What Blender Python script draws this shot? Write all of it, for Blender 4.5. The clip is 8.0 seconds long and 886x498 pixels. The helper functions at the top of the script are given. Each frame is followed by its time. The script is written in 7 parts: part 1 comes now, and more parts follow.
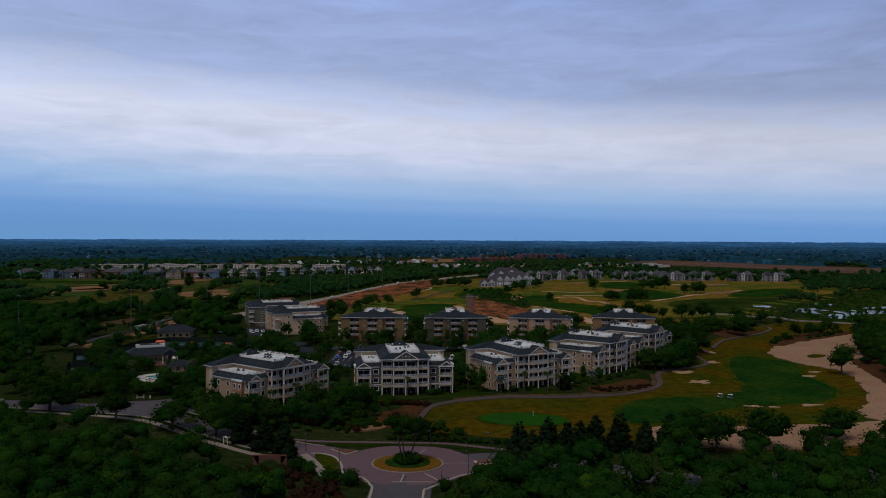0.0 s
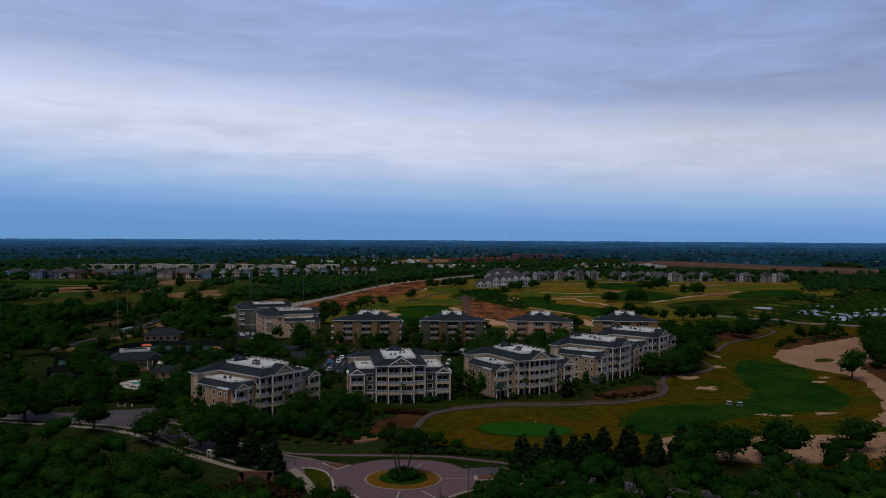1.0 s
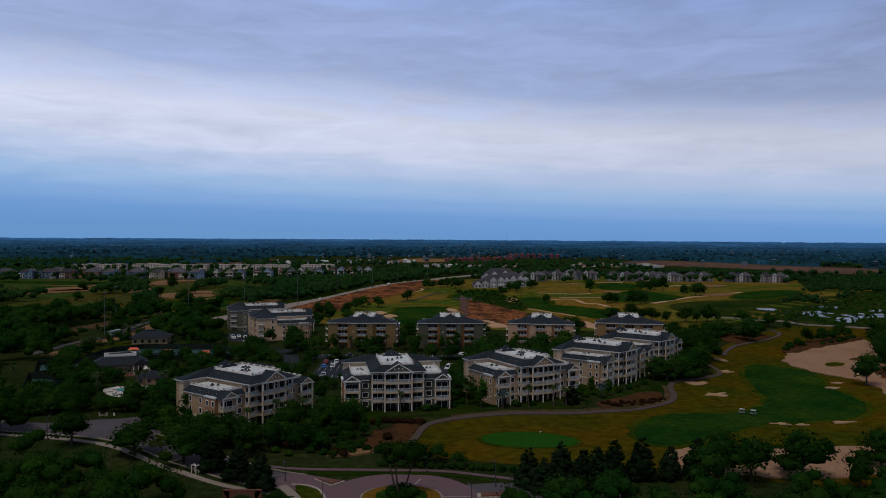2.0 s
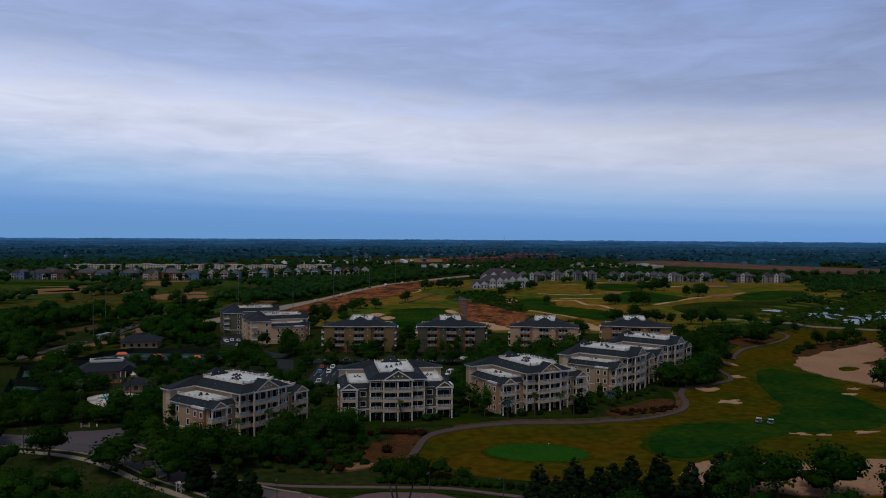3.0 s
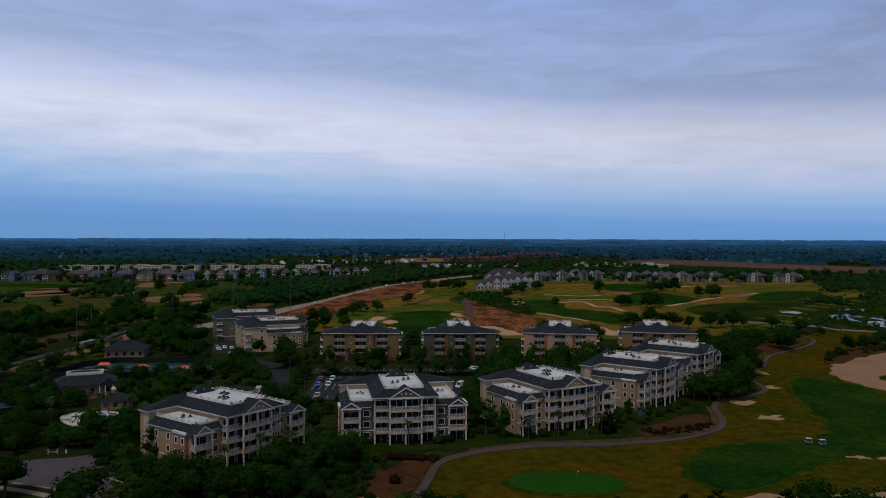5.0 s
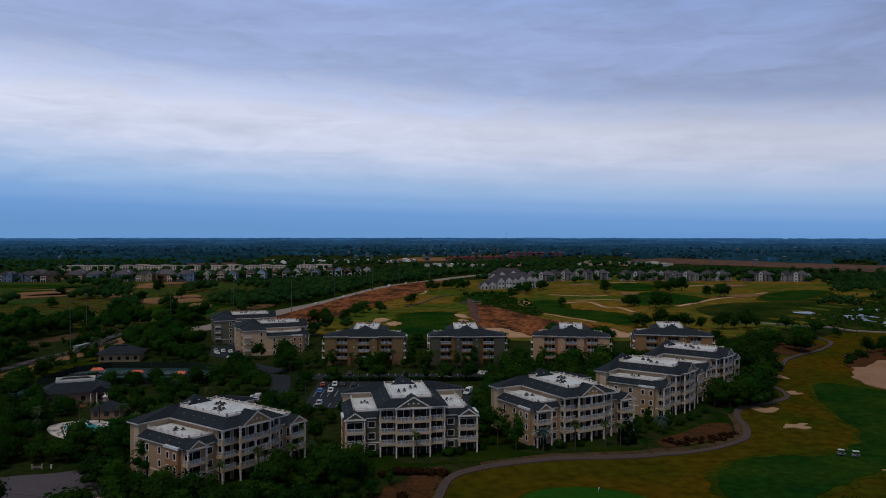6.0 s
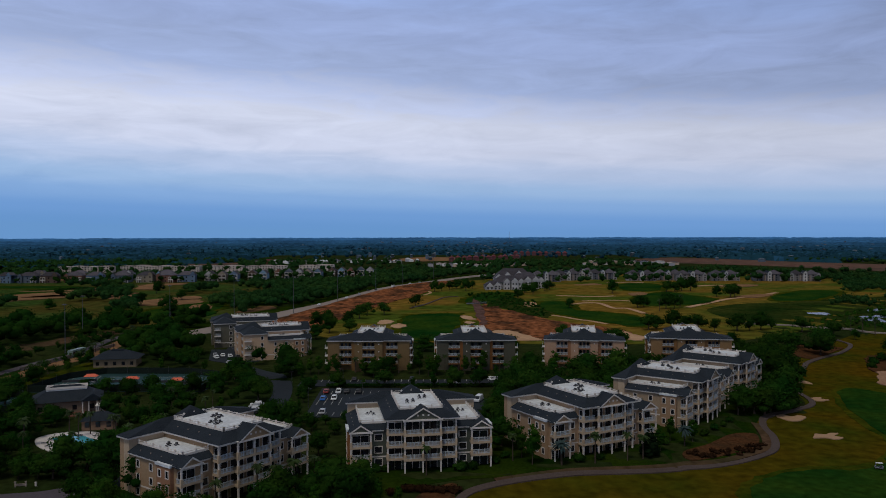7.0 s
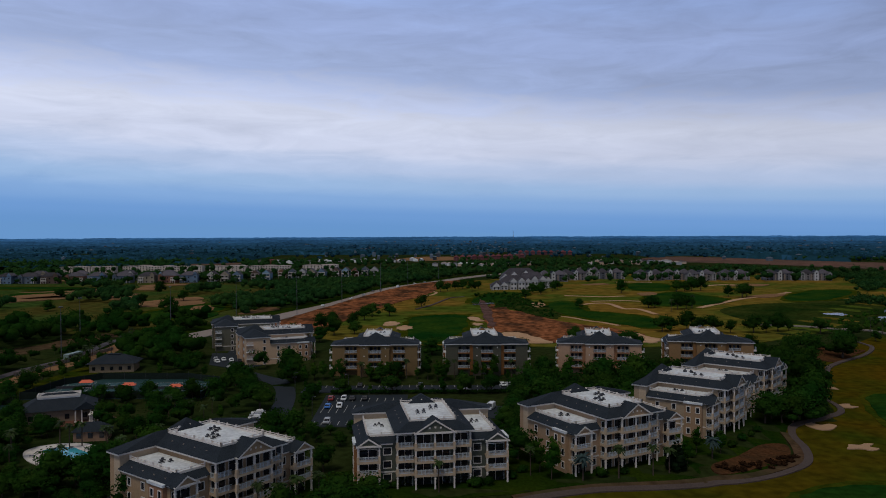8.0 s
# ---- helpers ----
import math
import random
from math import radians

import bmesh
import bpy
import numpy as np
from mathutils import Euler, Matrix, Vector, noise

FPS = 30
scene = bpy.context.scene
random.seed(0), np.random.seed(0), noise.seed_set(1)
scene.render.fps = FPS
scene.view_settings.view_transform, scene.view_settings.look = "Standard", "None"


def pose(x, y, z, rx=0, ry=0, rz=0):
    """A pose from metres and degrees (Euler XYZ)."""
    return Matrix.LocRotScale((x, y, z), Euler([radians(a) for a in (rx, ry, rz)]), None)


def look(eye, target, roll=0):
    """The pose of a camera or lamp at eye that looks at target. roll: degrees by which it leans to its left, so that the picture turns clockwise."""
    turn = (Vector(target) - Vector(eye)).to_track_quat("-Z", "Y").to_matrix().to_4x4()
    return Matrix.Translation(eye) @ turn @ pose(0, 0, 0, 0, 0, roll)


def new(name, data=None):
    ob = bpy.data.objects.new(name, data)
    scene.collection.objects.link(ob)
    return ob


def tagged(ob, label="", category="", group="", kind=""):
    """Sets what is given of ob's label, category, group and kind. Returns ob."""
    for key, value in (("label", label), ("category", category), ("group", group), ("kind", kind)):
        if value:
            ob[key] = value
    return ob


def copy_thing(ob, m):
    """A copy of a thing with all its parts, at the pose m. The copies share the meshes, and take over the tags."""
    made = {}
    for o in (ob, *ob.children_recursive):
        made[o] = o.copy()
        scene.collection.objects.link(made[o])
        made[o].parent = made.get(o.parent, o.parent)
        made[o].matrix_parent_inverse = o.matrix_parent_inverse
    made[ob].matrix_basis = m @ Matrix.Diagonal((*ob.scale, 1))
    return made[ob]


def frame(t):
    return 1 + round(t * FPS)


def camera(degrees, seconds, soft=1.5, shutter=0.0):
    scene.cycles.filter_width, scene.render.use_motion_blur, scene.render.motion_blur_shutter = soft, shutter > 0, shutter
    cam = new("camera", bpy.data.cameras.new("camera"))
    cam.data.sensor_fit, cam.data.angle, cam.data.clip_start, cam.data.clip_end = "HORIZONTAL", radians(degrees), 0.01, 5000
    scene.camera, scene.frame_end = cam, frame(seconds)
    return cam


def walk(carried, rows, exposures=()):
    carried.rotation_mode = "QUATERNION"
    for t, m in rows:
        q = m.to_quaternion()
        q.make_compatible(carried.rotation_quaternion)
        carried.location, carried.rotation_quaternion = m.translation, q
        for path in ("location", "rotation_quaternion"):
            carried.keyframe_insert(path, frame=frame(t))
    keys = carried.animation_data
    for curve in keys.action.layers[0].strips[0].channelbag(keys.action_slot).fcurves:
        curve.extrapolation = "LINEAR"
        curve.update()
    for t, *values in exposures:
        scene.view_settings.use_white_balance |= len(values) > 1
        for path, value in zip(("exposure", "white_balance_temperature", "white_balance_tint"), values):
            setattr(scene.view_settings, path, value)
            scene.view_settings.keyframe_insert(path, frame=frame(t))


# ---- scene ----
cam = camera(60.0, 8.0, soft=1.0)
PATH = [
    (0, (5.944, -39.628, 56.392), (5.939, -37.628, 56.361), 0.24),
    (0.5, (5.499, -33.338, 56.469), (5.501, -31.338, 56.438), 0.28),
    (1, (4.983, -26.981, 56.547), (4.992, -24.981, 56.516), 0.31),
    (1.5, (4.400, -20.567, 56.625), (4.415, -18.568, 56.593), 0.34),
    (3, (2.299, -1.089, 56.856), (2.328, 0.910, 56.823), 0.33),
    (3.5, (1.495, 5.447, 56.931), (1.526, 7.447, 56.897), 0.32),
    (4, (0.648, 11.989, 57.003), (0.680, 13.988, 56.968), 0.29),
    (4.5, (-0.239, 18.525, 57.073), (-0.207, 20.524, 57.038), 0.23),
    (6, (-3.094, 37.995, 57.266), (-3.066, 39.994, 57.228), 0.03),
    (6.5, (-4.094, 44.404, 57.322), (-4.069, 46.404, 57.283), -0.04),
    (7, (-5.113, 50.756, 57.374), (-5.091, 52.755, 57.335), -0.10),
    (7.5, (-6.143, 57.040, 57.422), (-6.126, 59.039, 57.381), -0.16),
    (8, (-7.183, 63.245, 57.464), (-7.170, 65.244, 57.423), -0.22),
]
walk(cam, [(t, look(eye, target, roll)) for t, eye, target, roll in PATH])

# ---------------------------------------------------------------- light
SUN_EL, SUN_AZ = radians(62), radians(205)
world = bpy.data.worlds.new("overcast_sky")
scene.world = world
world.use_nodes = True


def build_sky():
    nt = world.node_tree
    nt.nodes.clear()
    N, L = nt.nodes.new, nt.links.new
    out, bg = N("ShaderNodeOutputWorld"), N("ShaderNodeBackground")
    bg.inputs["Strength"].default_value = SKY_STRENGTH
    L(bg.outputs[0], out.inputs[0])
    tc, sep = N("ShaderNodeTexCoord"), N("ShaderNodeSeparateXYZ")
    L(tc.outputs["Generated"], sep.inputs[0])
    # long cloud streaks, wider than high, leaning a little
    mp = N("ShaderNodeMapping")
    mp.inputs["Scale"].default_value = (1.0, 1.0, 5.2)
    mp.inputs["Rotation"].default_value = (0, radians(8), 0)
    L(tc.outputs["Generated"], mp.inputs[0])

    def noise_tex(scale, detail, rough, dist=0.0):
        n = N("ShaderNodeTexNoise")
        n.inputs["Scale"].default_value, n.inputs["Detail"].default_value = scale, detail
        n.inputs["Roughness"].default_value, n.inputs["Distortion"].default_value = rough, dist
        L(mp.outputs[0], n.inputs[0])
        return n.outputs[0]

    def math_node(op, a, b):
        m = N("ShaderNodeMath")
        m.operation = op
        for i, v in enumerate((a, b)):
            if isinstance(v, (int, float)):
                m.inputs[i].default_value = v
            else:
                L(v, m.inputs[i])
        return m.outputs[0]

    big = math_node("SUBTRACT", noise_tex(2.6, 5, 0.55, 0.4), 0.5)
    fine = math_node("SUBTRACT", noise_tex(9.0, 7, 0.6, 0.6), 0.5)
    up = sep.outputs["Z"]
    # the streaks bend the layers only above the clear strip by the horizon
    mr = N("ShaderNodeMapRange")
    mr.inputs["From Min"].default_value, mr.inputs["From Max"].default_value = 0.035, 0.16
    L(up, mr.inputs[0])
    bend = math_node("ADD", math_node("MULTIPLY", big, 0.06), math_node("MULTIPLY", fine, 0.06))
    tilt = math_node("MULTIPLY", sep.outputs["X"], 0.032)
    low = math_node("ADD", up, math_node("MULTIPLY", sep.outputs["X"], 0.028))
    height = math_node("ADD", low, math_node("MULTIPLY", math_node("ADD", bend, tilt), mr.outputs[0]))
    ramp = N("ShaderNodeValToRGB")
    stops = SKY_STOPS
    while len(ramp.color_ramp.elements) < len(stops):
        ramp.color_ramp.elements.new(0.5)
    for e, (pos, r, g, b) in zip(ramp.color_ramp.elements, stops):
        e.position = pos
        e.color = [(c / 255 / 12.92 if c < 10 else ((c / 255 + 0.055) / 1.055) ** 2.4) for c in (r, g, b)] + [1]
    ramp.color_ramp.interpolation = "EASE"
    L(height, ramp.inputs[0])
    # clear-sky colour shining through high up
    sky = N("ShaderNodeTexSky")
    sky.sky_type, sky.sun_disc = "NISHITA", False
    sky.sun_elevation, sky.sun_rotation = SUN_EL, SUN_AZ
    dim = N("ShaderNodeVectorMath")
    dim.operation = "SCALE"
    dim.inputs["Scale"].default_value = 0.1
    L(sky.outputs[0], dim.inputs[0])
    fac = N("ShaderNodeMapRange")
    fac.inputs["From Min"].default_value, fac.inputs["From Max"].default_value = 0.32, 0.7
    fac.inputs["To Max"].default_value = 0.3
    L(up, fac.inputs[0])
    mix = N("ShaderNodeMix")
    mix.data_type = "RGBA"
    L(fac.outputs[0], mix.inputs[0])
    L(ramp.outputs[0], mix.inputs[6])
    L(dim.outputs[0], mix.inputs[7])
    # soft wisps, lighter and darker, in the cloud layer
    wisp = math_node("ADD", 1.0, math_node("MULTIPLY", math_node("ADD", math_node("MULTIPLY", fine, 0.55), math_node("MULTIPLY", big, 0.30)), mr.outputs[0]))
    # the high layer thickens towards the east
    thick = N("ShaderNodeMapRange")
    thick.inputs["From Min"].default_value, thick.inputs["From Max"].default_value = 0.02, 0.16
    L(up, thick.inputs[0])
    east = math_node("MULTIPLY", math_node("MULTIPLY", math_node("MAXIMUM", sep.outputs["X"], -0.12), thick.outputs[0]), -0.36)
    wisp = math_node("ADD", wisp, east)
    lit = N("ShaderNodeVectorMath")
    lit.operation = "SCALE"
    L(mix.outputs[2], lit.inputs[0])
    L(wisp, lit.inputs["Scale"])
    L(lit.outputs[0], bg.inputs["Color"])


SKY_STRENGTH = 1.0
# height over the horizon (sine of the angle) and the colour there
SKY_STOPS = [(0.0, 103, 149, 202), (0.005, 103, 149, 204), (0.022, 110, 154, 210), (0.040, 130, 168, 217), (0.058, 153, 183, 222),
             (0.080, 178, 195, 226), (0.108, 200, 208, 231), (0.14, 203, 210, 231), (0.165, 186, 197, 227), (0.195, 157, 174, 213), (0.25, 153, 171, 214),
             (0.31, 146, 168, 216), (0.5, 134, 140, 152), (1.0, 124, 125, 128)]
build_sky()
sun_data = bpy.data.lights.new("sun", "SUN")
sun_data.energy, sun_data.angle, sun_data.color = 1.25, radians(14), (1.0, 0.93, 0.80)
sun = new("sun", sun_data)
sun.matrix_world = pose(0, 0, 300, 28, 0, -25)


# ---------------------------------------------------------------- materials
def material(name, color, rough=0.8, var=0.25, scale=0.3, fine=6.0, bump=0.0, second=None, metal=0.0, island=0.0, random_ob=0.0, own=False,
             stretch=(1, 1, 1), spec=0.3, sharp=None, leafy=0.0):
    """Two scales of variation in world space. second: a colour mixed in by large noise; island, random_ob: brightness by piece or by object;
    own: the object's own colour instead of the given one; leafy: the share of light that passes through."""
    m = bpy.data.materials.new(name)
    m.use_nodes = True
    nt = m.node_tree
    N, L = nt.nodes.new, nt.links.new
    p = nt.nodes["Principled BSDF"]
    p.inputs["Roughness"].default_value, p.inputs["Metallic"].default_value = rough, metal
    p.inputs["Specular IOR Level"].default_value = spec
    geo, mp = N("ShaderNodeNewGeometry"), N("ShaderNodeMapping")
    mp.inputs["Scale"].default_value = stretch
    L(geo.outputs["Position"], mp.inputs[0])

    def nz(s, d):
        n = N("ShaderNodeTexNoise")
        n.inputs["Scale"].default_value, n.inputs["Detail"].default_value = s, d
        L(mp.outputs[0], n.inputs[0])
        return n.outputs[0]

    big, small = nz(scale, 4), nz(fine, 3)
    base = N("ShaderNodeMix")
    base.data_type = "RGBA"
    base.inputs[6].default_value = (*color, 1)
    base.inputs[7].default_value = (*(second or color), 1)
    mr = N("ShaderNodeMapRange")
    a, b = sharp or (0.35, 0.65)
    mr.inputs["From Min"].default_value, mr.inputs["From Max"].default_value = a, b
    L(big, mr.inputs[0])
    L(mr.outputs[0], base.inputs[0])
    tint = base.outputs[2]
    if own:
        info = N("ShaderNodeObjectInfo")
        tint = info.outputs["Color"]

    def scaled(source, low, high):
        r = N("ShaderNodeMapRange")
        r.inputs["From Min"].default_value, r.inputs["From Max"].default_value = 0.3, 0.7
        r.inputs["To Min"].default_value, r.inputs["To Max"].default_value = low, high
        L(source, r.inputs[0])
        return r.outputs[0]

    def times(a, b):
        t = N("ShaderNodeMath")
        t.operation = "MULTIPLY"
        L(a, t.inputs[0])
        L(b, t.inputs[1])
        return t.outputs[0]

    f = times(scaled(small, 1 - var, 1 + var), scaled(big, 1 - var * 0.6, 1 + var * 0.6))
    for amount, node, socket in ((island, geo, "Random Per Island"), (random_ob, N("ShaderNodeObjectInfo"), "Random")):
        if amount:
            r = N("ShaderNodeMapRange")
            r.inputs["To Min"].default_value, r.inputs["To Max"].default_value = 1 - amount, 1 + amount
            L(node.outputs[socket], r.inputs[0])
            f = times(f, r.outputs[0])
    s = N("ShaderNodeVectorMath")
    s.operation = "SCALE"
    L(tint, s.inputs[0])
    L(f, s.inputs["Scale"])
    L(s.outputs[0], p.inputs["Base Color"])
    if leafy:
        tr, add = N("ShaderNodeBsdfTranslucent"), N("ShaderNodeMixShader")
        add.inputs[0].default_value = leafy
        L(s.outputs[0], tr.inputs["Color"])
        L(p.outputs[0], add.inputs[1])
        L(tr.outputs[0], add.inputs[2])
        L(add.outputs[0], nt.nodes["Material Output"].inputs["Surface"])
    if bump:
        bn = N("ShaderNodeBump")
        bn.inputs["Strength"].default_value, bn.inputs["Distance"].default_value = 0.6, bump
        L(small, bn.inputs["Height"])
        L(bn.outputs[0], p.inputs["Normal"])
    return m


M_GROUND = material("woodland_floor", (0.012, 0.023, 0.006), 0.95, 0.35, 0.02, 0.4, 0.15, second=(0.019, 0.024, 0.007), spec=0.0)
M_LAWN = material("lawn", (0.0068, 0.021, 0.0022), 0.95, 0.3, 0.06, 1.2, 0.05, second=(0.0161, 0.026, 0.0025), spec=0.0)
M_ROUGHFAR = material("far_dry_grass", (0.165, 0.098, 0.018), 0.95, 0.4, 0.012, 0.12, 0.2, second=(0.042, 0.060, 0.008), spec=0.0, sharp=(0.37, 0.58))
M_ROUGH = material("golf_rough_grass", (0.074, 0.043, 0.0036), 0.95, 0.34, 0.022, 0.3, 0.4, second=(0.022, 0.031, 0.0025), spec=0.0, sharp=(0.36, 0.66))
M_WESTROUGH = material("olive_rough_grass", (0.060, 0.052, 0.012), 0.95, 0.4, 0.015, 0.15, 0.2, second=(0.024, 0.044, 0.009), spec=0.0, sharp=(0.38, 0.6))
M_FRINGE = material("semi_rough_grass", (0.020, 0.036, 0.003), 0.95, 0.3, 0.08, 0.6, 0.05, second=(0.038, 0.038, 0.003), spec=0.0)
M_FAIR = material("fairway_grass", (0.0050, 0.030, 0.0048), 0.95, 0.32, 0.04, 0.4, 0.05, second=(0.016, 0.036, 0.0042), spec=0.0)
M_GREEN = material("putting_green_grass", (0.0125, 0.056, 0.0060), 0.9, 0.14, 0.1, 1.0, 0.01, spec=0.0)
M_MARSH = material("marsh_grass", (0.0095, 0.025, 0.0045), 0.95, 0.45, 0.03, 0.25, 0.3, second=(0.024, 0.030, 0.006), spec=0.0)
M_SAND = material("bunker_sand", (0.30, 0.19, 0.115), 0.95, 0.08, 0.2, 1.5, 0.02, spec=0.0)
M_WASTE = material("waste_sand", (0.285, 0.172, 0.108), 0.95, 0.16, 0.05, 0.8, 0.08, second=(0.215, 0.122, 0.076), spec=0.0)
# second tone: darker soil, with shadows of the eroded slope painted in
M_DIRT = material("bare_red_dirt", (0.215, 0.078, 0.033), 0.95, 0.6, 0.06, 0.3, 1.6, second=(0.046, 0.022, 0.012), spec=0.0, sharp=(0.42, 0.60), stretch=(1.0, 0.5, 1.0))
M_TAN = material("tan_dirt", (0.22, 0.12, 0.06), 0.95, 0.2, 0.05, 0.6, 0.1, second=(0.13, 0.075, 0.04), spec=0.0)
M_FIELD = material("bare_field_soil", (0.130, 0.070, 0.054), 0.95, 0.3, 0.006, 0.05, 0.1, second=(0.062, 0.044, 0.034), spec=0.0)
M_TRACK = material("dusty_track", (0.085, 0.050, 0.030), 0.95, 0.35, 0.05, 0.4, 0.2, second=(0.034, 0.028, 0.014), spec=0.0)
M_SANDO = material("orange_sand", (0.42, 0.265, 0.16), 0.95, 0.14, 0.08, 0.8, 0.05, second=(0.31, 0.185, 0.105), spec=0.0)
M_BED = material("mulch", (0.078, 0.034, 0.015), 0.95, 0.35, 0.2, 1.2, 0.1, second=(0.032, 0.018, 0.009), spec=0.0)
M_WASH = material("washed_clay", (0.115, 0.066, 0.058), 0.95, 0.35, 0.08, 0.5, 0.3, second=(0.060, 0.034, 0.026), spec=0.0)
M_ASPHALT = material("asphalt", (0.018, 0.023, 0.029), 0.9, 0.15, 0.1, 2.0, 0.01, second=(0.013, 0.017, 0.021), spec=0.12)
M_ROADGREY = material("worn_road", (0.075, 0.064, 0.074), 0.9, 0.14, 0.1, 2.0, 0.01, second=(0.058, 0.050, 0.058), spec=0.12)
M_PAVER = material("pink_pavers", (0.128, 0.076, 0.086), 0.85, 0.22, 0.3, 3.0, 0.01, second=(0.092, 0.058, 0.066), spec=0.12)
M_CONC = material("concrete", (0.21, 0.17, 0.145), 0.9, 0.12, 0.2, 2.0, spec=0.12)
M_PATH = material("cart_path_concrete", (0.064, 0.047, 0.041), 0.9, 0.14, 0.2, 2.0, spec=0.12)
M_KERB = material("kerb_stone", (0.30, 0.25, 0.215), 0.9, 0.12, 0.3, 2.0, spec=0.12)
M_DECKPALE = material("pale_pool_paving", (0.50, 0.46, 0.43), 0.85, 0.12, 0.3, 2.0, spec=0.12)
M_LINE = material("road_paint", (0.30, 0.29, 0.27), 0.8, 0.2, 0.5, 3.0)
M_WATER = material("pond_water", (0.02, 0.03, 0.04), 0.22, 0.1, 0.1, 1.0, 0.0, spec=0.25)
M_LEAF = material("tree_leaves", (0.0117, 0.0492, 0.0074), 0.75, 0.34, 0.12, 2.4, 0.16, second=(0.0214, 0.0480, 0.0065), island=0.2, random_ob=0.3, spec=0.0, leafy=0.45)
# darkened copy of tree_leaves, with shade of the near woods in its colour
M_LEAFN = material("shaded_leaves", (0.0100, 0.0445, 0.0068), 0.75, 0.34, 0.06, 2.4, 0.16, second=(0.0174, 0.0431, 0.0060), island=0.2, random_ob=0.2, spec=0.0, leafy=0.45)
M_LEAF2 = material("fresh_leaves", (0.0153, 0.0660, 0.0066), 0.75, 0.34, 0.15, 2.4, 0.16, second=(0.0275, 0.0600, 0.0066), island=0.22, random_ob=0.3, spec=0.0, leafy=0.45)
M_LEAFD = material("dark_needles", (0.0095, 0.0205, 0.0080), 0.8, 0.2, 0.2, 0.8, 0, island=0.25, random_ob=0.25, spec=0.0, leafy=0.3)
M_LEAFB = material("reddish_hedge_leaves", (0.030, 0.015, 0.008), 0.8, 0.2, 0.2, 0.8, 0, island=0.25, random_ob=0.2, spec=0.0, leafy=0.3)
# paler, bluer leaf green for farther trees: distance haze put into the colour
M_MIDLEAF = material("hazy_leaves", (0.0156, 0.0557, 0.0158), 0.8, 0.3, 0.02, 0.3, 0, second=(0.0248, 0.0596, 0.0137), island=0.2, spec=0.0, leafy=0.4)
# air haze is put into the leaf colour, bluer and paler step by step
NEARHAZE, FARHAZE = (0.0080, 0.0300, 0.0440), (0.036, 0.122, 0.270)
M_FOREST = [material("hazy_forest_leaves", [a + (b - a) * n / 7 for a, b in zip(NEARHAZE, FARHAZE)], 0.9, 0.28, 0.004, 0.05, 0, second=[1.3 * (a + (b - a) * n / 7) for a, b in zip(NEARHAZE, FARHAZE)], spec=0.0) for n in range(8)]
M_BARK = material("bark", (0.06, 0.045, 0.035), 0.9, 0.25, 1.0, 6.0, spec=0.0)
M_WALL = material("painted_stucco", (0.4, 0.3, 0.25), 0.85, 0.08, 0.15, 2.0, own=True, spec=0.1)
M_TRIM = material("white_trim_paint", (0.56, 0.51, 0.465), 0.6, 0.06, 0.3, 3.0, spec=0.15)
M_RAIL = material("pale_blue_grey_railing", (0.36, 0.385, 0.40), 0.5, 0.08, 0.3, 3.0, spec=0.2)
M_SLATE = material("slate_shingles", (0.022, 0.028, 0.035), 0.85, 0.32, 0.35, 4.0, 0.02, second=(0.0125, 0.0165, 0.022), spec=0.08)
M_DECK = material("white_roof_membrane", (0.60, 0.62, 0.62), 0.6, 0.18, 0.25, 1.2, second=(0.40, 0.41, 0.42))
M_GLASS = material("dark_window_glass", (0.012, 0.014, 0.018), 0.08, 0.1, 0.3, 1.0, spec=0.5)
M_DARK = material("dark_metal", (0.035, 0.035, 0.04), 0.5, 0.2, 1.0, 6.0)
M_GREY = material("galvanised_metal", (0.25, 0.26, 0.28), 0.45, 0.1, 1.0, 6.0, metal=0.6)
M_MAST = material("weathered_mast_steel", (0.085, 0.09, 0.095), 0.6, 0.15, 0.3, 2.0, metal=0.3)
M_COURT = material("tennis_court_acrylic", (0.011, 0.036, 0.037), 0.8, 0.12, 0.15, 2.0, second=(0.015, 0.042, 0.041), spec=0.12)
M_COURTIN = material("tennis_court_inner", (0.026, 0.062, 0.068), 0.8, 0.1, 0.15, 2.0, spec=0.12)
M_CORAL = material("coral_canvas", (0.58, 0.115, 0.06), 0.8, 0.1, 0.5, 4.0)
M_POOL = material("pool_water", (0.05, 0.30, 0.36), 0.05, 0.1, 0.3, 2.0, spec=0.5)
M_PAINT = material("paint", (0.4, 0.3, 0.25), 0.35, 0.05, 0.5, 3.0, own=True, spec=0.5)
M_TYRE = material("tyre_rubber", (0.02, 0.02, 0.02), 0.9, 0.1, 1.0, 6.0)
M_REDROOF = material("red_shingles", (0.105, 0.024, 0.027), 0.85, 0.25, 0.05, 0.5)
M_HOUSEROOF = material("house_shingles", (0.055, 0.050, 0.058), 0.85, 0.2, 0.05, 0.5, random_ob=0.45, spec=0.1)
M_PALEROOF = material("pale_flat_roofing", (0.27, 0.225, 0.20), 0.85, 0.15, 0.05, 0.5, random_ob=0.2, spec=0.1)
M_BRICKRED = material("brick_red_paving", (0.10, 0.035, 0.02), 0.9, 0.2, 0.5, 4.0)


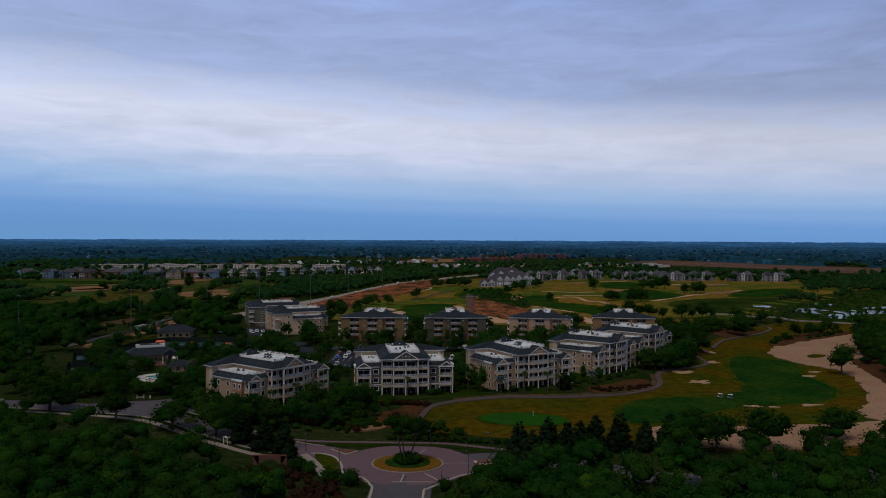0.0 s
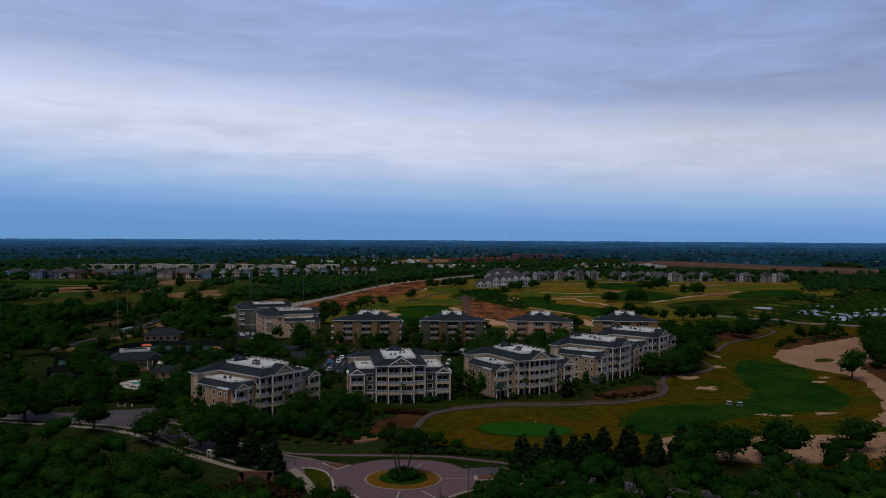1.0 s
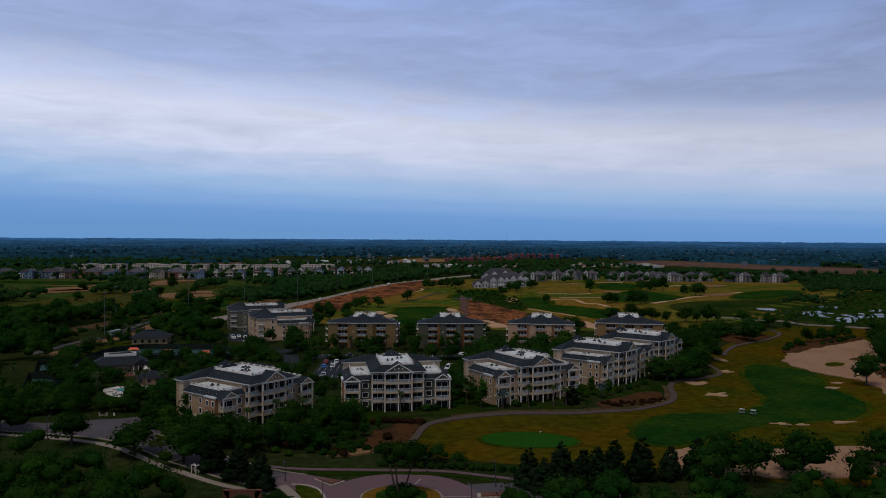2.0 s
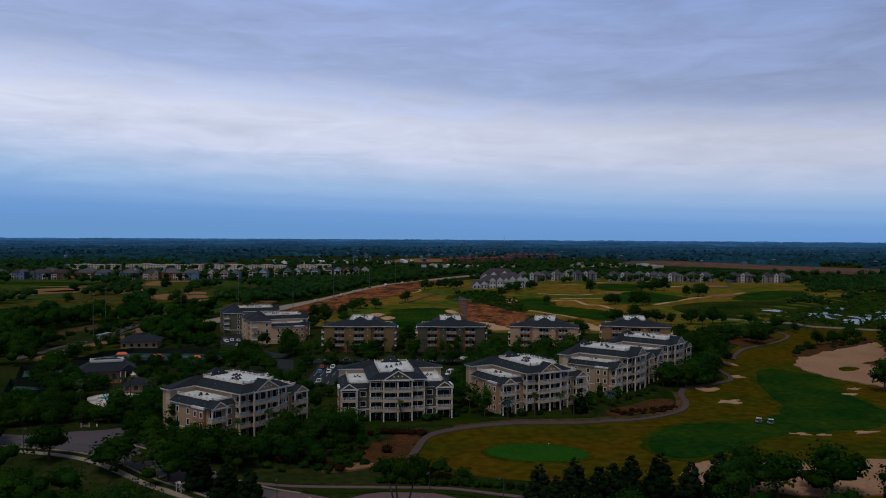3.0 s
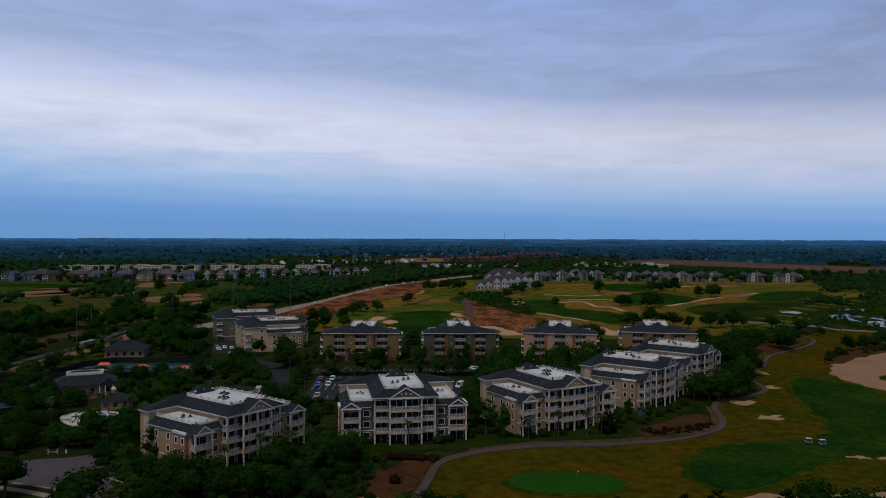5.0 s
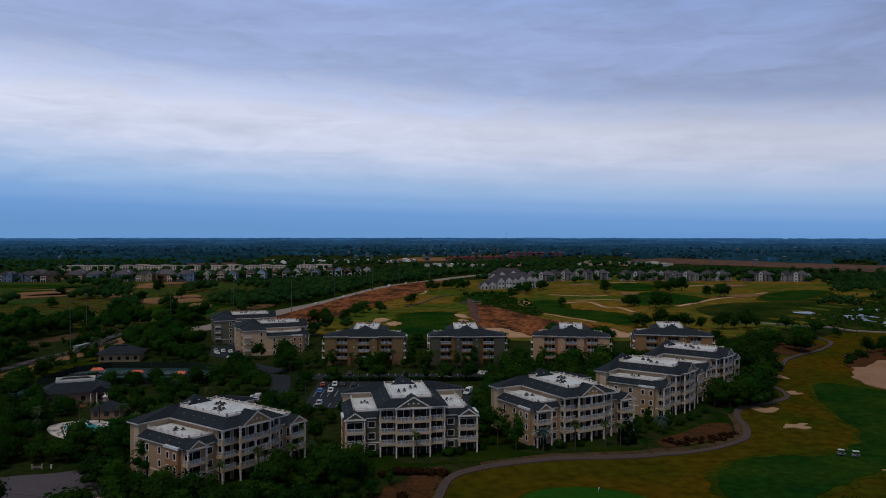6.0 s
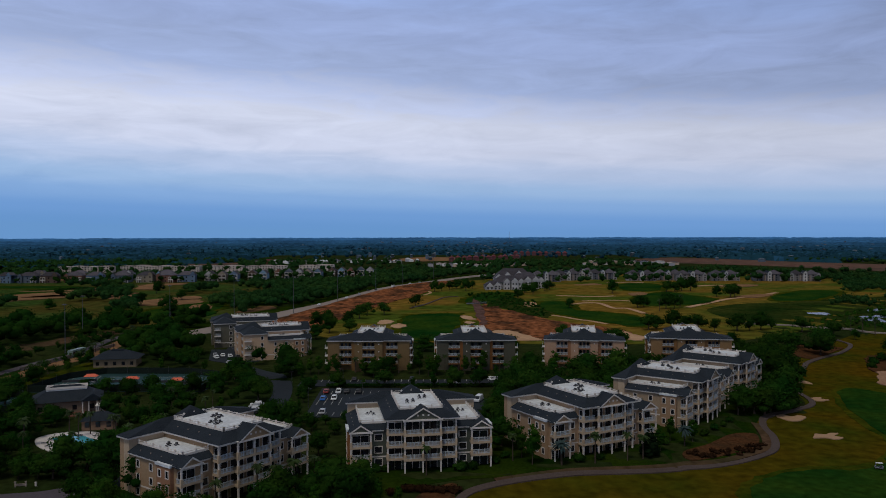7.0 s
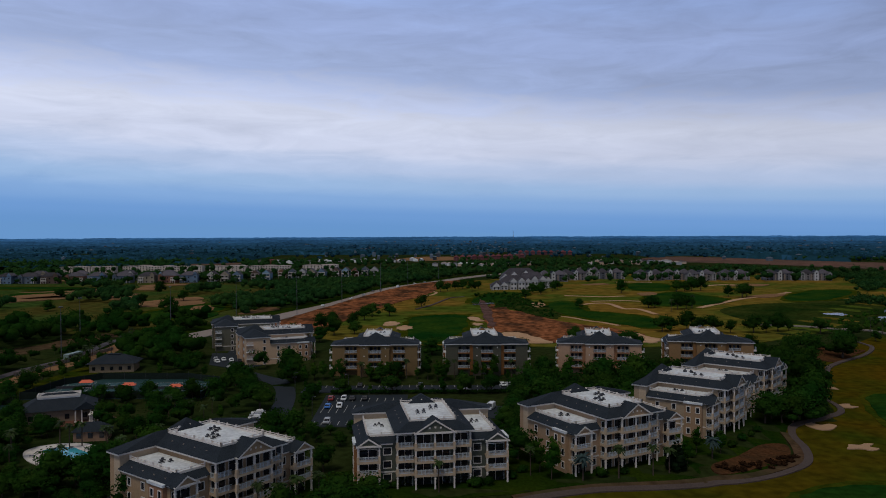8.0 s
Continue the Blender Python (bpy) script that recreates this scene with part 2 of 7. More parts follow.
# ---------------------------------------------------------------- building kit
class Kit:
    """Gathers boxes, prisms and faces into one mesh."""

    def __init__(self):
        self.v, self.f, self.m = [], [], []

    def face(self, pts, mat=0):
        n = len(self.v)
        self.v += [tuple(p) for p in pts]
        self.f.append(tuple(range(n, n + len(pts))))
        self.m.append(mat)
        return self

    def box(self, x0, x1, y0, y1, z0, z1, mat=0):
        n = len(self.v)
        self.v += [(x, y, z) for z in (z0, z1) for x, y in ((x0, y0), (x1, y0), (x1, y1), (x0, y1))]
        self.f += [tuple(n + i for i in q) for q in ((0, 3, 2, 1), (4, 5, 6, 7), (0, 1, 5, 4), (1, 2, 6, 5), (2, 3, 7, 6), (3, 0, 4, 7))]
        self.m += [mat] * 6
        return self

    def tube(self, x, y, z0, z1, r0, r1=None, n=8, mat=0, dx=0.0, dy=0.0):
        r1 = r0 if r1 is None else r1
        k = len(self.v)
        for z, r, ox, oy in ((z0, r0, 0, 0), (z1, r1, dx, dy)):
            self.v += [(x + ox + r * math.cos(2 * math.pi * i / n), y + oy + r * math.sin(2 * math.pi * i / n), z) for i in range(n)]
        self.f += [(k + i, k + (i + 1) % n, k + n + (i + 1) % n, k + n + i) for i in range(n)]
        self.f += [tuple(k + n + i for i in range(n)), tuple(k + n - 1 - i for i in range(n))]
        self.m += [mat] * (n + 2)
        return self

    def wheel(self, x, y, z, r, w, n=12, mat=0):
        """A disc with its axle along x."""
        k = len(self.v)
        for ox in (-w / 2, w / 2):
            self.v += [(x + ox, y + r * math.cos(2 * math.pi * i / n), z + r * math.sin(2 * math.pi * i / n)) for i in range(n)]
        self.f += [(k + i, k + (i + 1) % n, k + n + (i + 1) % n, k + n + i) for i in range(n)]
        self.f += [tuple(k + n + i for i in range(n)), tuple(k + n - 1 - i for i in range(n))]
        self.m += [mat] * (n + 2)
        return self

    def hull_roof(self, x0, x1, y0, y1, z0, ix0, ix1, iy0, iy1, z1, mat=0, open_top=False):
        """Slopes from an eave rectangle up to an inner rectangle or ridge."""
        o = [(x0, y0, z0), (x1, y0, z0), (x1, y1, z0), (x0, y1, z0)]
        i = [(ix0, iy0, z1), (ix1, iy0, z1), (ix1, iy1, z1), (ix0, iy1, z1)]
        for a in range(4):
            b = (a + 1) % 4
            ring = [o[a], o[b], i[b], i[a]]
            ring = [p for n, p in enumerate(ring) if p != ring[n - 1]]
            if len(ring) > 2:
                self.face(ring, mat)
        if not open_top and ix0 != ix1 and iy0 != iy1:
            self.face(i, mat)
        self.face(o[::-1], mat)
        return self

    def make(self, name, mats, parent=None, label="", smooth=False):
        me = bpy.data.meshes.new(name)
        me.from_pydata(self.v, [], self.f)
        for m in mats:
            me.materials.append(m)
        if len(mats) > 1:
            me.polygons.foreach_set("material_index", self.m)
        if smooth:
            me.polygons.foreach_set("use_smooth", [True] * len(me.polygons))
        me.update()
        ob = new(name, me)
        if parent is not None:
            ob.parent = parent
        if label:
            ob["label"] = label
        return ob


def thing(name, m, label, category, group="", kind=""):
    ob = new(name)
    ob.matrix_basis = m
    return tagged(ob, label, category, group, kind)


def step(a, b, x):
    t = min(1.0, max(0.0, (x - a) / (b - a)))
    return t * t * (3 - 2 * t)


# the line along which the building pads fall away to the golf course
PAD_X = (-400, -60, -34, -25, 8.6, 28, 58, 73, 94, 119, 150, 400)
PAD_Y = (200, 200, 226, 232, 236.5, 241.5, 257, 272.5, 299.5, 331, 400, 700)


def height(x, y):
    g, slope = np.interp(x, PAD_X, PAD_Y), (np.interp(x + 1, PAD_X, PAD_Y) - np.interp(x - 1, PAD_X, PAD_Y)) / 2
    d = (g - y) / math.sqrt(1 + slope * slope)
    east = step(-40, 0, x)
    rear = 2.1 * step(353.5, 359, y) * (1 - step(430, 470, y)) * step(-75, -55, x) * (1 - step(128, 148, x))
    lawn = step(-75, -58, x)
    rear += 0.55 * noise.noise((x * 0.03, y * 0.03, 2.0)) * step(6, 22, d) * step(-4, 22, x) * (1 - step(330, 420, y))
    return rear - lawn * step(-32, -14, d) - (2.5 + 0.5 * east - lawn) * step(-2 * east, 40 - 26 * east, d) + 27 * step(1500, 5200, math.hypot(x, y))


def inside(x, y, poly):
    hit = False
    for n in range(len(poly)):
        (ax, ay), (bx, by) = poly[n - 1], poly[n]
        if (ay > y) != (by > y) and x < (bx - ax) * (y - ay) / (by - ay) + ax:
            hit = not hit
    return hit


def rounded(pts, per=6, closed=True):
    """A smooth curve through the points."""
    out, n = [], len(pts)
    for i in range(n if closed else n - 1):
        p = [pts[(i + k) % n] if closed else pts[min(max(i + k, 0), n - 1)] for k in (-1, 0, 1, 2)]
        for s in range(per):
            t = s / per
            out.append(tuple(0.5 * (2 * p[1][a] + (p[2][a] - p[0][a]) * t + (2 * p[0][a] - 5 * p[1][a] + 4 * p[2][a] - p[3][a]) * t * t
                                    + (3 * p[1][a] - p[0][a] - 3 * p[2][a] + p[3][a]) * t ** 3) for a in (0, 1)))
    return out if closed else out + [tuple(pts[-1])]


from mathutils.geometry import delaunay_2d_cdt


def grow(pts, d):
    """The outline moved outwards by d (counted as inwards for a clockwise line)."""
    area = sum(a[0] * b[1] - b[0] * a[1] for a, b in zip(pts, pts[1:] + pts[:1]))
    out, s = [], 1 if area > 0 else -1
    for i, (x, y) in enumerate(pts):
        (ax, ay), (bx, by) = pts[i - 1], pts[(i + 1) % len(pts)]
        k = math.hypot(bx - ax, by - ay) or 1
        out.append((x + s * d * (by - ay) / k, y - s * d * (bx - ax) / k))
    return out


def patch(name, pts, lift, mat, label, category, cell=8.0, smooth=True, per=6, wob=0.0, kind="structure"):
    """A sheet of ground cover that follows the land, with a turned-down rim."""
    edge = rounded(pts, per) if smooth else list(pts)
    if wob:
        edge = [(x + wob * noise.noise((x * 0.2, y * 0.2, 1)), y + wob * noise.noise((x * 0.2, y * 0.2, 9))) for x, y in edge]
    xs, ys = [p[0] for p in edge], [p[1] for p in edge]
    inner = []
    x = min(xs) + cell / 2
    while x < max(xs):
        y = min(ys) + cell / 2
        while y < max(ys):
            if inside(x, y, edge):
                inner.append((x, y))
            y += cell
        x += cell
    n = len(edge)
    vs, _, fs, _, _, _ = delaunay_2d_cdt([Vector(p) for p in edge + inner], [], [list(range(n))], 1, 1e-4)
    v = [(p.x, p.y, height(p.x, p.y) + lift) for p in vs]
    f = [tuple(t) for t in fs]
    k = len(v)
    v += [(px, py, height(px, py) - 0.3) for px, py in edge]
    f += [(i, k + i, k + (i + 1) % n, (i + 1) % n) for i in range(n)]
    me = bpy.data.meshes.new(name)
    me.from_pydata(v, [], f)
    me.materials.append(mat)
    me.update()
    return tagged(new(name, me), label, category, "", kind)


def ribbon(name, pts, width, lift, mat, label, category, per=8, smooth=True, kind="structure", parent=None, thick=0.3):
    """A strip of road, path or kerb along a line."""
    line = rounded(pts, per, False) if smooth else list(pts)
    fine_line = []
    for a, b in zip(line, line[1:]):
        k = max(1, int(math.dist(a, b) / 6))
        fine_line += [(a[0] + (b[0] - a[0]) * i / k, a[1] + (b[1] - a[1]) * i / k) for i in range(k)]
    line = fine_line + [line[-1]]
    v, f = [], []
    for i, (x, y) in enumerate(line):
        (ax, ay), (bx, by) = line[max(i - 1, 0)], line[min(i + 1, len(line) - 1)]
        d = math.hypot(bx - ax, by - ay) or 1
        nx, ny = -(by - ay) / d * width / 2, (bx - ax) / d * width / 2
        for s, dz in ((1, -thick), (1, lift), (-1, lift), (-1, -thick)):
            v.append((x + s * nx, y + s * ny, height(x + s * nx, y + s * ny) + dz))
    for i in range(len(line) - 1):
        for a in range(3):
            f.append((4 * i + a, 4 * i + a + 1, 4 * i + 5 + a, 4 * i + 4 + a))
    me = bpy.data.meshes.new(name)
    me.from_pydata(v, [], [q[::-1] for q in f])
    me.materials.append(mat)
    me.update()
    ob = new(name, me)
    if parent is not None:
        ob.parent = parent
        return ob
    return tagged(ob, label, category, "", kind)


# ---------------------------------------------------------------- ground
def build_ground():
    def axis(lo, hi):
        pts, x = [0.0], 0.0
        while x < hi:
            x += max(6.0, x * 0.035) if x > 60 else 6.0
            pts.append(min(x, hi))
        x = 0.0
        while x > lo:
            x -= max(6.0, -x * 0.035) if x < -60 else 6.0
            pts.insert(0, max(x, lo))
        return pts
    xs, ys = axis(-4950, 4950), [200 + y for y in axis(-1400, 4700)]
    v = [(x, y, height(x, y)) for y in ys for x in xs]
    w = len(xs)
    f = [(j * w + i, j * w + i + 1, (j + 1) * w + i + 1, (j + 1) * w + i) for j in range(len(ys) - 1) for i in range(w - 1)]
    me = bpy.data.meshes.new("ground")
    me.from_pydata(v, [], f)
    me.materials.append(M_GROUND)
    me.polygons.foreach_set("use_smooth", [True] * len(me.polygons))
    me.update()
    tagged(new("ground", me), "dark grassy woodland ground running to the horizon", "ground", "", "structure")


build_ground()

# golf course beside and behind the buildings
patch("golf_rough", [(-3.9, 198.3), (-3.0, 213.7), (0.1, 224.7), (9.4, 231.8), (28.9, 238.1), (60.4, 245.9), (86.4, 262.5), (94.6, 284.1), (100.0, 295.3), (124.2, 316.2), (133.8, 348.3), (161.4, 402.2), (216.7, 470.5),
                     (262, 508), (320.6, 480.5), (302.8, 422.5), (252.9, 332.4), (218.0, 252.0), (167.5, 189.4), (111.7, 169.1), (60.9, 179.2), (20.3, 187.0)], 0.14, M_ROUGH,
      "straw-yellow dry golf rough grass", "grass", 3.2)
patch("golf_rough", [(-95, 560), (-60, 470), (20, 440), (90, 432), (150, 452), (250, 540), (330, 640), (420, 740), (520, 900), (470, 1080), (330, 1150), (150, 1120), (60, 1010),
                     (5, 955), (-30, 850), (-60, 700)], 0.25, M_ROUGHFAR, "straw-yellow dry golf rough grass on rolling ground", "grass", 20)
patch("golf_rough", [(-330, 560), (-260, 520), (-200, 510), (-160, 560), (-130, 640), (-150, 760), (-200, 900), (-330, 1000), (-520, 1000), (-640, 900), (-480, 720)], 0.05, M_WESTROUGH,
      "olive golf rough between trees", "grass", 20)
NEAR_FAIRWAY = [(66.3, 222.9), (73.8, 235.0), (89.5, 243.2), (106.0, 245.1), (125.9, 265.7), (133.7, 299.5), (147.0, 337.0), (157.5, 345.0), (171.6, 322.1), (160.8, 292.3), (160.9, 266.5), (154.0, 250.5), (142.0, 237.6), (112.9, 231.7), (96.0, 220.0), (76.2, 204.9), (65.7, 208.0)]
patch("fairway", NEAR_FAIRWAY, 0.32, M_FAIR, "dark green mown golf fairway", "fairway", 3.2, wob=2.2)
patch("fairway_fringe", grow(NEAR_FAIRWAY, 2.5), 0.22, M_FRINGE, "half-mown grass edging the fairway", "grass", 3.2, wob=2.2)
patch("putting_green", [(31.8 + 14.2 * math.cos(a), 209.7 + 8.6 * math.sin(a)) for a in [i * math.pi / 8 for i in range(16)]], 0.36, M_GREEN,
      "smooth bright oval putting green", "putting green", 1.6)
patch("green_fringe", [(31.8 + 15.6 * math.cos(a), 209.7 + 9.8 * math.sin(a)) for a in [i * math.pi / 8 for i in range(16)]], 0.25, M_FRINGE,
      "longer mown fringe round the putting green", "grass", 1.6)
for cx, cy, rx, ry, turn in ((111.3, 298.2, 5.2, 5.0, 10), (111.3, 276.1, 6.5, 4.0, 30), (142.7, 356.2, 3.6, 4.5, 0), (133.9, 326.4, 4.2, 3.6, 20), (115.5, 230.8, 4.2, 1.5, -8), (121.8, 229.7, 2.6, 1.2, 0),
                             (136.0, 232.7, 6.0, 1.8, 10), (161.8, 288.4, 4.2, 2.2, 10), (170.7, 300.3, 4.0, 2.6, 10)):
    c, s = math.cos(radians(turn)), math.sin(radians(turn))
    ring = []
    for i in range(11):
        a, k = i * 2 * math.pi / 11, random.choice((0.4, 0.7, 0.85, 0.95))
        ring.append((cx + k * (rx * math.cos(a) * c - ry * math.sin(a) * s), cy + k * (rx * math.cos(a) * s + ry * math.sin(a) * c)))
    patch("sand_bunker", ring, 0.40, M_SAND, "pale sand bunker with a ragged edge", "bunker", 2)
patch("waste_sand", [(170.5, 344.9), (178.4, 365.7), (191.2, 385.3), (212.9, 399.9), (237.7, 419.6), (257.4, 434.0), (249.7, 413.6), (237.9, 391.0), (227.2, 365.3), (215.4, 339.7), (206.4, 316.3), (196.5, 292.2), (190.5, 270.1), (181.5, 247.9), (171.4, 230.8), (162.3, 212.6), (152.2, 206.5), (147.1, 215.6), (150.1, 226.8), (158.2, 234.8), (162.2, 244.9), (169.2, 257.0),
                     (176.2, 276.1), (182.7, 296.2), (181.7, 311.1), (174.6, 322.1)], 0.50, M_WASTE, "broad pinkish waste sand beside the fairway", "sand", 8, wob=3.0)
patch("waste_sand", [(64.7, 188.9), (73.2, 199.9), (80.9, 197.9), (93.9, 199.8), (107.0, 201.7), (129.9, 203.5), (152.2, 209.6), (152.3, 189.4), (117.8, 177.3), (96.5, 173.2), (86.3, 175.2), (75.1, 177.2), (66.0, 178.2)], 0.50, M_WASTE,
      "pinkish waste sand below the golf hole", "sand", 6, wob=2.0)
patch("brush_bank", [(194, 304), (198, 320), (206, 334), (216, 334), (212, 300), (198, 262), (182, 232), (164, 210), (160, 208), (164, 221), (171, 238), (180, 259), (188, 282)], 0.58, M_BED, "dark brown brush and pine straw under trees beside the sand", "planting bed", 5, wob=2)
patch("sand_island", [(186.5, 338.9), (188.5, 345.8), (195.4, 350.7), (198.4, 346.7), (193.5, 340.9)], 0.56, M_ROUGH, "tuft of brown grass in the sand", "grass", 3)
patch("sand_island", [(208.2, 360.5), (213.2, 366.4), (226.1, 372.2), (222.2, 361.4), (214.3, 353.5)], 0.56, M_BED, "brown brush and mulch in the sand", "grass", 3, wob=2)
patch("mulch_bed", [(185.2, 380.5), (192.1, 397.2), (202.9, 417.8), (214.8, 425.6), (237.5, 440.1), (257.2, 450.8), (261.3, 442.0), (238.7, 420.6), (213.0, 401.0), (193.2, 383.3)], 0.56, M_BED, "dark mulch bank with shrubs above the sand", "planting bed", 5, wob=2)
patch("mulch_bed", [(177.0, 442.4), (192.7, 446.5), (208.5, 450.1), (196.3, 434.9), (182.2, 418.7), (172.8, 413.1), (166.3, 419.5)], 0.5, M_BED, "brown mulch under trees by the cart path", "planting bed", 5, wob=2)
# holes farther off
for pts in ([(-25, 510), (-26, 576), (-11, 596), (11, 595), (11, 540), (3, 493), (-10, 458), (-22, 460)],
            [(75, 648), (87, 695), (104, 695), (101, 624), (120, 603), (133, 567), (122, 520), (104, 546), (91, 579), (78, 603), (72, 616)],
            [(200, 904), (230, 932), (244, 902), (219, 818), (188, 819)], [(162, 661), (181, 749), (221, 795), (232, 748), (239, 717), (217, 674), (185, 660)],
            [(304, 743), (361, 811), (391, 810), (370, 762), (315, 702), (286, 695)], [(20, 690), (36, 776), (60, 800), (76, 780), (62, 740), (44, 690)],
            [(-220, 560), (-190, 575), (-170, 640), (-190, 700), (-215, 650)], [(-560, 870), (-470, 868), (-412, 860), (-388, 850), (-368, 878), (-430, 905), (-560, 905)]):
    patch("fairway", pts, 0.5, M_FAIR, "dark green mown golf fairway far off", "fairway", 15, wob=3)
    patch("fairway_fringe", grow(pts, 5), 0.4, M_FRINGE, "half-mown grass edging a far fairway", "grass", 15, wob=8)
patch("dirt_slope", [(-112, 560), (-98, 640), (-80, 735), (-52, 860), (-22, 945), (22, 992), (6, 918), (-6, 880), (-15, 789), (-38, 703), (-59, 618), (-72, 546), (-84, 500), (-104, 520)], 0.6, M_DIRT, "bare reddish-brown dirt slope below the road", "dirt", 12, wob=3)
patch("dirt_slope", [(24, 531), (26, 599), (35, 674), (42, 648), (54, 607), (69, 564), (84, 537), (97, 515), (108, 497), (106, 476), (95, 457), (76, 457), (54, 455), (48, 472), (42, 498), (33, 506), (26, 501)], 0.6, M_DIRT, "eroded reddish dirt slope behind the apartments", "dirt", 4, wob=5)
patch("rough_bank", [(35, 648), (45, 707), (63, 757), (70, 707), (78, 603), (68, 572), (54, 612), (43, 648)], 0.68, M_MARSH, "olive overgrown bank above the dirt slope", "grass", 6, wob=4)
patch("dry_wash", [(28, 719), (32, 684), (31, 608), (28, 540), (24, 534), (24, 599)], 0.75, M_WASH, "pale clay wash running down the dirt slope", "wash", 5, wob=3)
for pts in ([(26, 493), (32, 502), (40, 499), (44, 487), (52, 457), (40, 453), (30, 472), (25, 480)], [(104, 500), (108, 479), (111, 469), (103, 452), (99, 452), (100, 474)], [(-42, 549), (-38, 558), (-33, 552), (-34, 539), (-40, 536)], [(-32, 527), (-28, 536), (-23, 527), (-25, 516), (-29, 513)],
            [(13, 580), (18, 583), (22, 561), (16, 561)], [(15, 547), (20, 544), (19, 537), (15, 537)], [(69, 684), (77, 684), (77, 663), (70, 648), (66, 658)], [(181, 782), (197, 789), (191, 762), (177, 756)], [(268, 742), (292, 760), (312, 768), (298, 744), (276, 726)],
            [(300, 872), (330, 902), (352, 894), (330, 868)], [(-150, 610), (-140, 660), (-128, 640)], [(-260, 700), (-230, 760), (-215, 730)],
            [(150, 900), (175, 925), (180, 905)], [(-420, 820), (-360, 850), (-350, 835)]):
    patch("sand_bunker", pts, 0.7, M_TAN if abs(pts[0][0]) > 140 else M_SANDO, "pale sand bunker on the far golf holes", "bunker", 8, wob=2)
for pts in ([(-1500, 1480), (-1000, 1600), (-600, 1700), (-620, 1640), (-1000, 1540), (-1500, 1430)], [(430, 1716), (543, 1842), (638, 1738), (723, 1564), (820, 1448), (1000, 1300), (800, 1080), (673, 1199), (630, 1306), (557, 1434), (454, 1550)],
            [(-101, 1690), (-44, 1900), (46, 1862), (20, 1680)], [(-510, 1484), (-380, 1504), (-385, 1580), (-500, 1560)], [(-400, 712), (-395, 738), (-376, 740), (-372, 716)], [(-372, 768), (-362, 786), (-350, 772)], [(-322, 774), (-312, 806), (-296, 806), (-304, 780)], [(-395, 862), (-370, 880), (-340, 850), (-365, 842)], [(-318, 782), (-300, 800), (-290, 780)], [(-340, 915), (-310, 950), (-290, 930)], [(-262, 690), (-220, 730), (-200, 690), (-230, 670)], [(-700, 960), (-560, 1010), (-420, 1010), (-420, 1035), (-700, 1030)]):
    patch("far_field", pts, 0.5, M_FIELD if math.hypot(*pts[0]) > 1200 and pts[0][0] != -101 else M_TAN, "far open field of tan bare soil", "field", 60, wob=8)
SWATHES = [[(105, 668), (119, 682), (130, 677), (132, 638), (142, 634), (145, 596)], [(77, 587), (84, 575), (90, 560), (97, 550), (104, 533)], [(190, 641), (217, 674), (252, 717), (281, 740), (324, 785)], [(196, 944), (212, 948), (238, 940)],
           [(272, 875), (304, 894), (330, 880)], [(-20, 759), (-12, 778), (-9, 800), (-12, 815)], [(108, 760), (140, 745), (160, 752)], [(120, 700), (150, 705), (168, 690)]]
# wavy sand swathes through the far rough
for n, line in enumerate(SWATHES):
    ribbon("sand_swathe", line, (4.0, 2.6, 5.0, 7.0, 7.0, 2.5, 4.0, 3.0)[n], 0.5, M_SANDO, "thin wavy swathe of bare orange sand", "sand")
# marsh and pond
patch("marsh", [(193, 560), (209, 540), (262, 512), (330, 484), (430, 430), (560, 520), (640, 760), (520, 840), (400, 740), (351, 720), (285, 684), (240, 668), (199, 623)], 0.3, M_MARSH, "low green marsh grass by the pond", "marsh", 20)
for pts in ([(286, 574), (306, 590), (326, 588), (350, 594), (372, 586), (360, 566), (332, 560), (314, 540), (302, 526), (295, 538), (289, 550), (284, 560)], [(260, 594), (270, 600), (277, 598), (272, 588), (264, 584)], [(308, 622), (330, 634), (346, 630), (330, 618)],
            [(292, 494), (309, 493), (320, 486), (304, 485)], [(360, 612), (384, 630), (392, 624), (372, 608)], [(340, 522), (360, 540), (366, 534), (352, 518)]):
    patch("pond", pts, 0.4, M_WATER, "still grey pond water in the marsh", "water", 15, wob=7)
for x, y, r in ((332, 578, 4), (350, 580, 3), (314, 566, 3), (300, 556, 2.5)):
    patch("reed_island", [(x + r * k * math.cos(a), y + 0.55 * r * k * math.sin(a)) for a, k in ((0, 1.7), (0.9, 0.9), (1.8, 1.2), (2.7, 1.1), (3.6, 1.5), (4.5, 0.8), (5.4, 1.2))], 0.55, M_MARSH, "low islet of marsh reeds in the pond", "marsh", 4)
# lawns round the apartments
patch("lawn", [(-75, 205), (-55, 196), (-30, 212), (-5.0, 231.0), (20.7, 236.1), (60.4, 245.9), (83.5, 261.0), (93.5, 283.8), (106.5, 305.7), (119.5, 318.8), (111.5, 343.3), (60.1, 299.2), (0.1, 262.2), (-40, 245)], 0.08, M_LAWN,
      "shaded lawn in front of the apartment buildings", "grass", 8)
patch("mulch_bed", [(62.4, 250.5), (73.2, 256.3), (85.6, 265.2), (90.7, 277.6), (82.7, 275.2), (72.3, 264.5), (61.8, 255.5)], 0.3, M_BED, "reddish mulch bed by the cart path", "planting bed", 4)
patch("mulch_bed", [(-20.5, 201.8), (-15.5, 212.7), (-10.3, 222.9), (-3.0, 229.2), (0.1, 230.1), (-3.0, 213.7), (-6.0, 202.1), (-13.2, 197.3)], 0.3, M_BED, "bare brown slope with scattered shrubs", "planting bed", 4, wob=2)
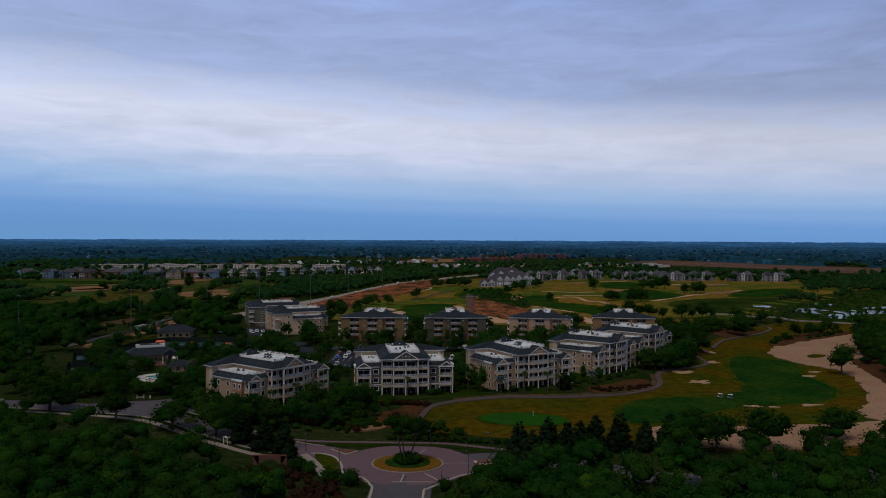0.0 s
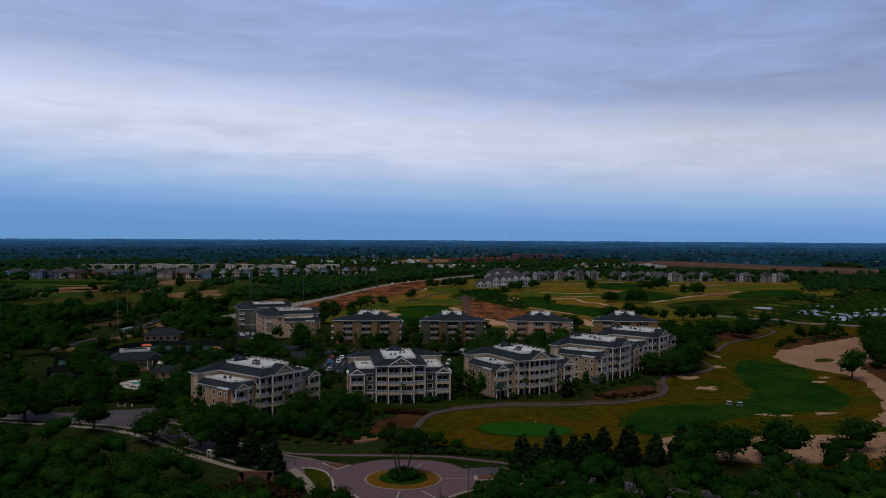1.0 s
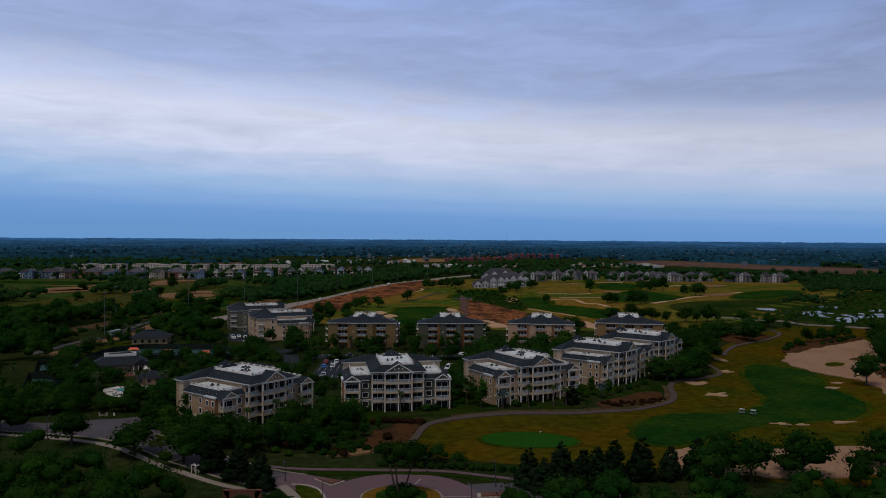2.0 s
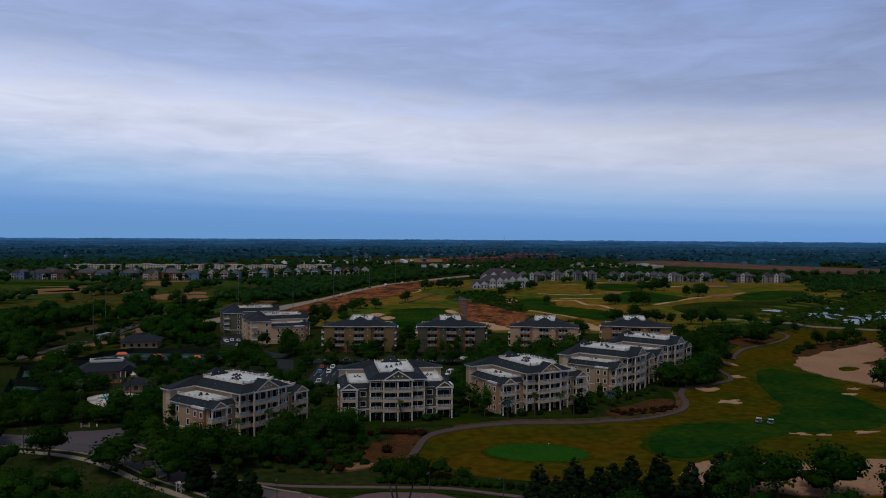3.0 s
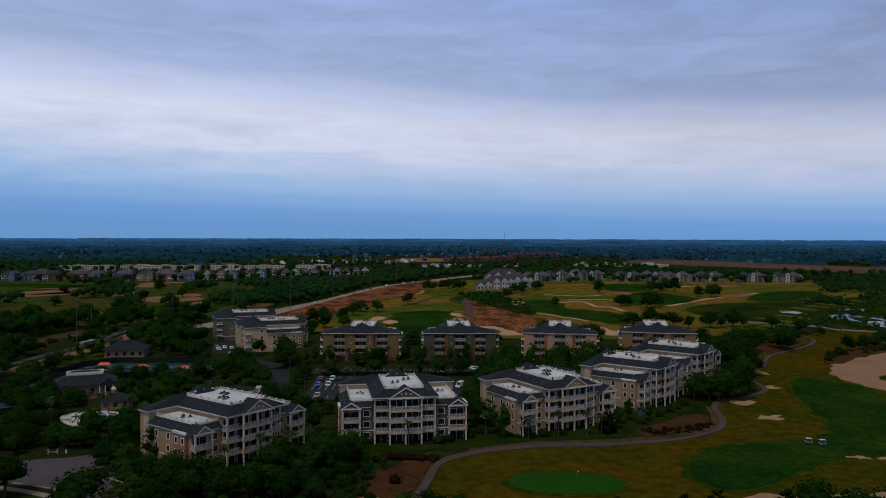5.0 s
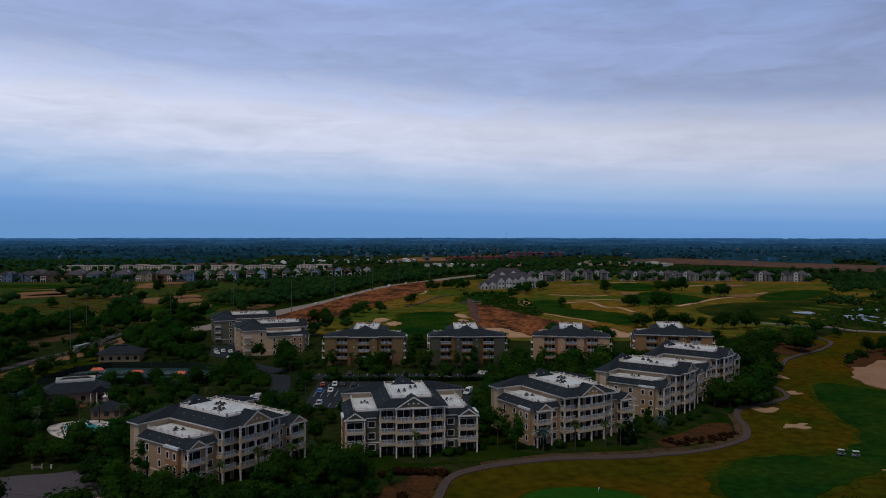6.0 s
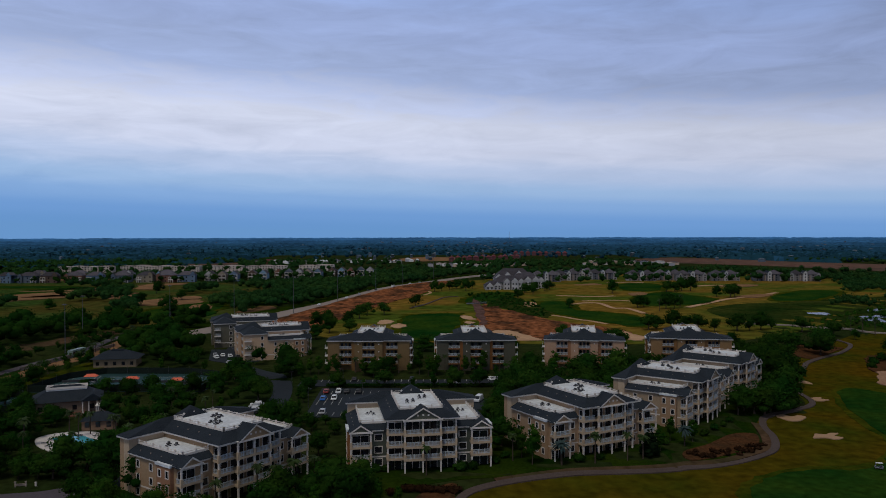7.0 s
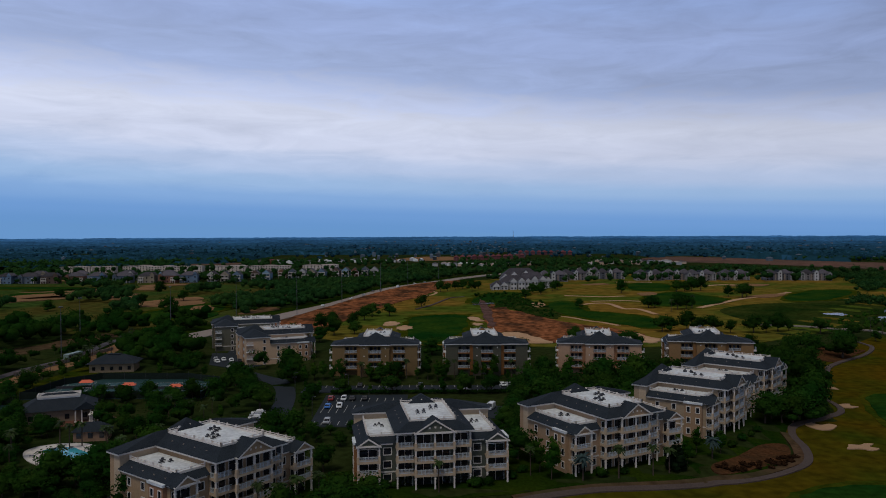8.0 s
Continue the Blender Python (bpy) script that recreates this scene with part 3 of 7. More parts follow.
patch("mulch_bed", [(-25, 191), (-16.3, 198.9), (-12.1, 197.2), (-17.2, 192.7)], 0.45, M_TAN, "patch of bare orange sand", "sand", 3)

# cart paths
ribbon("cart_path", [(-8.5, 190.0), (-5.2, 196.0), (-3.6, 202.0), (-1.6, 212.3), (1.2, 224.7), (9.4, 230.7), (25.9, 236.6), (51.2, 242.5), (69.9, 248.4), (82.3, 255.4), (89.5, 262.4), (94.7, 274.8), (97.5, 288.6), (104.1, 299.2), (123.2, 313.2), (130.3, 324.3), (130.9, 339.7)], 2.2, 0.44, M_PATH,
       "winding grey concrete golf cart path", "path")
ribbon("worn_verge", [(9.4, 232.1), (25.8, 237.9), (50.0, 243.9), (69.0, 250.8), (81.0, 257.9), (88.0, 264.1), (92.9, 276.6), (95.2, 288.8)], 2.6, 0.42, M_TRACK, "strip of bare reddish earth along the cart path", "dirt")
ribbon("cart_path", [(150.1, 371.3), (154.4, 381.3), (161.9, 394.4), (168.0, 403.6), (181.1, 417.2), (196.7, 431.0), (210.8, 447.6), (219.7, 463.4), (217.5, 472.2)], 2.2, 0.6, M_PATH, "grey concrete golf cart path", "path")
ribbon("boardwalk", [(190, 535), (215, 523), (262, 509), (306, 483), (420, 410)], 2.8, 0.8, M_CONC, "long pale boardwalk along the marsh edge", "boardwalk")
ribbon("cart_path", [(-24, 640), (-13, 670), (-4, 708), (4, 739), (16, 750)], 1.7, 0.8, M_PATH, "grey cart path crossing the far rough", "path")

# roads
SIDE = [(-85, 213), (-84, 221), (-78, 229), (-72, 240), (-66, 258), (-60, 278), (-58, 300), (-61.5, 335), (-69, 358), (-88, 382), (-100, 406), (-108, 450)]
SERVICE = [(-177, 345), (-175, 362), (-173, 390), (-167, 418), (-170, 445), (-172, 469), (-168, 510)]
ROAD = [(-420, 262), (-300, 240), (-200, 224), (-146, 217), (-112, 211), (-84, 203), (-62, 188), (-44, 176), (-30, 170)]
ribbon("road", ROAD, 10.0, 0.06, M_ROADGREY, "worn grey two-lane road with pale kerbs", "road")
patch("road_junction", [(-122, 215), (-110, 216.5), (-101, 220), (-93, 222), (-86, 226), (-80, 226), (-77, 220), (-74, 206), (-82, 204)], 0.12, M_ROADGREY, "worn pinkish-grey road junction", "road", 6)
ribbon("side_road", SIDE, 7.0, 0.09, M_ASPHALT, "dark asphalt lane between the apartments", "road")
for side in (-1, 1):
    off = []
    for i, (x, y) in enumerate(ROAD):
        (ax, ay), (bx, by) = ROAD[max(i - 1, 0)], ROAD[min(i + 1, len(ROAD) - 1)]
        d = math.hypot(bx - ax, by - ay)
        off.append((x - side * (by - ay) / d * 5.8, y + side * (bx - ax) / d * 5.8))
    if side < 0:
        ribbon("kerb", off, 0.5, 0.2, M_CONC, "pale concrete kerb along the road", "kerb")
        ribbon("sidewalk", [(x - 0.6, y - 3.4) for x, y in off], 1.8, 0.12, M_CONC, "pale concrete sidewalk", "pavement")
    else:
        ribbon("kerb", off[:4], 0.5, 0.2, M_CONC, "pale concrete kerb along the road", "kerb")
        ribbon("kerb", off[5:], 0.5, 0.2, M_CONC, "pale concrete kerb along the road", "kerb")
CX, CY = -3.6, 160.2


def ring_pts(r, n=24, sx=1.0):
    return [(CX + r * sx * math.cos(i * 2 * math.pi / n), CY + r * math.sin(i * 2 * math.pi / n)) for i in range(n)]


patch("roundabout_paving", ring_pts(17.6, 28, 1.0), 0.10, M_PAVER, "pink block paving of a roundabout", "paving", 5)
ribbon("roundabout_arm", [(-34, 172), (-24, 168), (-14, 163)], 11, 0.08, M_PAVER, "pink block paving leading into the roundabout", "paving")
ribbon("roundabout_arm", [(-4, 150), (-4.2, 140), (-4.5, 128), (-5, 100), (-5, 60), (-8, -60), (-20, -300)], 14.5, 0.08, M_ROADGREY, "grey road leaving the roundabout", "road")
ribbon("roundabout_arm", [(8, 163), (22, 166), (40, 160), (60, 150), (90, 150), (140, 160)], 10, 0.08, M_ROADGREY, "grey road leaving the roundabout among trees", "road")
ribbon("sidewalk", [(-40, 181), (-26, 180), (-10, 180.5), (6, 180), (18, 176), (26, 173)], 1.5, 0.14, M_PAVER, "pinkish sidewalk behind the roundabout", "pavement")
patch("verge", [(-27, 177.5), (-12, 178.5), (4, 178), (14, 175), (18, 172), (6, 176), (-8, 177), (-22, 175)], 0.16, M_LAWN, "strip of green verge grass", "grass", 3)


def build_island():
    # squeezed along y so the ring matches the camera's view
    isl = thing("roundabout_island", pose(CX, CY, height(CX, CY)) @ Matrix.Diagonal((1, 0.86, 1, 1)), "kerbed traffic island, flattened to fit the camera's view, planted with shrubs", "traffic island")
    k = Kit().tube(0, 0, -0.2, 0.28, 9.5, 9.5, 40)
    k.make("kerb", [M_CONC], isl, "pale concrete ring kerb")
    Kit().tube(0, 0, 0, 0.42, 9.1, 8.9, 40).make("flower_bed", [material("orange_groundcover", (0.15, 0.066, 0.010), 0.9, 0.3, 0.5, 3.0, 0.2, second=(0.10, 0.060, 0.012), spec=0.0)], isl, "rusty orange ground cover")
    Kit().tube(0, 0.2, 0, 0.6, 6.2, 5.9, 32).make("inner_bed", [M_FAIR], isl, "dark green inner lawn")


build_island()
# pale bands across the paving, splitter islands and the kerbed corner lawn
bands = Kit()
for (ax, ay), (bx, by), half in (((-9.0, 152.2), (-12.9, 146.1), 0.2), ((-4.1, 151.2), (-4.5, 145.4), 0.2), ((1.1, 151.9), (4.7, 146.4), 0.2), ((-12.6, 165.4), (-18.1, 167.9), 0.16), ((-7.9, 168.4), (-10.2, 172.3), 0.16),
                                 ((-0.9, 169.2), (0.6, 173.5), 0.16), ((5.8, 160.7), (12.6, 160.9), 0.14), ((-13.4, 145.0), (3.3, 145.2), 0.22), ((-17.7, 171.3), (-12.0, 173.6), 0.16), ((-29.0, 172.5), (-26.0, 168.0), 0.2)):
    d = math.hypot(bx - ax, by - ay)
    nx, ny, z = -(by - ay) / d * half, (bx - ax) / d * half, height(CX, CY) + 0.13
    bands.face([(ax - nx, ay - ny, z), (bx - nx, by - ny, z), (bx + nx, by + ny, z), (ax + nx, ay + ny, z)])
tagged(bands.make("paving_bands", [M_KERB]), "pale bands in the pink paving", "paving", "", "structure")


def splitter(outline):
    """A kerbed island with reddish planting inside its rim."""
    cx, cy = sum(p[0] for p in outline) / len(outline), sum(p[1] for p in outline) / len(outline)
    isl = thing("splitter_island", pose(cx, cy, height(cx, cy) + 0.05), "kerbed splitter island with reddish planting", "traffic island", "splitter islands")
    ring = [(x - cx, y - cy) for x, y in outline]
    k, n = Kit(), len(ring)
    k.face([(x, y, 0.26) for x, y in ring])
    for a, b in zip(ring, ring[1:] + ring[:1]):
        k.face([(*a, -0.1), (*b, -0.1), (*b, 0.26), (*a, 0.26)])
    k.make("kerb", [M_KERB], isl)
    inner = [(0.78 * x, 0.78 * y) for x, y in ring]
    p = Kit().face([(x, y, 0.5) for x, y in inner])
    for a, b in zip(inner, inner[1:] + inner[:1]):
        p.face([(*a, 0.2), (*b, 0.2), (*b, 0.5), (*a, 0.5)])
    p.make("planting", [M_BRICKRED], isl, "low reddish planting")


splitter([(-25.5, 172.2), (-20.5, 167.0), (-17.5, 170.6)])
splitter([(13.8, 159.9), (22.0, 160.8), (21.5, 163.8), (13.8, 163.0)])
patch("corner_lawn", [(-28.9, 166.7), (-25.3, 165.7), (-22.4, 162.0), (-20.3, 152.5), (-23.3, 152.4), (-26.0, 158.3)], 0.24, M_FRINGE, "olive wedge of kerbed lawn beside the roundabout", "grass", 3)
ribbon("kerb", [(-30.1, 167.7), (-26.3, 167.2), (-23.0, 164.2), (-20.6, 157.9), (-19.2, 151.1), (-15.9, 149.4), (-13.6, 146.9), (-11.8, 142.9), (-10.9, 137.4), (-11.5, 110), (-12, 60)], 0.55, 0.27, M_KERB, "pale kerb curving round the corner lawn", "kerb")
ribbon("kerb", [(26, 157.5), (18.0, 155.3), (13.7, 153.0), (8.0, 148.1), (4.3, 143.1), (2.1, 139.9), (1.2, 137.0), (1.4, 110), (1.6, 60)], 0.55, 0.24, M_KERB, "pale kerb of the road into the roundabout", "kerb")
ribbon("sidewalk", [(-32.2, 166.6), (-29.1, 161.7), (-25.7, 154.6), (-24.2, 150.2), (-20, 143)], 2.4, 0.2, M_CONC, "pale concrete sidewalk round the corner", "pavement")

# highway and its edge
HWAY = [(-150, 480), (-128, 548), (-110, 618), (-93, 675), (-79, 743), (-53, 868), (-14, 955), (42, 1076), (110, 1180), (220, 1300)]
ribbon("highway", HWAY, 17, 0.35, M_CONC, "pale concrete highway climbing into the distance", "road")
ribbon("highway_verge", [(x - 17, y + 4) for x, y in HWAY], 16, 0.2, M_LAWN, "green verge beside the highway", "grass")
ribbon("service_road", [(x - 10, y + 3) for x, y in SERVICE], 5, 0.10, M_ROADGREY, "pale service road beside a low wall", "road")
ribbon("dirt_strip", SERVICE, 8, 0.08, M_TAN, "orange dirt strip beside the road", "dirt")
for pts in ([(-196, 607), (-198, 628), (-175, 633), (-163, 606), (-168, 574), (-182, 572)],
            [(-153, 696), (-154, 732), (-138, 741), (-128, 708), (-134, 672), (-145, 668)],
            [(-398, 769), (-418, 810), (-414, 849), (-368, 854), (-341, 799), (-371, 773)]):
    patch("fairway", pts, 0.5, M_FAIR, "dark green mown fairway among the western trees", "fairway", 15, wob=4)
for pts in ([(-299, 741), (-315, 787), (-304, 792), (-280, 765), (-281, 736)],
            [(-240, 691), (-248, 721), (-239, 725), (-228, 686)],
            [(-193, 640), (-198, 670), (-187, 673), (-177, 630)],
            [(-163, 732), (-171, 788), (-153, 804), (-140, 746), (-151, 718)],
            [(-373, 703), (-382, 725), (-373, 768), (-355, 778), (-342, 747), (-362, 725)],
            [(-319, 859), (-331, 908), (-316, 922), (-295, 858)]):
    patch("sand_strip", pts, 0.6, M_TAN, "bare tan sand beside the western fairways", "sand", 12, wob=4)
patch("sand_strip", [(-403, 781), (-356, 826), (-333, 784), (-378, 744)], 0.6, M_TAN, "pale bare sand beside the western fairway", "sand", 12, wob=4)
patch("dirt_clearing", [(-236, 400), (-230, 436), (-220, 452), (-212, 472), (-204, 508), (-188, 500), (-195, 470), (-203, 447), (-213, 422)], 0.1, M_TRACK, "dusty brown track among the trees", "dirt", 8, wob=4)
patch("lawn", [(-164, 345), (-163, 372), (-160, 396), (-150, 396), (-148, 372), (-154, 342)], 0.12, M_FRINGE, "mown green strip behind the courts", "grass", 8)

# ---------------------------------------------------------------- apartment building
EAVE, STOREY, FOOT = 12.2, 3.05, -1.0


def window_part(parent, w, h, x, y, z, ry=0):
    """A sash window on a wall that faces -y, turned by ry degrees."""
    m = pose(x, y, z, 0, 0, ry)
    k = Kit()
    a, b = w / 2 + 0.17, w / 2
    o, i = ((-a, -0.17), (a, -0.17), (a, h + 0.17), (-a, h + 0.17)), ((-b, 0), (b, 0), (b, h), (-b, h))
    k.v = [(px, d, pz) for d, ring in ((-0.11, o), (-0.11, i), (0.0, i), (0.0, o)) for px, pz in ring]
    for r in range(4):
        for c in range(4):
            k.f.append((4 * r + c, 4 * r + (c + 1) % 4, 4 * ((r + 1) % 4) + (c + 1) % 4, 4 * ((r + 1) % 4) + c))
    k.m = [0] * 16
    ob = k.make("window", [M_TRIM], parent)
    ob.matrix_basis = m
    Kit().box(-w / 2, w / 2, -0.03, 0.01, 0, h).make("pane", [M_GLASS], ob)
    return ob


def railing(parent, x0, x1, y, z, posts=4, name="railing"):
    k = Kit()
    k.box(x0, x1, y - 0.05, y + 0.05, z + 0.98, z + 1.1).box(x0, x1, y - 0.04, y + 0.04, z + 0.10, z + 0.2)
    n = max(3, int((x1 - x0) / 0.19))
    for i in range(1, n):
        x = x0 + (x1 - x0) * i / n
        k.box(x - 0.034, x + 0.034, y - 0.02, y + 0.02, z + 0.2, z + 0.98)
    for i in range(1, posts):
        x = x0 + (x1 - x0) * i / posts
        k.box(x - 0.08, x + 0.08, y - 0.08, y + 0.08, z, z + 1.18)
    return k.make(name, [M_RAIL], parent)


def side_rail(parent, y0, y1, x, z):
    k = Kit()
    k.box(x - 0.05, x + 0.05, y0, y1, z + 0.98, z + 1.1).box(x - 0.04, x + 0.04, y0, y1, z + 0.1, z + 0.2)
    n = max(3, int((y1 - y0) / 0.19))
    for i in range(1, n):
        y = y0 + (y1 - y0) * i / n
        k.box(x - 0.02, x + 0.02, y - 0.034, y + 0.034, z + 0.2, z + 0.98)
    return k.make("railing", [M_RAIL], parent)


def column(parent, x, y, top, feet):
    """A white post through the storeys, with a stucco pedestal at each balcony."""
    k = Kit()
    k.box(x - 0.17, x + 0.17, y - 0.17, y + 0.17, FOOT - 0.1, top)
    for z in feet:
        k.box(x - 0.24, x + 0.24, y - 0.24, y + 0.24, z + STOREY - 0.75 if z + STOREY < top + 0.1 else top - 0.3, min(z + STOREY - 0.6, top))
    ob = k.make("column", [M_TRIM], parent)
    for z in feet:
        if z > 0:
            b = Kit().box(x - 0.27, x + 0.27, y - 0.27, y + 0.27, z - 0.6, z + 1.15).make("pedestal", [M_WALL], ob)
            b["shade"] = 2
    return ob


def glass_door(parent, x0, x1, y, z):
    k = Kit()
    k.box(x0 - 0.1, x0, y - 0.08, y + 0.03, z, z + 2.3).box(x1, x1 + 0.1, y - 0.08, y + 0.03, z, z + 2.3).box(x0 - 0.1, x1 + 0.1, y - 0.08, y + 0.03, z + 2.2, z + 2.35)
    k.box((x0 + x1) / 2 - 0.05, (x0 + x1) / 2 + 0.05, y - 0.07, y + 0.03, z, z + 2.2)
    ob = k.make("balcony_door", [M_TRIM], parent)
    Kit().box(x0, x1, y - 0.03, y + 0.01, z, z + 2.2).make("pane", [M_GLASS], ob)


def parapet(parent, x0, x1, y0, y1, z, sides="lrfb"):
    """Low white curb with short posts and one rail round a roof deck."""
    k = Kit()
    runs = {"l": (x0, y0, x0, y1), "r": (x1, y0, x1, y1), "f": (x0, y0, x1, y0), "b": (x0, y1, x1, y1)}
    for s in sides:
        ax, ay, bx, by = runs[s]
        k.box(min(ax, bx) - 0.14, max(ax, bx) + 0.14, min(ay, by) - 0.14, max(ay, by) + 0.14, z - 0.5, z + 0.35)
        k.box(min(ax, bx) - 0.05, max(ax, bx) + 0.05, min(ay, by) - 0.05, max(ay, by) + 0.05, z + 0.62, z + 0.74)
        n = max(2, round(math.hypot(bx - ax, by - ay) / 3.0))
        for i in range(n + 1):
            x, y = ax + (bx - ax) * i / n, ay + (by - ay) * i / n
            k.box(x - 0.17, x + 0.17, y - 0.17, y + 0.17, z + 0.3, z + 0.92)
    return k.make("parapet", [M_TRIM], parent, "white curb and rail round the roof deck")


def gable(parent, u, v, half, apex, back, z):
    """A small roof over a bay, with a stucco pediment and raking white trim."""
    k = Kit()
    o = 0.3
    rise = apex - z
    e = z - o * rise / half
    for s in (-1, 1):
        k.face([(u + s * (half + o), v, e), (u + s * (half + o), back, e), (u, back, apex), (u, v, apex)][::s])
        k.face([(u + s * (half + o), v, e - 0.1), (u + s * (half + o), back, e - 0.1), (u, back, apex - 0.1), (u, v, apex - 0.1)][::-s])
    roof = k.make("gable_roof", [M_SLATE], parent)
    t = Kit()
    t.face([(u - half, v + 0.35, z), (u + half, v + 0.35, z), (u, v + 0.35, apex - 0.12)])
    ped = t.make("pediment", [M_WALL], roof)
    ped["shade"] = 3
    if half > 4:
        rear = Kit().face([(u - half, back, z), (u, back, apex - 0.12), (u + half, back, z)]).make("rear_pediment", [M_WALL], roof)
        rear["shade"] = 2
    w = Kit()
    for s in (-1, 1):
        a, b = (u + s * (half + o), e), (u, apex)
        w.face([(a[0], v - 0.02, a[1] - 0.34), (b[0], v - 0.02, b[1] - 0.38), (b[0], v - 0.02, b[1] + 0.02), (a[0], v - 0.02, a[1] + 0.02)][::s])
        w.face([(a[0], v + 0.15, a[1] - 0.34), (b[0], v + 0.15, b[1] - 0.38), (b[0], v - 0.02, b[1] - 0.38), (a[0], v - 0.02, a[1] - 0.34)][::s])
    w.box(u - half - 0.2, u + half + 0.2, v + 0.05, v + 0.5, z - 0.38, z)
    w.make("pediment_trim", [M_TRIM], roof)
    if half > 4:
        for d in (-1.3, 0, 1.3):
            w2 = Kit().box(u + d - 0.2, u + d + 0.2, v + 0.28, v + 0.37, z + 0.75 + (0.1 if d == 0 else 0), z + 1.15 + (0.1 if d == 0 else 0))
            w2.make("vent", [M_TRIM], roof)
    return roof


def ac_unit(parent, x, y, z, s=0.5):
    k = Kit()
    k.box(x - 0.45 * s, x + 0.45 * s, y - 0.45 * s, y + 0.45 * s, z + 0.25, z + 1.25 * s)
    for dx in (-0.35, 0.35):
        k.box(x + dx - 0.05, x + dx + 0.05, y - 0.5, y + 0.5, z, z + 0.25)
    k.tube(x, y, z + 1.25 * s, z + 1.33 * s, 0.36 * s, 0.32 * s, 10)
    k.make("air_conditioner", [M_DARK], parent, "dark grey rooftop air conditioner")


def build_apartment(R):
    """R: how far back the rear wall stands."""
    I = R - 1.6
    b = thing("apartment_building", Matrix(), "four-storey stucco apartment building with slate roof and white balconies", "apartment building", "apartment buildings")
    W = 17.3

    def wall(k, shade=0, label="", name="wall"):
        ob = k.make(name, [M_WALL], b, label)
        ob["shade"] = shade
        return ob

    wall(Kit().box(-8.6, 8.6, 2.2, 20.6, FOOT, EAVE))
    wall(Kit().box(-W, W, 20.6, I, FOOT, EAVE), 2 if R < 26 else 0)
    for s in (-1, 1):
        lo, hi = sorted((s * 8.62, s * W))
        wall(Kit().box(lo, hi, 2.6, 20.62, FOOT, 9.15))
        # shallow bay on the flank with a flat white top
        lo, hi = sorted((s * W, s * (W + 0.9)))
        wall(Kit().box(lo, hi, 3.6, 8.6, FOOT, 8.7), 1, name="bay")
        lo, hi = sorted((s * (W - 0.4), s * (W + 1.15)))
        Kit().box(lo, hi, 3.4, 8.8, 8.7, 9.25).make("bay_top", [M_DECK], b, "flat white top of the side bay")
    # floor bands
    for s in (-1, 1):
        for x0, x1, y0, y1 in ((8.62, W + 0.06, 2.54, 2.6), (W, W + 0.06, 2.6, 3.6), (W, W + 0.06, 8.6, I)):
            lo, hi = sorted((s * x0, s * x1))
            Kit().box(lo, hi, y0, y1, 2.2, 2.55).make("floor_band", [M_TRIM], b)
    # soffit and fascia
    k = Kit()
    k.box(-9.3, 9.3, -0.9, 20.1, EAVE - 0.38, EAVE - 0.02).box(-17.85, 17.85, 20.1, R + 0.5, EAVE - 0.38, EAVE - 0.02).box(-6.3, 6.3, R + 0.5, R + 1.6, EAVE - 0.38, EAVE - 0.02)
    k.box(-4.9, 4.9, -1.7, -0.9, EAVE - 0.38, EAVE - 0.02)
    k.make("fascia", [M_TRIM], b, "white eave fascia")
    for s in (-1, 1):
        lo, hi = sorted((s * 9.35, s * 17.85))
        Kit().box(lo, hi, 2.0, 20.1, 9.15 - 0.33, 9.15).make("fascia", [M_TRIM], b)
    # roofs
    k = Kit()
    k.hull_roof(-9.4, 9.4, -1.0, 22.0, EAVE, -5.4, 5.4, 2.6, 22.0, 13.95)
    k.make("roof", [M_SLATE], b, "dark slate hipped roof")
    k = Kit()
    mid = (20.6 + R) / 2
    k.hull_roof(-17.95, 17.95, 20.0, R + 0.6, EAVE, -7.8, 7.8, mid, mid, 14.5)
    k.hull_roof(-6.4, 6.4, 19.0, R + 1.7, EAVE, 0, 0, min(24.0, mid), min(24.5, mid + 0.5), 16.1)
    k.make("roof", [M_SLATE], b, "dark slate rear roof with a raised hip")
    Kit().box(-5.4, 5.4, 2.6, 21.3, 13.6, 13.98).make("roof_deck", [M_DECK], b, "white flat roof deck")
    parapet(b, -5.4, 5.4, 2.6, 21.4, 13.95)
    for s in (-1, 1):
        k = Kit()
        x0, x1 = sorted((s * 8.6, s * 17.95))
        ix0, ix1 = sorted((s * 8.6, s * 15.06))
        k.hull_roof(x0, x1, 1.9, 20.4, 9.15, ix0, ix1, 3.7, 20.4, 10.55)
        k.make("wing_roof", [M_SLATE], b, "dark slate skirt roof of the lower wing")
        Kit().box(ix0, ix1, 3.7, 20.3, 10.2, 10.58).make("roof_deck", [M_DECK], b, "white flat deck on the lower wing")
        parapet(b, ix0, ix1, 3.7, 20.3, 10.55, "f" + ("l" if s < 0 else "r"))
        gable(b, s * 15.04, 0.2, 2.63, 10.9, 5.0, 9.15)
        # wing balconies: two decks over a patio
        for f in (1, 2) if R < 26 else ():
            z = f * STOREY - 0.6
            lo, hi = sorted((s * 12.4, s * 17.65))
            sl = Kit().box(lo, hi, 0.45, 2.6, z - 0.5, z).make("balcony", [M_WALL], b)
            sl["shade"] = 2
            railing(sl, lo + 0.3, hi - 0.3, 0.55, z, 3)
            side_rail(sl, 0.7, 2.5, s * 17.5, z)
            glass_door(sl, s * 15.0 - 2.0, s * 15.0 + 2.0, 2.6, z)
        glass_door(b, s * 15.0 - 2.0, s * 15.0 + 2.0, 2.6, FOOT + 0.05)
        for x in (12.6, 17.45):
            column(b, s * x, 0.7, 9.0, (FOOT, STOREY - 0.6, 2 * STOREY - 0.6))
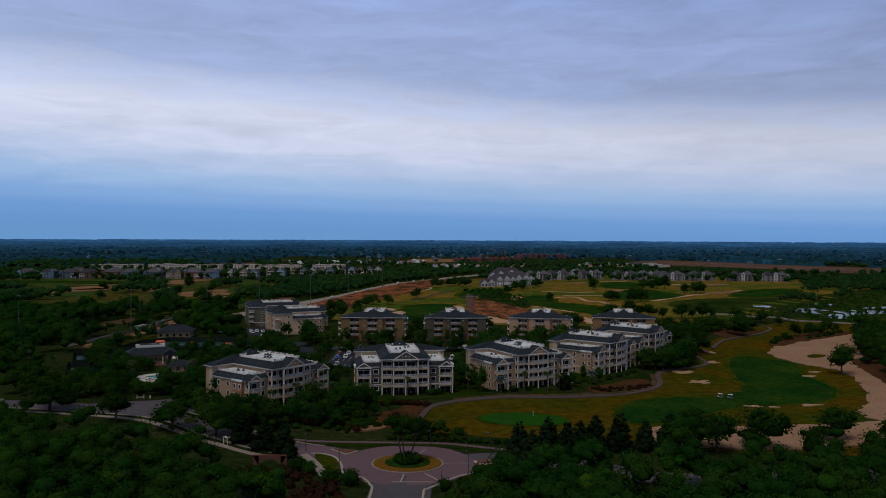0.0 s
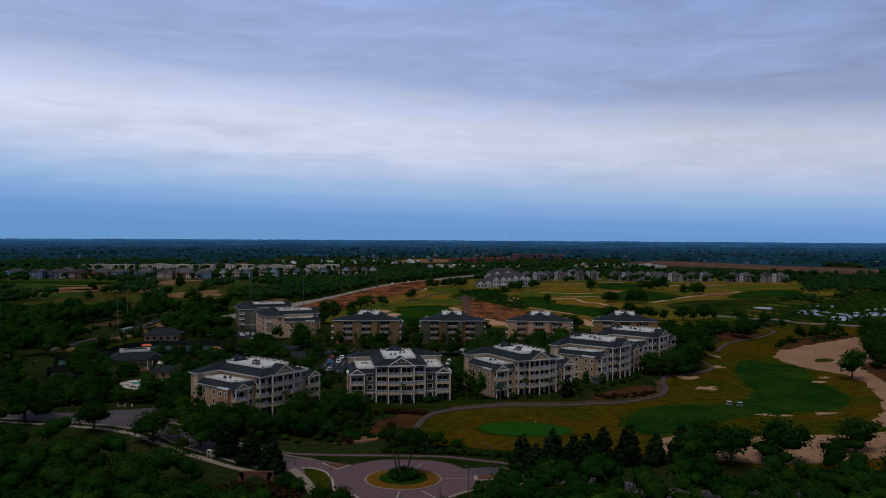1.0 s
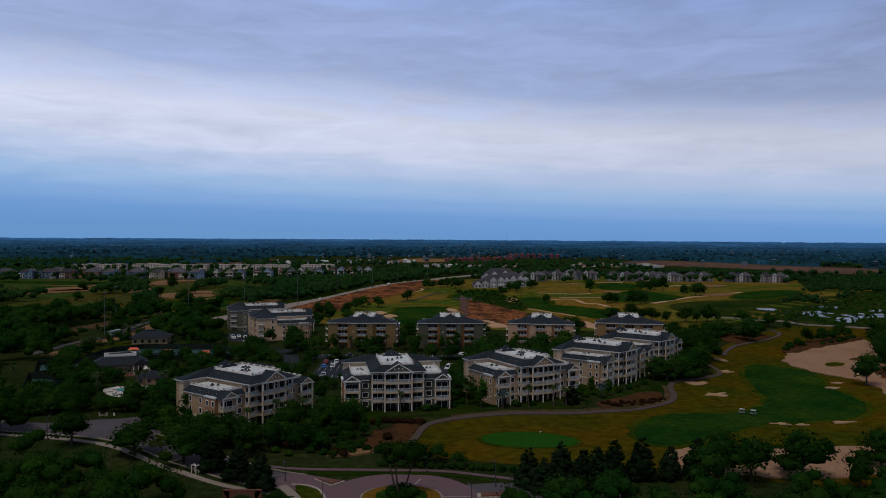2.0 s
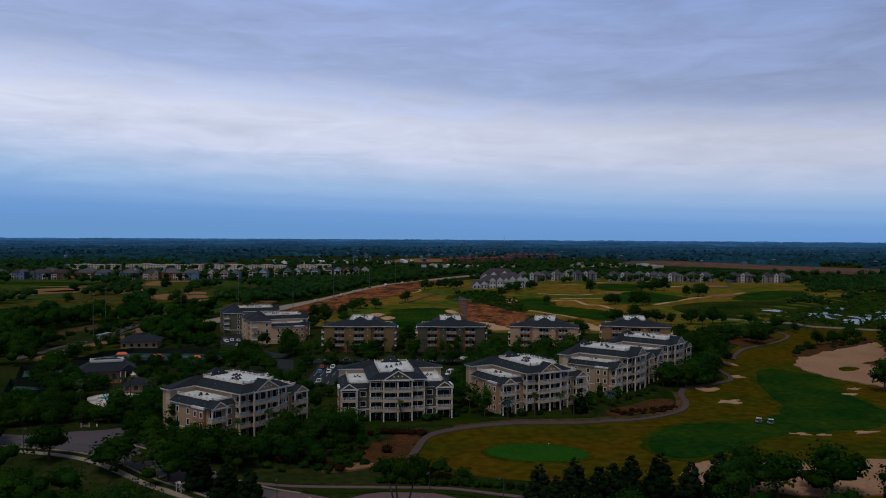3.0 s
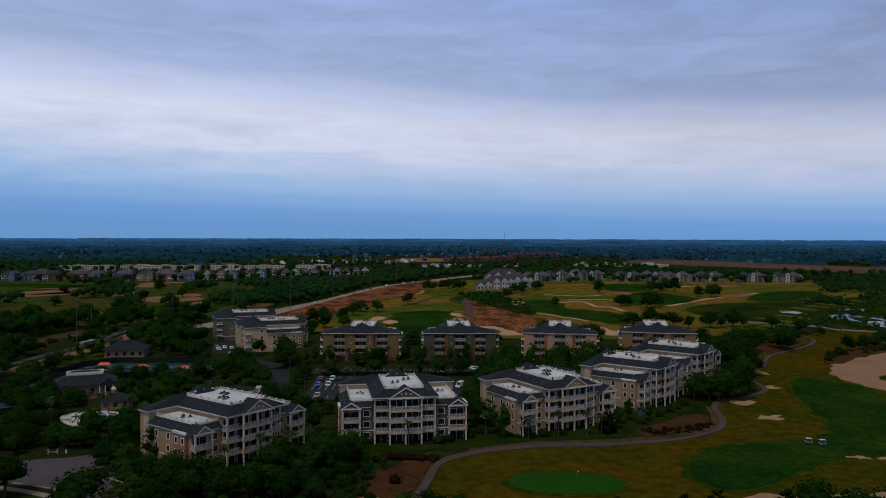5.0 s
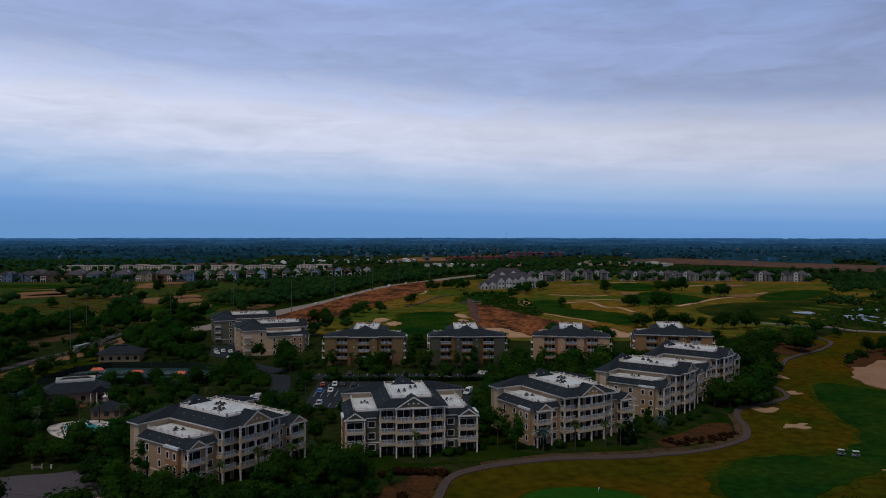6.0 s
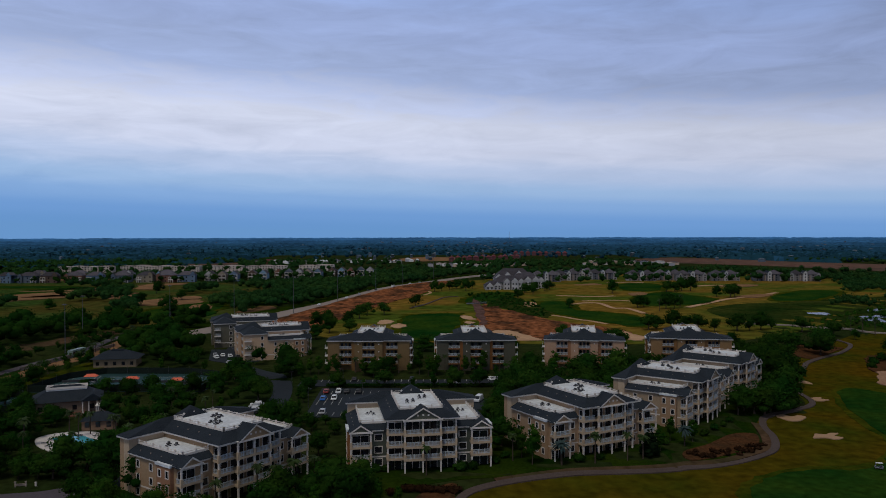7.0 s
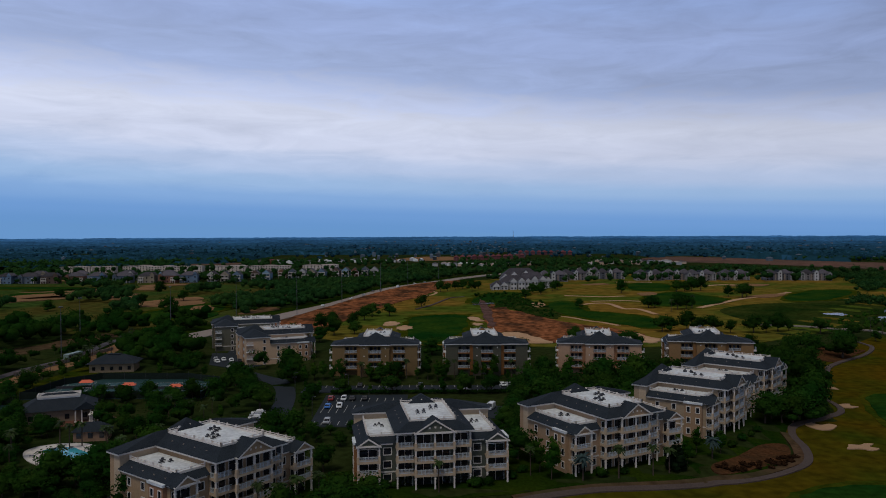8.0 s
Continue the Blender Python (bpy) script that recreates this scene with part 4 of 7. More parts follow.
        for f in (0, 1, 2):
            window_part(b, 1.7, 1.5, s * 10.6, 2.6, f * STOREY + 0.3)
        # windows on the flank
        for v in (12.0, 17.0, 23.0) if R > 26 else (12.0, 17.0):
            for f in range(4 if v > 20.6 else 3):
                window_part(b, 1.0, 1.45, s * W, v, f * STOREY + 0.3, -90 if s < 0 else 90)
        for v in (4.7, 7.4):
            for f in range(3):
                window_part(b, 0.9, 1.45, s * (W + 0.9), v, f * STOREY + 0.25, -90 if s < 0 else 90)
    # main balconies
    gable(b, 0, -1.9, 4.64, 15.09, 3.0, EAVE)
    for f in (1, 2, 3):
        z = f * STOREY - 0.6
        for x0, x1, y in ((-8.75, -4.45, 0.0), (-4.45, 0, -1.4), (0, 4.45, -1.4), (4.45, 8.75, 0.0)):
            sl = Kit().box(x0, x1, y, 2.2, z - 0.52, z).make("balcony", [M_WALL], b)
            sl["shade"] = 2
            railing(sl, x0 + 0.35, x1 - 0.35, y + 0.1, z)
            glass_door(sl, x0 + 0.5, x1 - 0.5, 2.2, z)
        for s in (-1, 1):
            side_rail(b, 0.3, 2.1, s * 8.62, z)
    for x0, x1 in ((-8.75, -4.45), (-4.45, 0), (0, 4.45), (4.45, 8.75)):
        glass_door(b, x0 + 0.5, x1 - 0.5, 2.2, FOOT + 0.05)
    for x, y in ((-8.5, 0.3), (-4.45, -1.1), (0, -1.1), (4.45, -1.1), (8.5, 0.3)):
        column(b, x, y, EAVE - 0.4, (FOOT, STOREY - 0.6, 2 * STOREY - 0.6, 3 * STOREY - 0.6))
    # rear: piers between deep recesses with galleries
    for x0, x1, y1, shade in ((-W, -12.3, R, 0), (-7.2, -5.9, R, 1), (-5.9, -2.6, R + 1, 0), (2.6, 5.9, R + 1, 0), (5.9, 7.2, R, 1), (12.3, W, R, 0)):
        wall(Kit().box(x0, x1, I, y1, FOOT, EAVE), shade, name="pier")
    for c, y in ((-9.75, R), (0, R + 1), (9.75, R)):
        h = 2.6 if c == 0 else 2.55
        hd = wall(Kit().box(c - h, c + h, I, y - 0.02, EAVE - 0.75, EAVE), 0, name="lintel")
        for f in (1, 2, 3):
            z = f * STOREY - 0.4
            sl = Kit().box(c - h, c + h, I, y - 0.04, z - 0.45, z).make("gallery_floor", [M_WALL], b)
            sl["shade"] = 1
            railing(sl, c - h, c + h, y - 0.12, z, 3)
            Kit().box(c - 0.5, c + 0.5, I, I + 0.06, z, z + 2.1).make("door", [M_DARK], sl)
            for side in (-1, 1) if R > 26 else ():
                Kit().box(c + side * 1.6 - 0.5, c + side * 1.6 + 0.5, I, I + 0.06, z + 0.8, z + 2.1).make("pane", [M_GLASS], sl)
    for x in (-4.3, 4.3):
        for f in range(1, 4) if R > 26 else ():
            Kit().box(x - 0.2, x + 0.2, R + 1, R + 1.12, f * STOREY + 1.4, f * STOREY + 1.8).make("wall_lamp", [M_TRIM], b)
    for s in (-1, 1) if R > 26 else ():
        for f in (1, 2, 3):
            z = f * STOREY
            lo, hi = sorted((s * W, s * (W + 1.2)))
            sl = Kit().box(lo, hi, R - 3.1, R, z - 0.4, z).make("side_balcony", [M_TRIM], b)
            side_rail(sl, R - 3.1, R, s * (W + 1.12), z)
    # roof plant
    for x, y in ((-2.6, 9.2), (-1.0, 9.9), (-2.4, 11.4), (-0.8, 11.9), (1.2, 13.6), (2.6, 14.4), (1.4, 15.8), (2.9, 16.4)):
        ac_unit(b, x, y, 13.98)
    for s in (-1, 1):
        for x, y in ((11.0, 12.0), (12.6, 12.8), (11.6, 14.0)):
            ac_unit(b, s * x, y, 10.58)
        for v in (5, 9, 13, 17):
            Kit().box(s * 7.2 - 0.13, s * 7.2 + 0.13, v, v + 0.26, 12.9, 13.22).make("roof_vent", [M_CONC], b)
            Kit().box(s * 16.6 - 0.12, s * 16.6 + 0.12, v, v + 0.24, 9.65, 9.92).make("roof_vent", [M_CONC], b)
    return b


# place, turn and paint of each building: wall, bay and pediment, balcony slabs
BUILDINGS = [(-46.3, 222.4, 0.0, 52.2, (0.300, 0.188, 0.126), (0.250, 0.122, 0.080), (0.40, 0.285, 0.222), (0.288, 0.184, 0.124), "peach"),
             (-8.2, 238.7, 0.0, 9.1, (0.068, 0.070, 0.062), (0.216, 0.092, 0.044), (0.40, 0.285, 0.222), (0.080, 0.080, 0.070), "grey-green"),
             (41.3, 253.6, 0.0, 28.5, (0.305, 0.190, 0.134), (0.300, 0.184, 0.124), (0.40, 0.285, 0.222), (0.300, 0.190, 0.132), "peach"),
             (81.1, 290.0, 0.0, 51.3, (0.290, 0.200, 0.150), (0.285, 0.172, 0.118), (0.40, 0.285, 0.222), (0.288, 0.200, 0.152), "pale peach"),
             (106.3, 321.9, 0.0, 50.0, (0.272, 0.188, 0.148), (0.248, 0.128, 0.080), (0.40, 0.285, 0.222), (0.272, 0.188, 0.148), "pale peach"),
             (-32.2, 392.6, 2.1, 180.5, (0.150, 0.092, 0.048), (0.160, 0.080, 0.036), (0.208, 0.112, 0.064), (0.176, 0.088, 0.038), "tan-orange"),
             (11.5, 393.1, 2.1, 180.5, (0.066, 0.059, 0.048), (0.176, 0.072, 0.029), (0.200, 0.104, 0.056), (0.066, 0.059, 0.048), "olive-grey"),
             (60.9, 392.2, 2.1, 170.5, (0.335, 0.198, 0.145), (0.240, 0.108, 0.064), (0.288, 0.184, 0.136), (0.288, 0.164, 0.116), "pink-peach"),
             (106.8, 394.9, 2.1, 168, (0.200, 0.112, 0.060), (0.184, 0.088, 0.040), (0.224, 0.136, 0.080), (0.200, 0.112, 0.060), "tan"),
             (-68.5, 424.0, 0.0, 112.0, (0.430, 0.280, 0.205), (0.300, 0.170, 0.115), (0.288, 0.200, 0.152), (0.288, 0.180, 0.124), "peach"),
             (-92.0, 464.0, 0.0, 108.0, (0.104, 0.092, 0.076), (0.208, 0.120, 0.068), (0.264, 0.184, 0.144), (0.104, 0.092, 0.076), "grey")]


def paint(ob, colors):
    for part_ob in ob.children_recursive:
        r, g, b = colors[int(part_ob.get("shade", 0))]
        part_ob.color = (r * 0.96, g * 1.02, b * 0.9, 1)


kinds = {}
for x, y, z, turn, c0, c1, c2, c3, word in BUILDINGS:
    m = pose(x, y, z, 0, 0, turn) @ Matrix.Diagonal((0.96 if turn > 130 else 1.0, 1.0, 1.0, 1.0))
    depth = 24.3 if turn < 70 else 31.0
    if depth in kinds:
        ob = copy_thing(kinds[depth], m)
    else:
        ob = kinds[depth] = build_apartment(depth)
        ob.matrix_basis = m
    paint(ob, (c0, c1, c2, c3))
    ob["label"] = f"four-storey {word} stucco apartments, slate roof, white balconies"


# ---------------------------------------------------------------- plants
def cube_ball():
    v, f, seen = [], [], {}
    for axis in range(3):
        for s in (-1, 1):
            for i in range(2):
                for j in range(2):
                    quad = []
                    for a, b in ((i, j), (i + 1, j), (i + 1, j + 1), (i, j + 1)):
                        p = [0, 0, 0]
                        p[axis], p[(axis + 1) % 3], p[(axis + 2) % 3] = s, (a - 1) * s, b - 1
                        key = tuple(p)
                        if key not in seen:
                            seen[key] = len(v)
                            v.append(Vector(p).normalized())
                        quad.append(seen[key])
                    f.append(quad)
    return np.array([tuple(p) for p in v]), np.array(f)


BALL_V, BALL_F = cube_ball()


def unit(a):
    return a / np.maximum(np.linalg.norm(a, axis=-1, keepdims=True), 1e-6)


def leaf_cloud(rng, lobes, n, size, core=0.62, droop=-0.35, hearts=99):
    """Leaf clumps over the faces of several lobes, with a dark heart in each lobe. Vertices and quads."""
    lobes = np.asarray(lobes, float)
    w = lobes[:, 3] ** 2
    at = rng.choice(len(lobes), n, p=w / w.sum())
    way = rng.normal(size=(n, 3))
    way = unit(way)
    way[:, 2] = np.where(way[:, 2] < droop, -way[:, 2], way[:, 2])
    squash = np.array([1, 1, 0.8])
    p = lobes[at, :3] + way * squash * lobes[at, 3:4] * (0.74 + 0.56 * rng.random((n, 1)) ** 1.5)
    nrm = unit(way + 0.38 * rng.normal(size=(n, 3)))
    a = unit(np.cross(nrm, rng.normal(size=(n, 3))))
    b = np.cross(nrm, a)
    s = size * rng.uniform(0.55, 1.35, (n, 1))
    k = rng.uniform(0.45, 1.0, (n, 1))
    v = np.stack([p - a * s, p - b * s * k + nrm * s * 0.25, p + a * s, p + b * s * k - nrm * s * 0.15], 1).reshape(-1, 3)
    middle = (lobes[:, :3] * w[:, None]).sum(0) / w.sum()
    soft = unit(0.65 * way + 0.7 * unit(p - middle) + 0.28 * nrm + np.array([0, 0, 0.15]))
    v = np.hstack([v, np.repeat(soft, 4, 0)])
    f = np.arange(4 * n).reshape(-1, 4)
    if core:
        for c in lobes[:hearts]:
            f = np.concatenate([f, BALL_F + len(v)])
            v = np.concatenate([v, np.hstack([c[:3] + BALL_V * squash * c[3] * core * rng.uniform(0.78, 1.14, (len(BALL_V), 1)), BALL_V])])
    return v, f


def quad_mesh(name, v, f, mat):
    me = bpy.data.meshes.new(name)
    me.vertices.add(len(v))
    me.vertices.foreach_set("co", np.ascontiguousarray(v[:, :3], np.float32).ravel())
    me.loops.add(4 * len(f))
    me.loops.foreach_set("vertex_index", np.asarray(f, np.int32).ravel())
    me.polygons.add(len(f))
    me.polygons.foreach_set("loop_start", np.arange(0, 4 * len(f), 4, dtype=np.int32))
    me.materials.append(mat)
    me.update(calc_edges=True)
    if v.shape[1] == 6:
        me.attributes.new("custom_normal", "FLOAT_VECTOR", "POINT").data.foreach_set("vector", np.ascontiguousarray(v[:, 3:], np.float32).ravel())
    return me


def trunk_kit(k, rng, h, r, spread, top):
    k.tube(0, 0, -0.3, h, r, r * 0.65, 8, dx=rng.uniform(-0.2, 0.2), dy=rng.uniform(-0.2, 0.2))
    for i in range(5):
        a = i * 1.257 + rng.uniform(-0.3, 0.3)
        k.tube(0, 0, h * 0.92, top * rng.uniform(0.7, 0.95), r * 0.5, r * 0.12, 6, dx=spread * math.cos(a), dy=spread * math.sin(a))
    return k


def make_tree(kind, seed):
    """One tree at the origin, as a thing with trunk and crown."""
    rng = np.random.default_rng(seed)
    spec = {"oak_tree": ("broad dark green oak tree with a spreading crown", M_LEAF), "young_tree": ("slender fresh green young tree", M_LEAF2), "evergreen_tree": ("dark pointed evergreen tree", M_LEAFD),
            "shrub": ("rounded dark green shrub", M_LEAF), "bright_shrub": ("rounded fresh green shrub", M_LEAF2), "reddish_shrub": ("low reddish-brown leafy shrub", M_LEAFB), "clipped_bush": ("tightly clipped dark round bush", M_LEAF)}[kind]
    t = thing(kind, Matrix(), spec[0], "tree" if "tree" in kind else "shrub")
    k = Kit()
    if kind == "oak_tree":
        wide = rng.uniform(0.85, 1.1)
        lobes = [(0, 0, 5.6, 3.3), (0.6, -0.4, 7.4, 2.3), (-1.0, 0.8, 4.6, 2.6)]
        for i in range(11):
            a, r = i * 2.4 + rng.uniform(-0.4, 0.4), rng.uniform(1.9, 3.3) * wide
            lobes.append((r * math.cos(a), r * math.sin(a), rng.uniform(2.9, 7.8) - 0.15 * r, rng.uniform(1.3, 2.1)))
        v, f = leaf_cloud(rng, lobes, 820, 0.32, 0.77, hearts=8)
        trunk_kit(k, rng, 2.6, 0.3, 2.2, 5.6)
    elif kind == "young_tree":
        lobes = [(rng.uniform(-0.7, 0.7), rng.uniform(-0.7, 0.7), z, rr) for z, rr in ((2.9, 1.3), (4.2, 1.7), (5.6, 1.6), (7.0, 1.2), (8.0, 0.7))]
        lobes += [(1.3 * math.cos(a), 1.3 * math.sin(a), z, 1.0) for a, z in zip(rng.uniform(0, 6.28, 4), rng.uniform(3.4, 6.2, 4))]
        v, f = leaf_cloud(rng, lobes, 760, 0.23, 0.72)
        trunk_kit(k, rng, 2.4, 0.14, 0.9, 6.0)
    elif kind == "evergreen_tree":
        lobes = []
        for z in np.linspace(1.4, 9.9, 12):
            w = 3.9 * (1 - z / 10.8) ** 0.66 + 0.3
            for i in range(4):
                a = i * 1.57 + rng.uniform(-0.6, 0.6) + z
                lobes.append((0.55 * w * math.cos(a), 0.55 * w * math.sin(a), z + rng.uniform(-0.4, 0.4), w * rng.uniform(0.32, 0.52)))
        v, f = leaf_cloud(rng, lobes, 1500, 0.24, 0.86)
        k.tube(0, 0, -0.3, 9.0, 0.24, 0.05, 8)
    else:
        n = 1 if kind == "clipped_bush" else 5
        lobes = [(0, 0, 1.0, 1.35)] + [(rng.uniform(-1.1, 1.1), rng.uniform(-1.1, 1.1), rng.uniform(0.5, 1.2), rng.uniform(0.7, 1.0)) for _ in range(n - 1)]
        v, f = leaf_cloud(rng, lobes, 220 if n > 1 else 320, 0.28 if n > 1 else 0.17, 0.85)
        k.tube(0, 0, -0.3, 1.0, 0.12, 0.06, 6)
    k.make("trunk", [M_BARK], t)
    crown = new("crown", quad_mesh("crown", v, f, spec[1]))
    crown.parent = t
    return t


def make_palm(seed, h, blue=False):
    rng = np.random.default_rng(seed)
    t = thing("palm_tree", Matrix(), "blue-grey fan palm with a full head" if blue else "slender palm tree with a tuft of fronds", "palm tree")
    k = Kit()
    k.tube(0, 0, -0.3, h * 0.5, 0.22, 0.17, 8, dx=0.05).tube(0.05, 0, h * 0.5, h, 0.17, 0.14, 8, dx=0.05)
    k.make("trunk", [M_BARK], t)
    c = Kit()
    for i in range(26):
        a, lift = i * 2.4, rng.uniform(-0.5, 1.1)
        L = rng.uniform(1.5, 2.1) * (1.1 if blue else 1.0)
        d, s = Vector((math.cos(a), math.sin(a), 0)), Vector((-math.sin(a), math.cos(a), 0))
        last = None
        for j in range(4):
            q = j / 3
            mid = Vector((0.1, 0, h)) + d * L * q * math.cos(lift * 0.6) + Vector((0, 0, 1)) * L * (lift * q - (0.55 + 0.2 * lift) * q * q)
            w = s * (0.10 + 0.30 * math.sin(math.pi * min(q + 0.15, 1)))
            row = (mid - w - Vector((0, 0, 0.12)), mid + Vector((0, 0, 0.06)), mid + w - Vector((0, 0, 0.12)))
            if last:
                c.face([last[0], last[1], row[1], row[0]]).face([last[1], last[2], row[2], row[1]])
            last = row
    c.make("crown", [M_BLUEPALM if blue else M_PALM], t)
    return t


M_PALM = material("palm_fronds", (0.020, 0.036, 0.008), 0.6, 0.2, 0.5, 3.0, random_ob=0.3, spec=0.1)
M_BLUEPALM = material("blue_palm_fronds", (0.024, 0.042, 0.040), 0.6, 0.2, 0.5, 3.0, spec=0.1)

TREES = {"oak_tree": [make_tree("oak_tree", s) for s in range(5)], "young_tree": [make_tree("young_tree", 20 + s) for s in range(3)], "evergreen_tree": [make_tree("evergreen_tree", 30 + s) for s in range(3)],
         "shrub": [make_tree("shrub", 40 + s) for s in range(3)], "bright_shrub": [make_tree("bright_shrub", 50 + s) for s in range(2)], "reddish_shrub": [make_tree("reddish_shrub", 60 + s) for s in range(2)],
         "clipped_bush": [make_tree("clipped_bush", 70)], "palm_tree": [make_palm(80, 6.0), make_palm(81, 7.5), make_palm(82, 9.0)], "blue_palm": [make_palm(90, 4.5, True)]}
USED = set()
PLANTED = []


LATE = []
CROWDED = ("trees round the pool and courts", "trees behind the courts", "trees below the peach building", "trees by the service road", "trees round the far homes")


def plant(kind, x, y, s=1.0, group="", tall=1.0):
    """Plants one tree or shrub; oaks of the crowded, far groups go into one joined stand."""
    if kind == "oak_tree" and group in CROWDED:
        LATE.append((x, y, 4.3 * s, 8.8 * s * tall))
        PLANTED.append((x, y, 4.0 * s, ""))
        return None
    choice = random.choice(TREES[kind])
    m = pose(x, y, height(x, y), 0, 0, random.uniform(0, 360)) @ Matrix.Diagonal((s, s, s * tall, 1))
    if choice.name in USED:
        ob = copy_thing(choice, m)
    else:
        USED.add(choice.name)
        choice.matrix_basis = m
        ob = choice
    if group:
        ob["group"] = group
    PLANTED.append((x, y, 4.0 * s if kind == "oak_tree" else 1.6 * s, kind))
    return ob


# what trees must keep clear of
LANES = [(ROAD, 11), (HWAY, 17), (SIDE, 8),
         ([(x - 5, y) for x, y in SERVICE], 20),
         ([(-34, 172), (-14, 163)], 13), ([(-4, 150), (-5, 60)], 13), ([(8, 163), (22, 166), (40, 160), (60, 150), (90, 150), (140, 160)], 10),
         ([(25.9, 236.6), (51.2, 242.5), (69.9, 248.4), (82.3, 255.4), (89.5, 262.4), (94.7, 274.8), (97.5, 288.6), (104.1, 299.2), (123.2, 313.2), (130.3, 324.3), (130.9, 339.7)], 7)]
# open ground: car parks, courts, golf strips, clearings and fields; some stretched towards the camera to keep what lies
# behind in view
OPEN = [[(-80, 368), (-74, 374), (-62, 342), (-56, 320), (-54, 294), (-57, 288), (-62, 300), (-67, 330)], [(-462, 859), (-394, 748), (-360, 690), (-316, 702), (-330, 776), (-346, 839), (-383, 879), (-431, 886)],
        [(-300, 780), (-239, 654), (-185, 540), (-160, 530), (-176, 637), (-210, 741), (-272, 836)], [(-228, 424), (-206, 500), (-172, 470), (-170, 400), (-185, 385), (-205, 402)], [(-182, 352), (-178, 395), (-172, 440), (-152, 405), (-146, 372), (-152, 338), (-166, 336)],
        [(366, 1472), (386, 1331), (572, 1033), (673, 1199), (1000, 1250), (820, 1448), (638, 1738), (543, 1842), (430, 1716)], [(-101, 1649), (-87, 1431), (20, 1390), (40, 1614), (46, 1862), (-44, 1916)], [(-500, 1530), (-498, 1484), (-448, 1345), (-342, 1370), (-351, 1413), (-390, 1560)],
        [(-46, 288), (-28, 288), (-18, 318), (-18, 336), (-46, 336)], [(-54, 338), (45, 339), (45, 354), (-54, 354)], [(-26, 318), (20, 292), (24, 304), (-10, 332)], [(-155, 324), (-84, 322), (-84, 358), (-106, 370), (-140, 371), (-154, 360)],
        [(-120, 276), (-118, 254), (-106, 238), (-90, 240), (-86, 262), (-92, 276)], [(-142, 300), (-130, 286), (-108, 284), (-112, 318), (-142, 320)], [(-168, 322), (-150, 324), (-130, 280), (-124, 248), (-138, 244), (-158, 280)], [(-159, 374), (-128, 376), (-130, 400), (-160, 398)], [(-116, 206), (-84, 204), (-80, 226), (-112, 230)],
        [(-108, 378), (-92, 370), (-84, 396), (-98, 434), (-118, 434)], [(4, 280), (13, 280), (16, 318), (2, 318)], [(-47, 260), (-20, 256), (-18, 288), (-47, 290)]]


def clear_of(x, y, pad):
    for lane, width in LANES:
        for (ax, ay), (bx, by) in zip(lane, lane[1:]):
            dx, dy = bx - ax, by - ay
            t = min(1, max(0, ((x - ax) * dx + (y - ay) * dy) / (dx * dx + dy * dy)))
            if math.hypot(x - ax - t * dx, y - ay - t * dy) < width / 2 + pad:
                return False
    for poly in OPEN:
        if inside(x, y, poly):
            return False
    for bx, by, _, turn, *_ in BUILDINGS:
        c, s = math.cos(radians(turn)), math.sin(radians(turn))
        u, v = c * (x - bx) + s * (y - by), -s * (x - bx) + c * (y - by)
        if abs(u) < 18.5 + pad and -2.5 - pad < v < (26.5 if turn < 70 else 33) + pad:
            return False
    return True


def scatter(poly, gap, kinds, sizes, group, chance=1.0, pad=2.0, crowd=0.75):
    xs, ys = [p[0] for p in poly], [p[1] for p in poly]
    x = min(xs)
    while x < max(xs):
        y = min(ys)
        while y < max(ys):
            px, py = x + random.uniform(-0.45, 0.45) * gap, y + random.uniform(-0.45, 0.45) * gap
            y += gap
            if random.random() > chance or not inside(px, py, poly) or not clear_of(px, py, pad):
                continue
            if any(abs(px - qx) < crowd * gap and abs(py - qy) < crowd * gap for qx, qy, _, _ in PLANTED):
                continue
            plant(random.choice(kinds), px, py, random.uniform(*sizes), group)
        x += gap


# roadside and roundabout
for x, y, s in ((-94, 193, 1.3), (-74, 185.5, 1.25), (-60, 181, 1.4), (-121, 206, 1.35), (-150, 213, 1.3)):
    plant("oak_tree", x, y, s, "oaks along the road", 0.78)
for x, y, s in ((-51, 176, 1.05), (-43.5, 170.5, 1.05), (-36.5, 163.5, 1.05)):
    plant("evergreen_tree", x, y, s, "dark evergreens by the road", 0.85)
for x, y, s in ((26.4, 168.0, 1.0), (34.5, 169.1, 1.1), (42.6, 167.1, 1.05), (47.7, 171.1, 1.0), (54.8, 173.1, 1.1), (61.9, 173.1, 0.9), (29.4, 163.0, 0.9), (38.6, 163.0, 1.0), (69.0, 174.2, 1.1)):
    plant("evergreen_tree", x, y, s, "dark evergreens below the putting green")
for x, y, s in ((76.1, 176.7, 1.25), (95.4, 174.2, 1.3), (120.8, 184.3, 1.1), (105.6, 167.1, 0.9), (142.1, 185.4, 1.0), (179.3, 294.7, 1.65), (202.6, 264.0, 1.0), (162.4, 193.5, 1.1), (132.0, 173.2, 1.1), (81.5, 172.0, 1.2), (70.0, 169.0, 0.9), (149.5, 183.0, 0.9), (112, 167.5, 0.7), (124, 170, 0.75), (136, 172.5, 0.8), (147, 174.5, 0.8),
                (214, 334, 1.0), (219, 350, 1.2), (222, 338, 1.1), (232, 358, 1.2), (207, 322, 0.8), (203, 300, 1.0), (194, 268, 1.1), (184, 242, 1.1), (172, 214, 1.2), (199, 284, 1.0)):
    plant("oak_tree", x, y, s, "oaks at the edge of the sand")
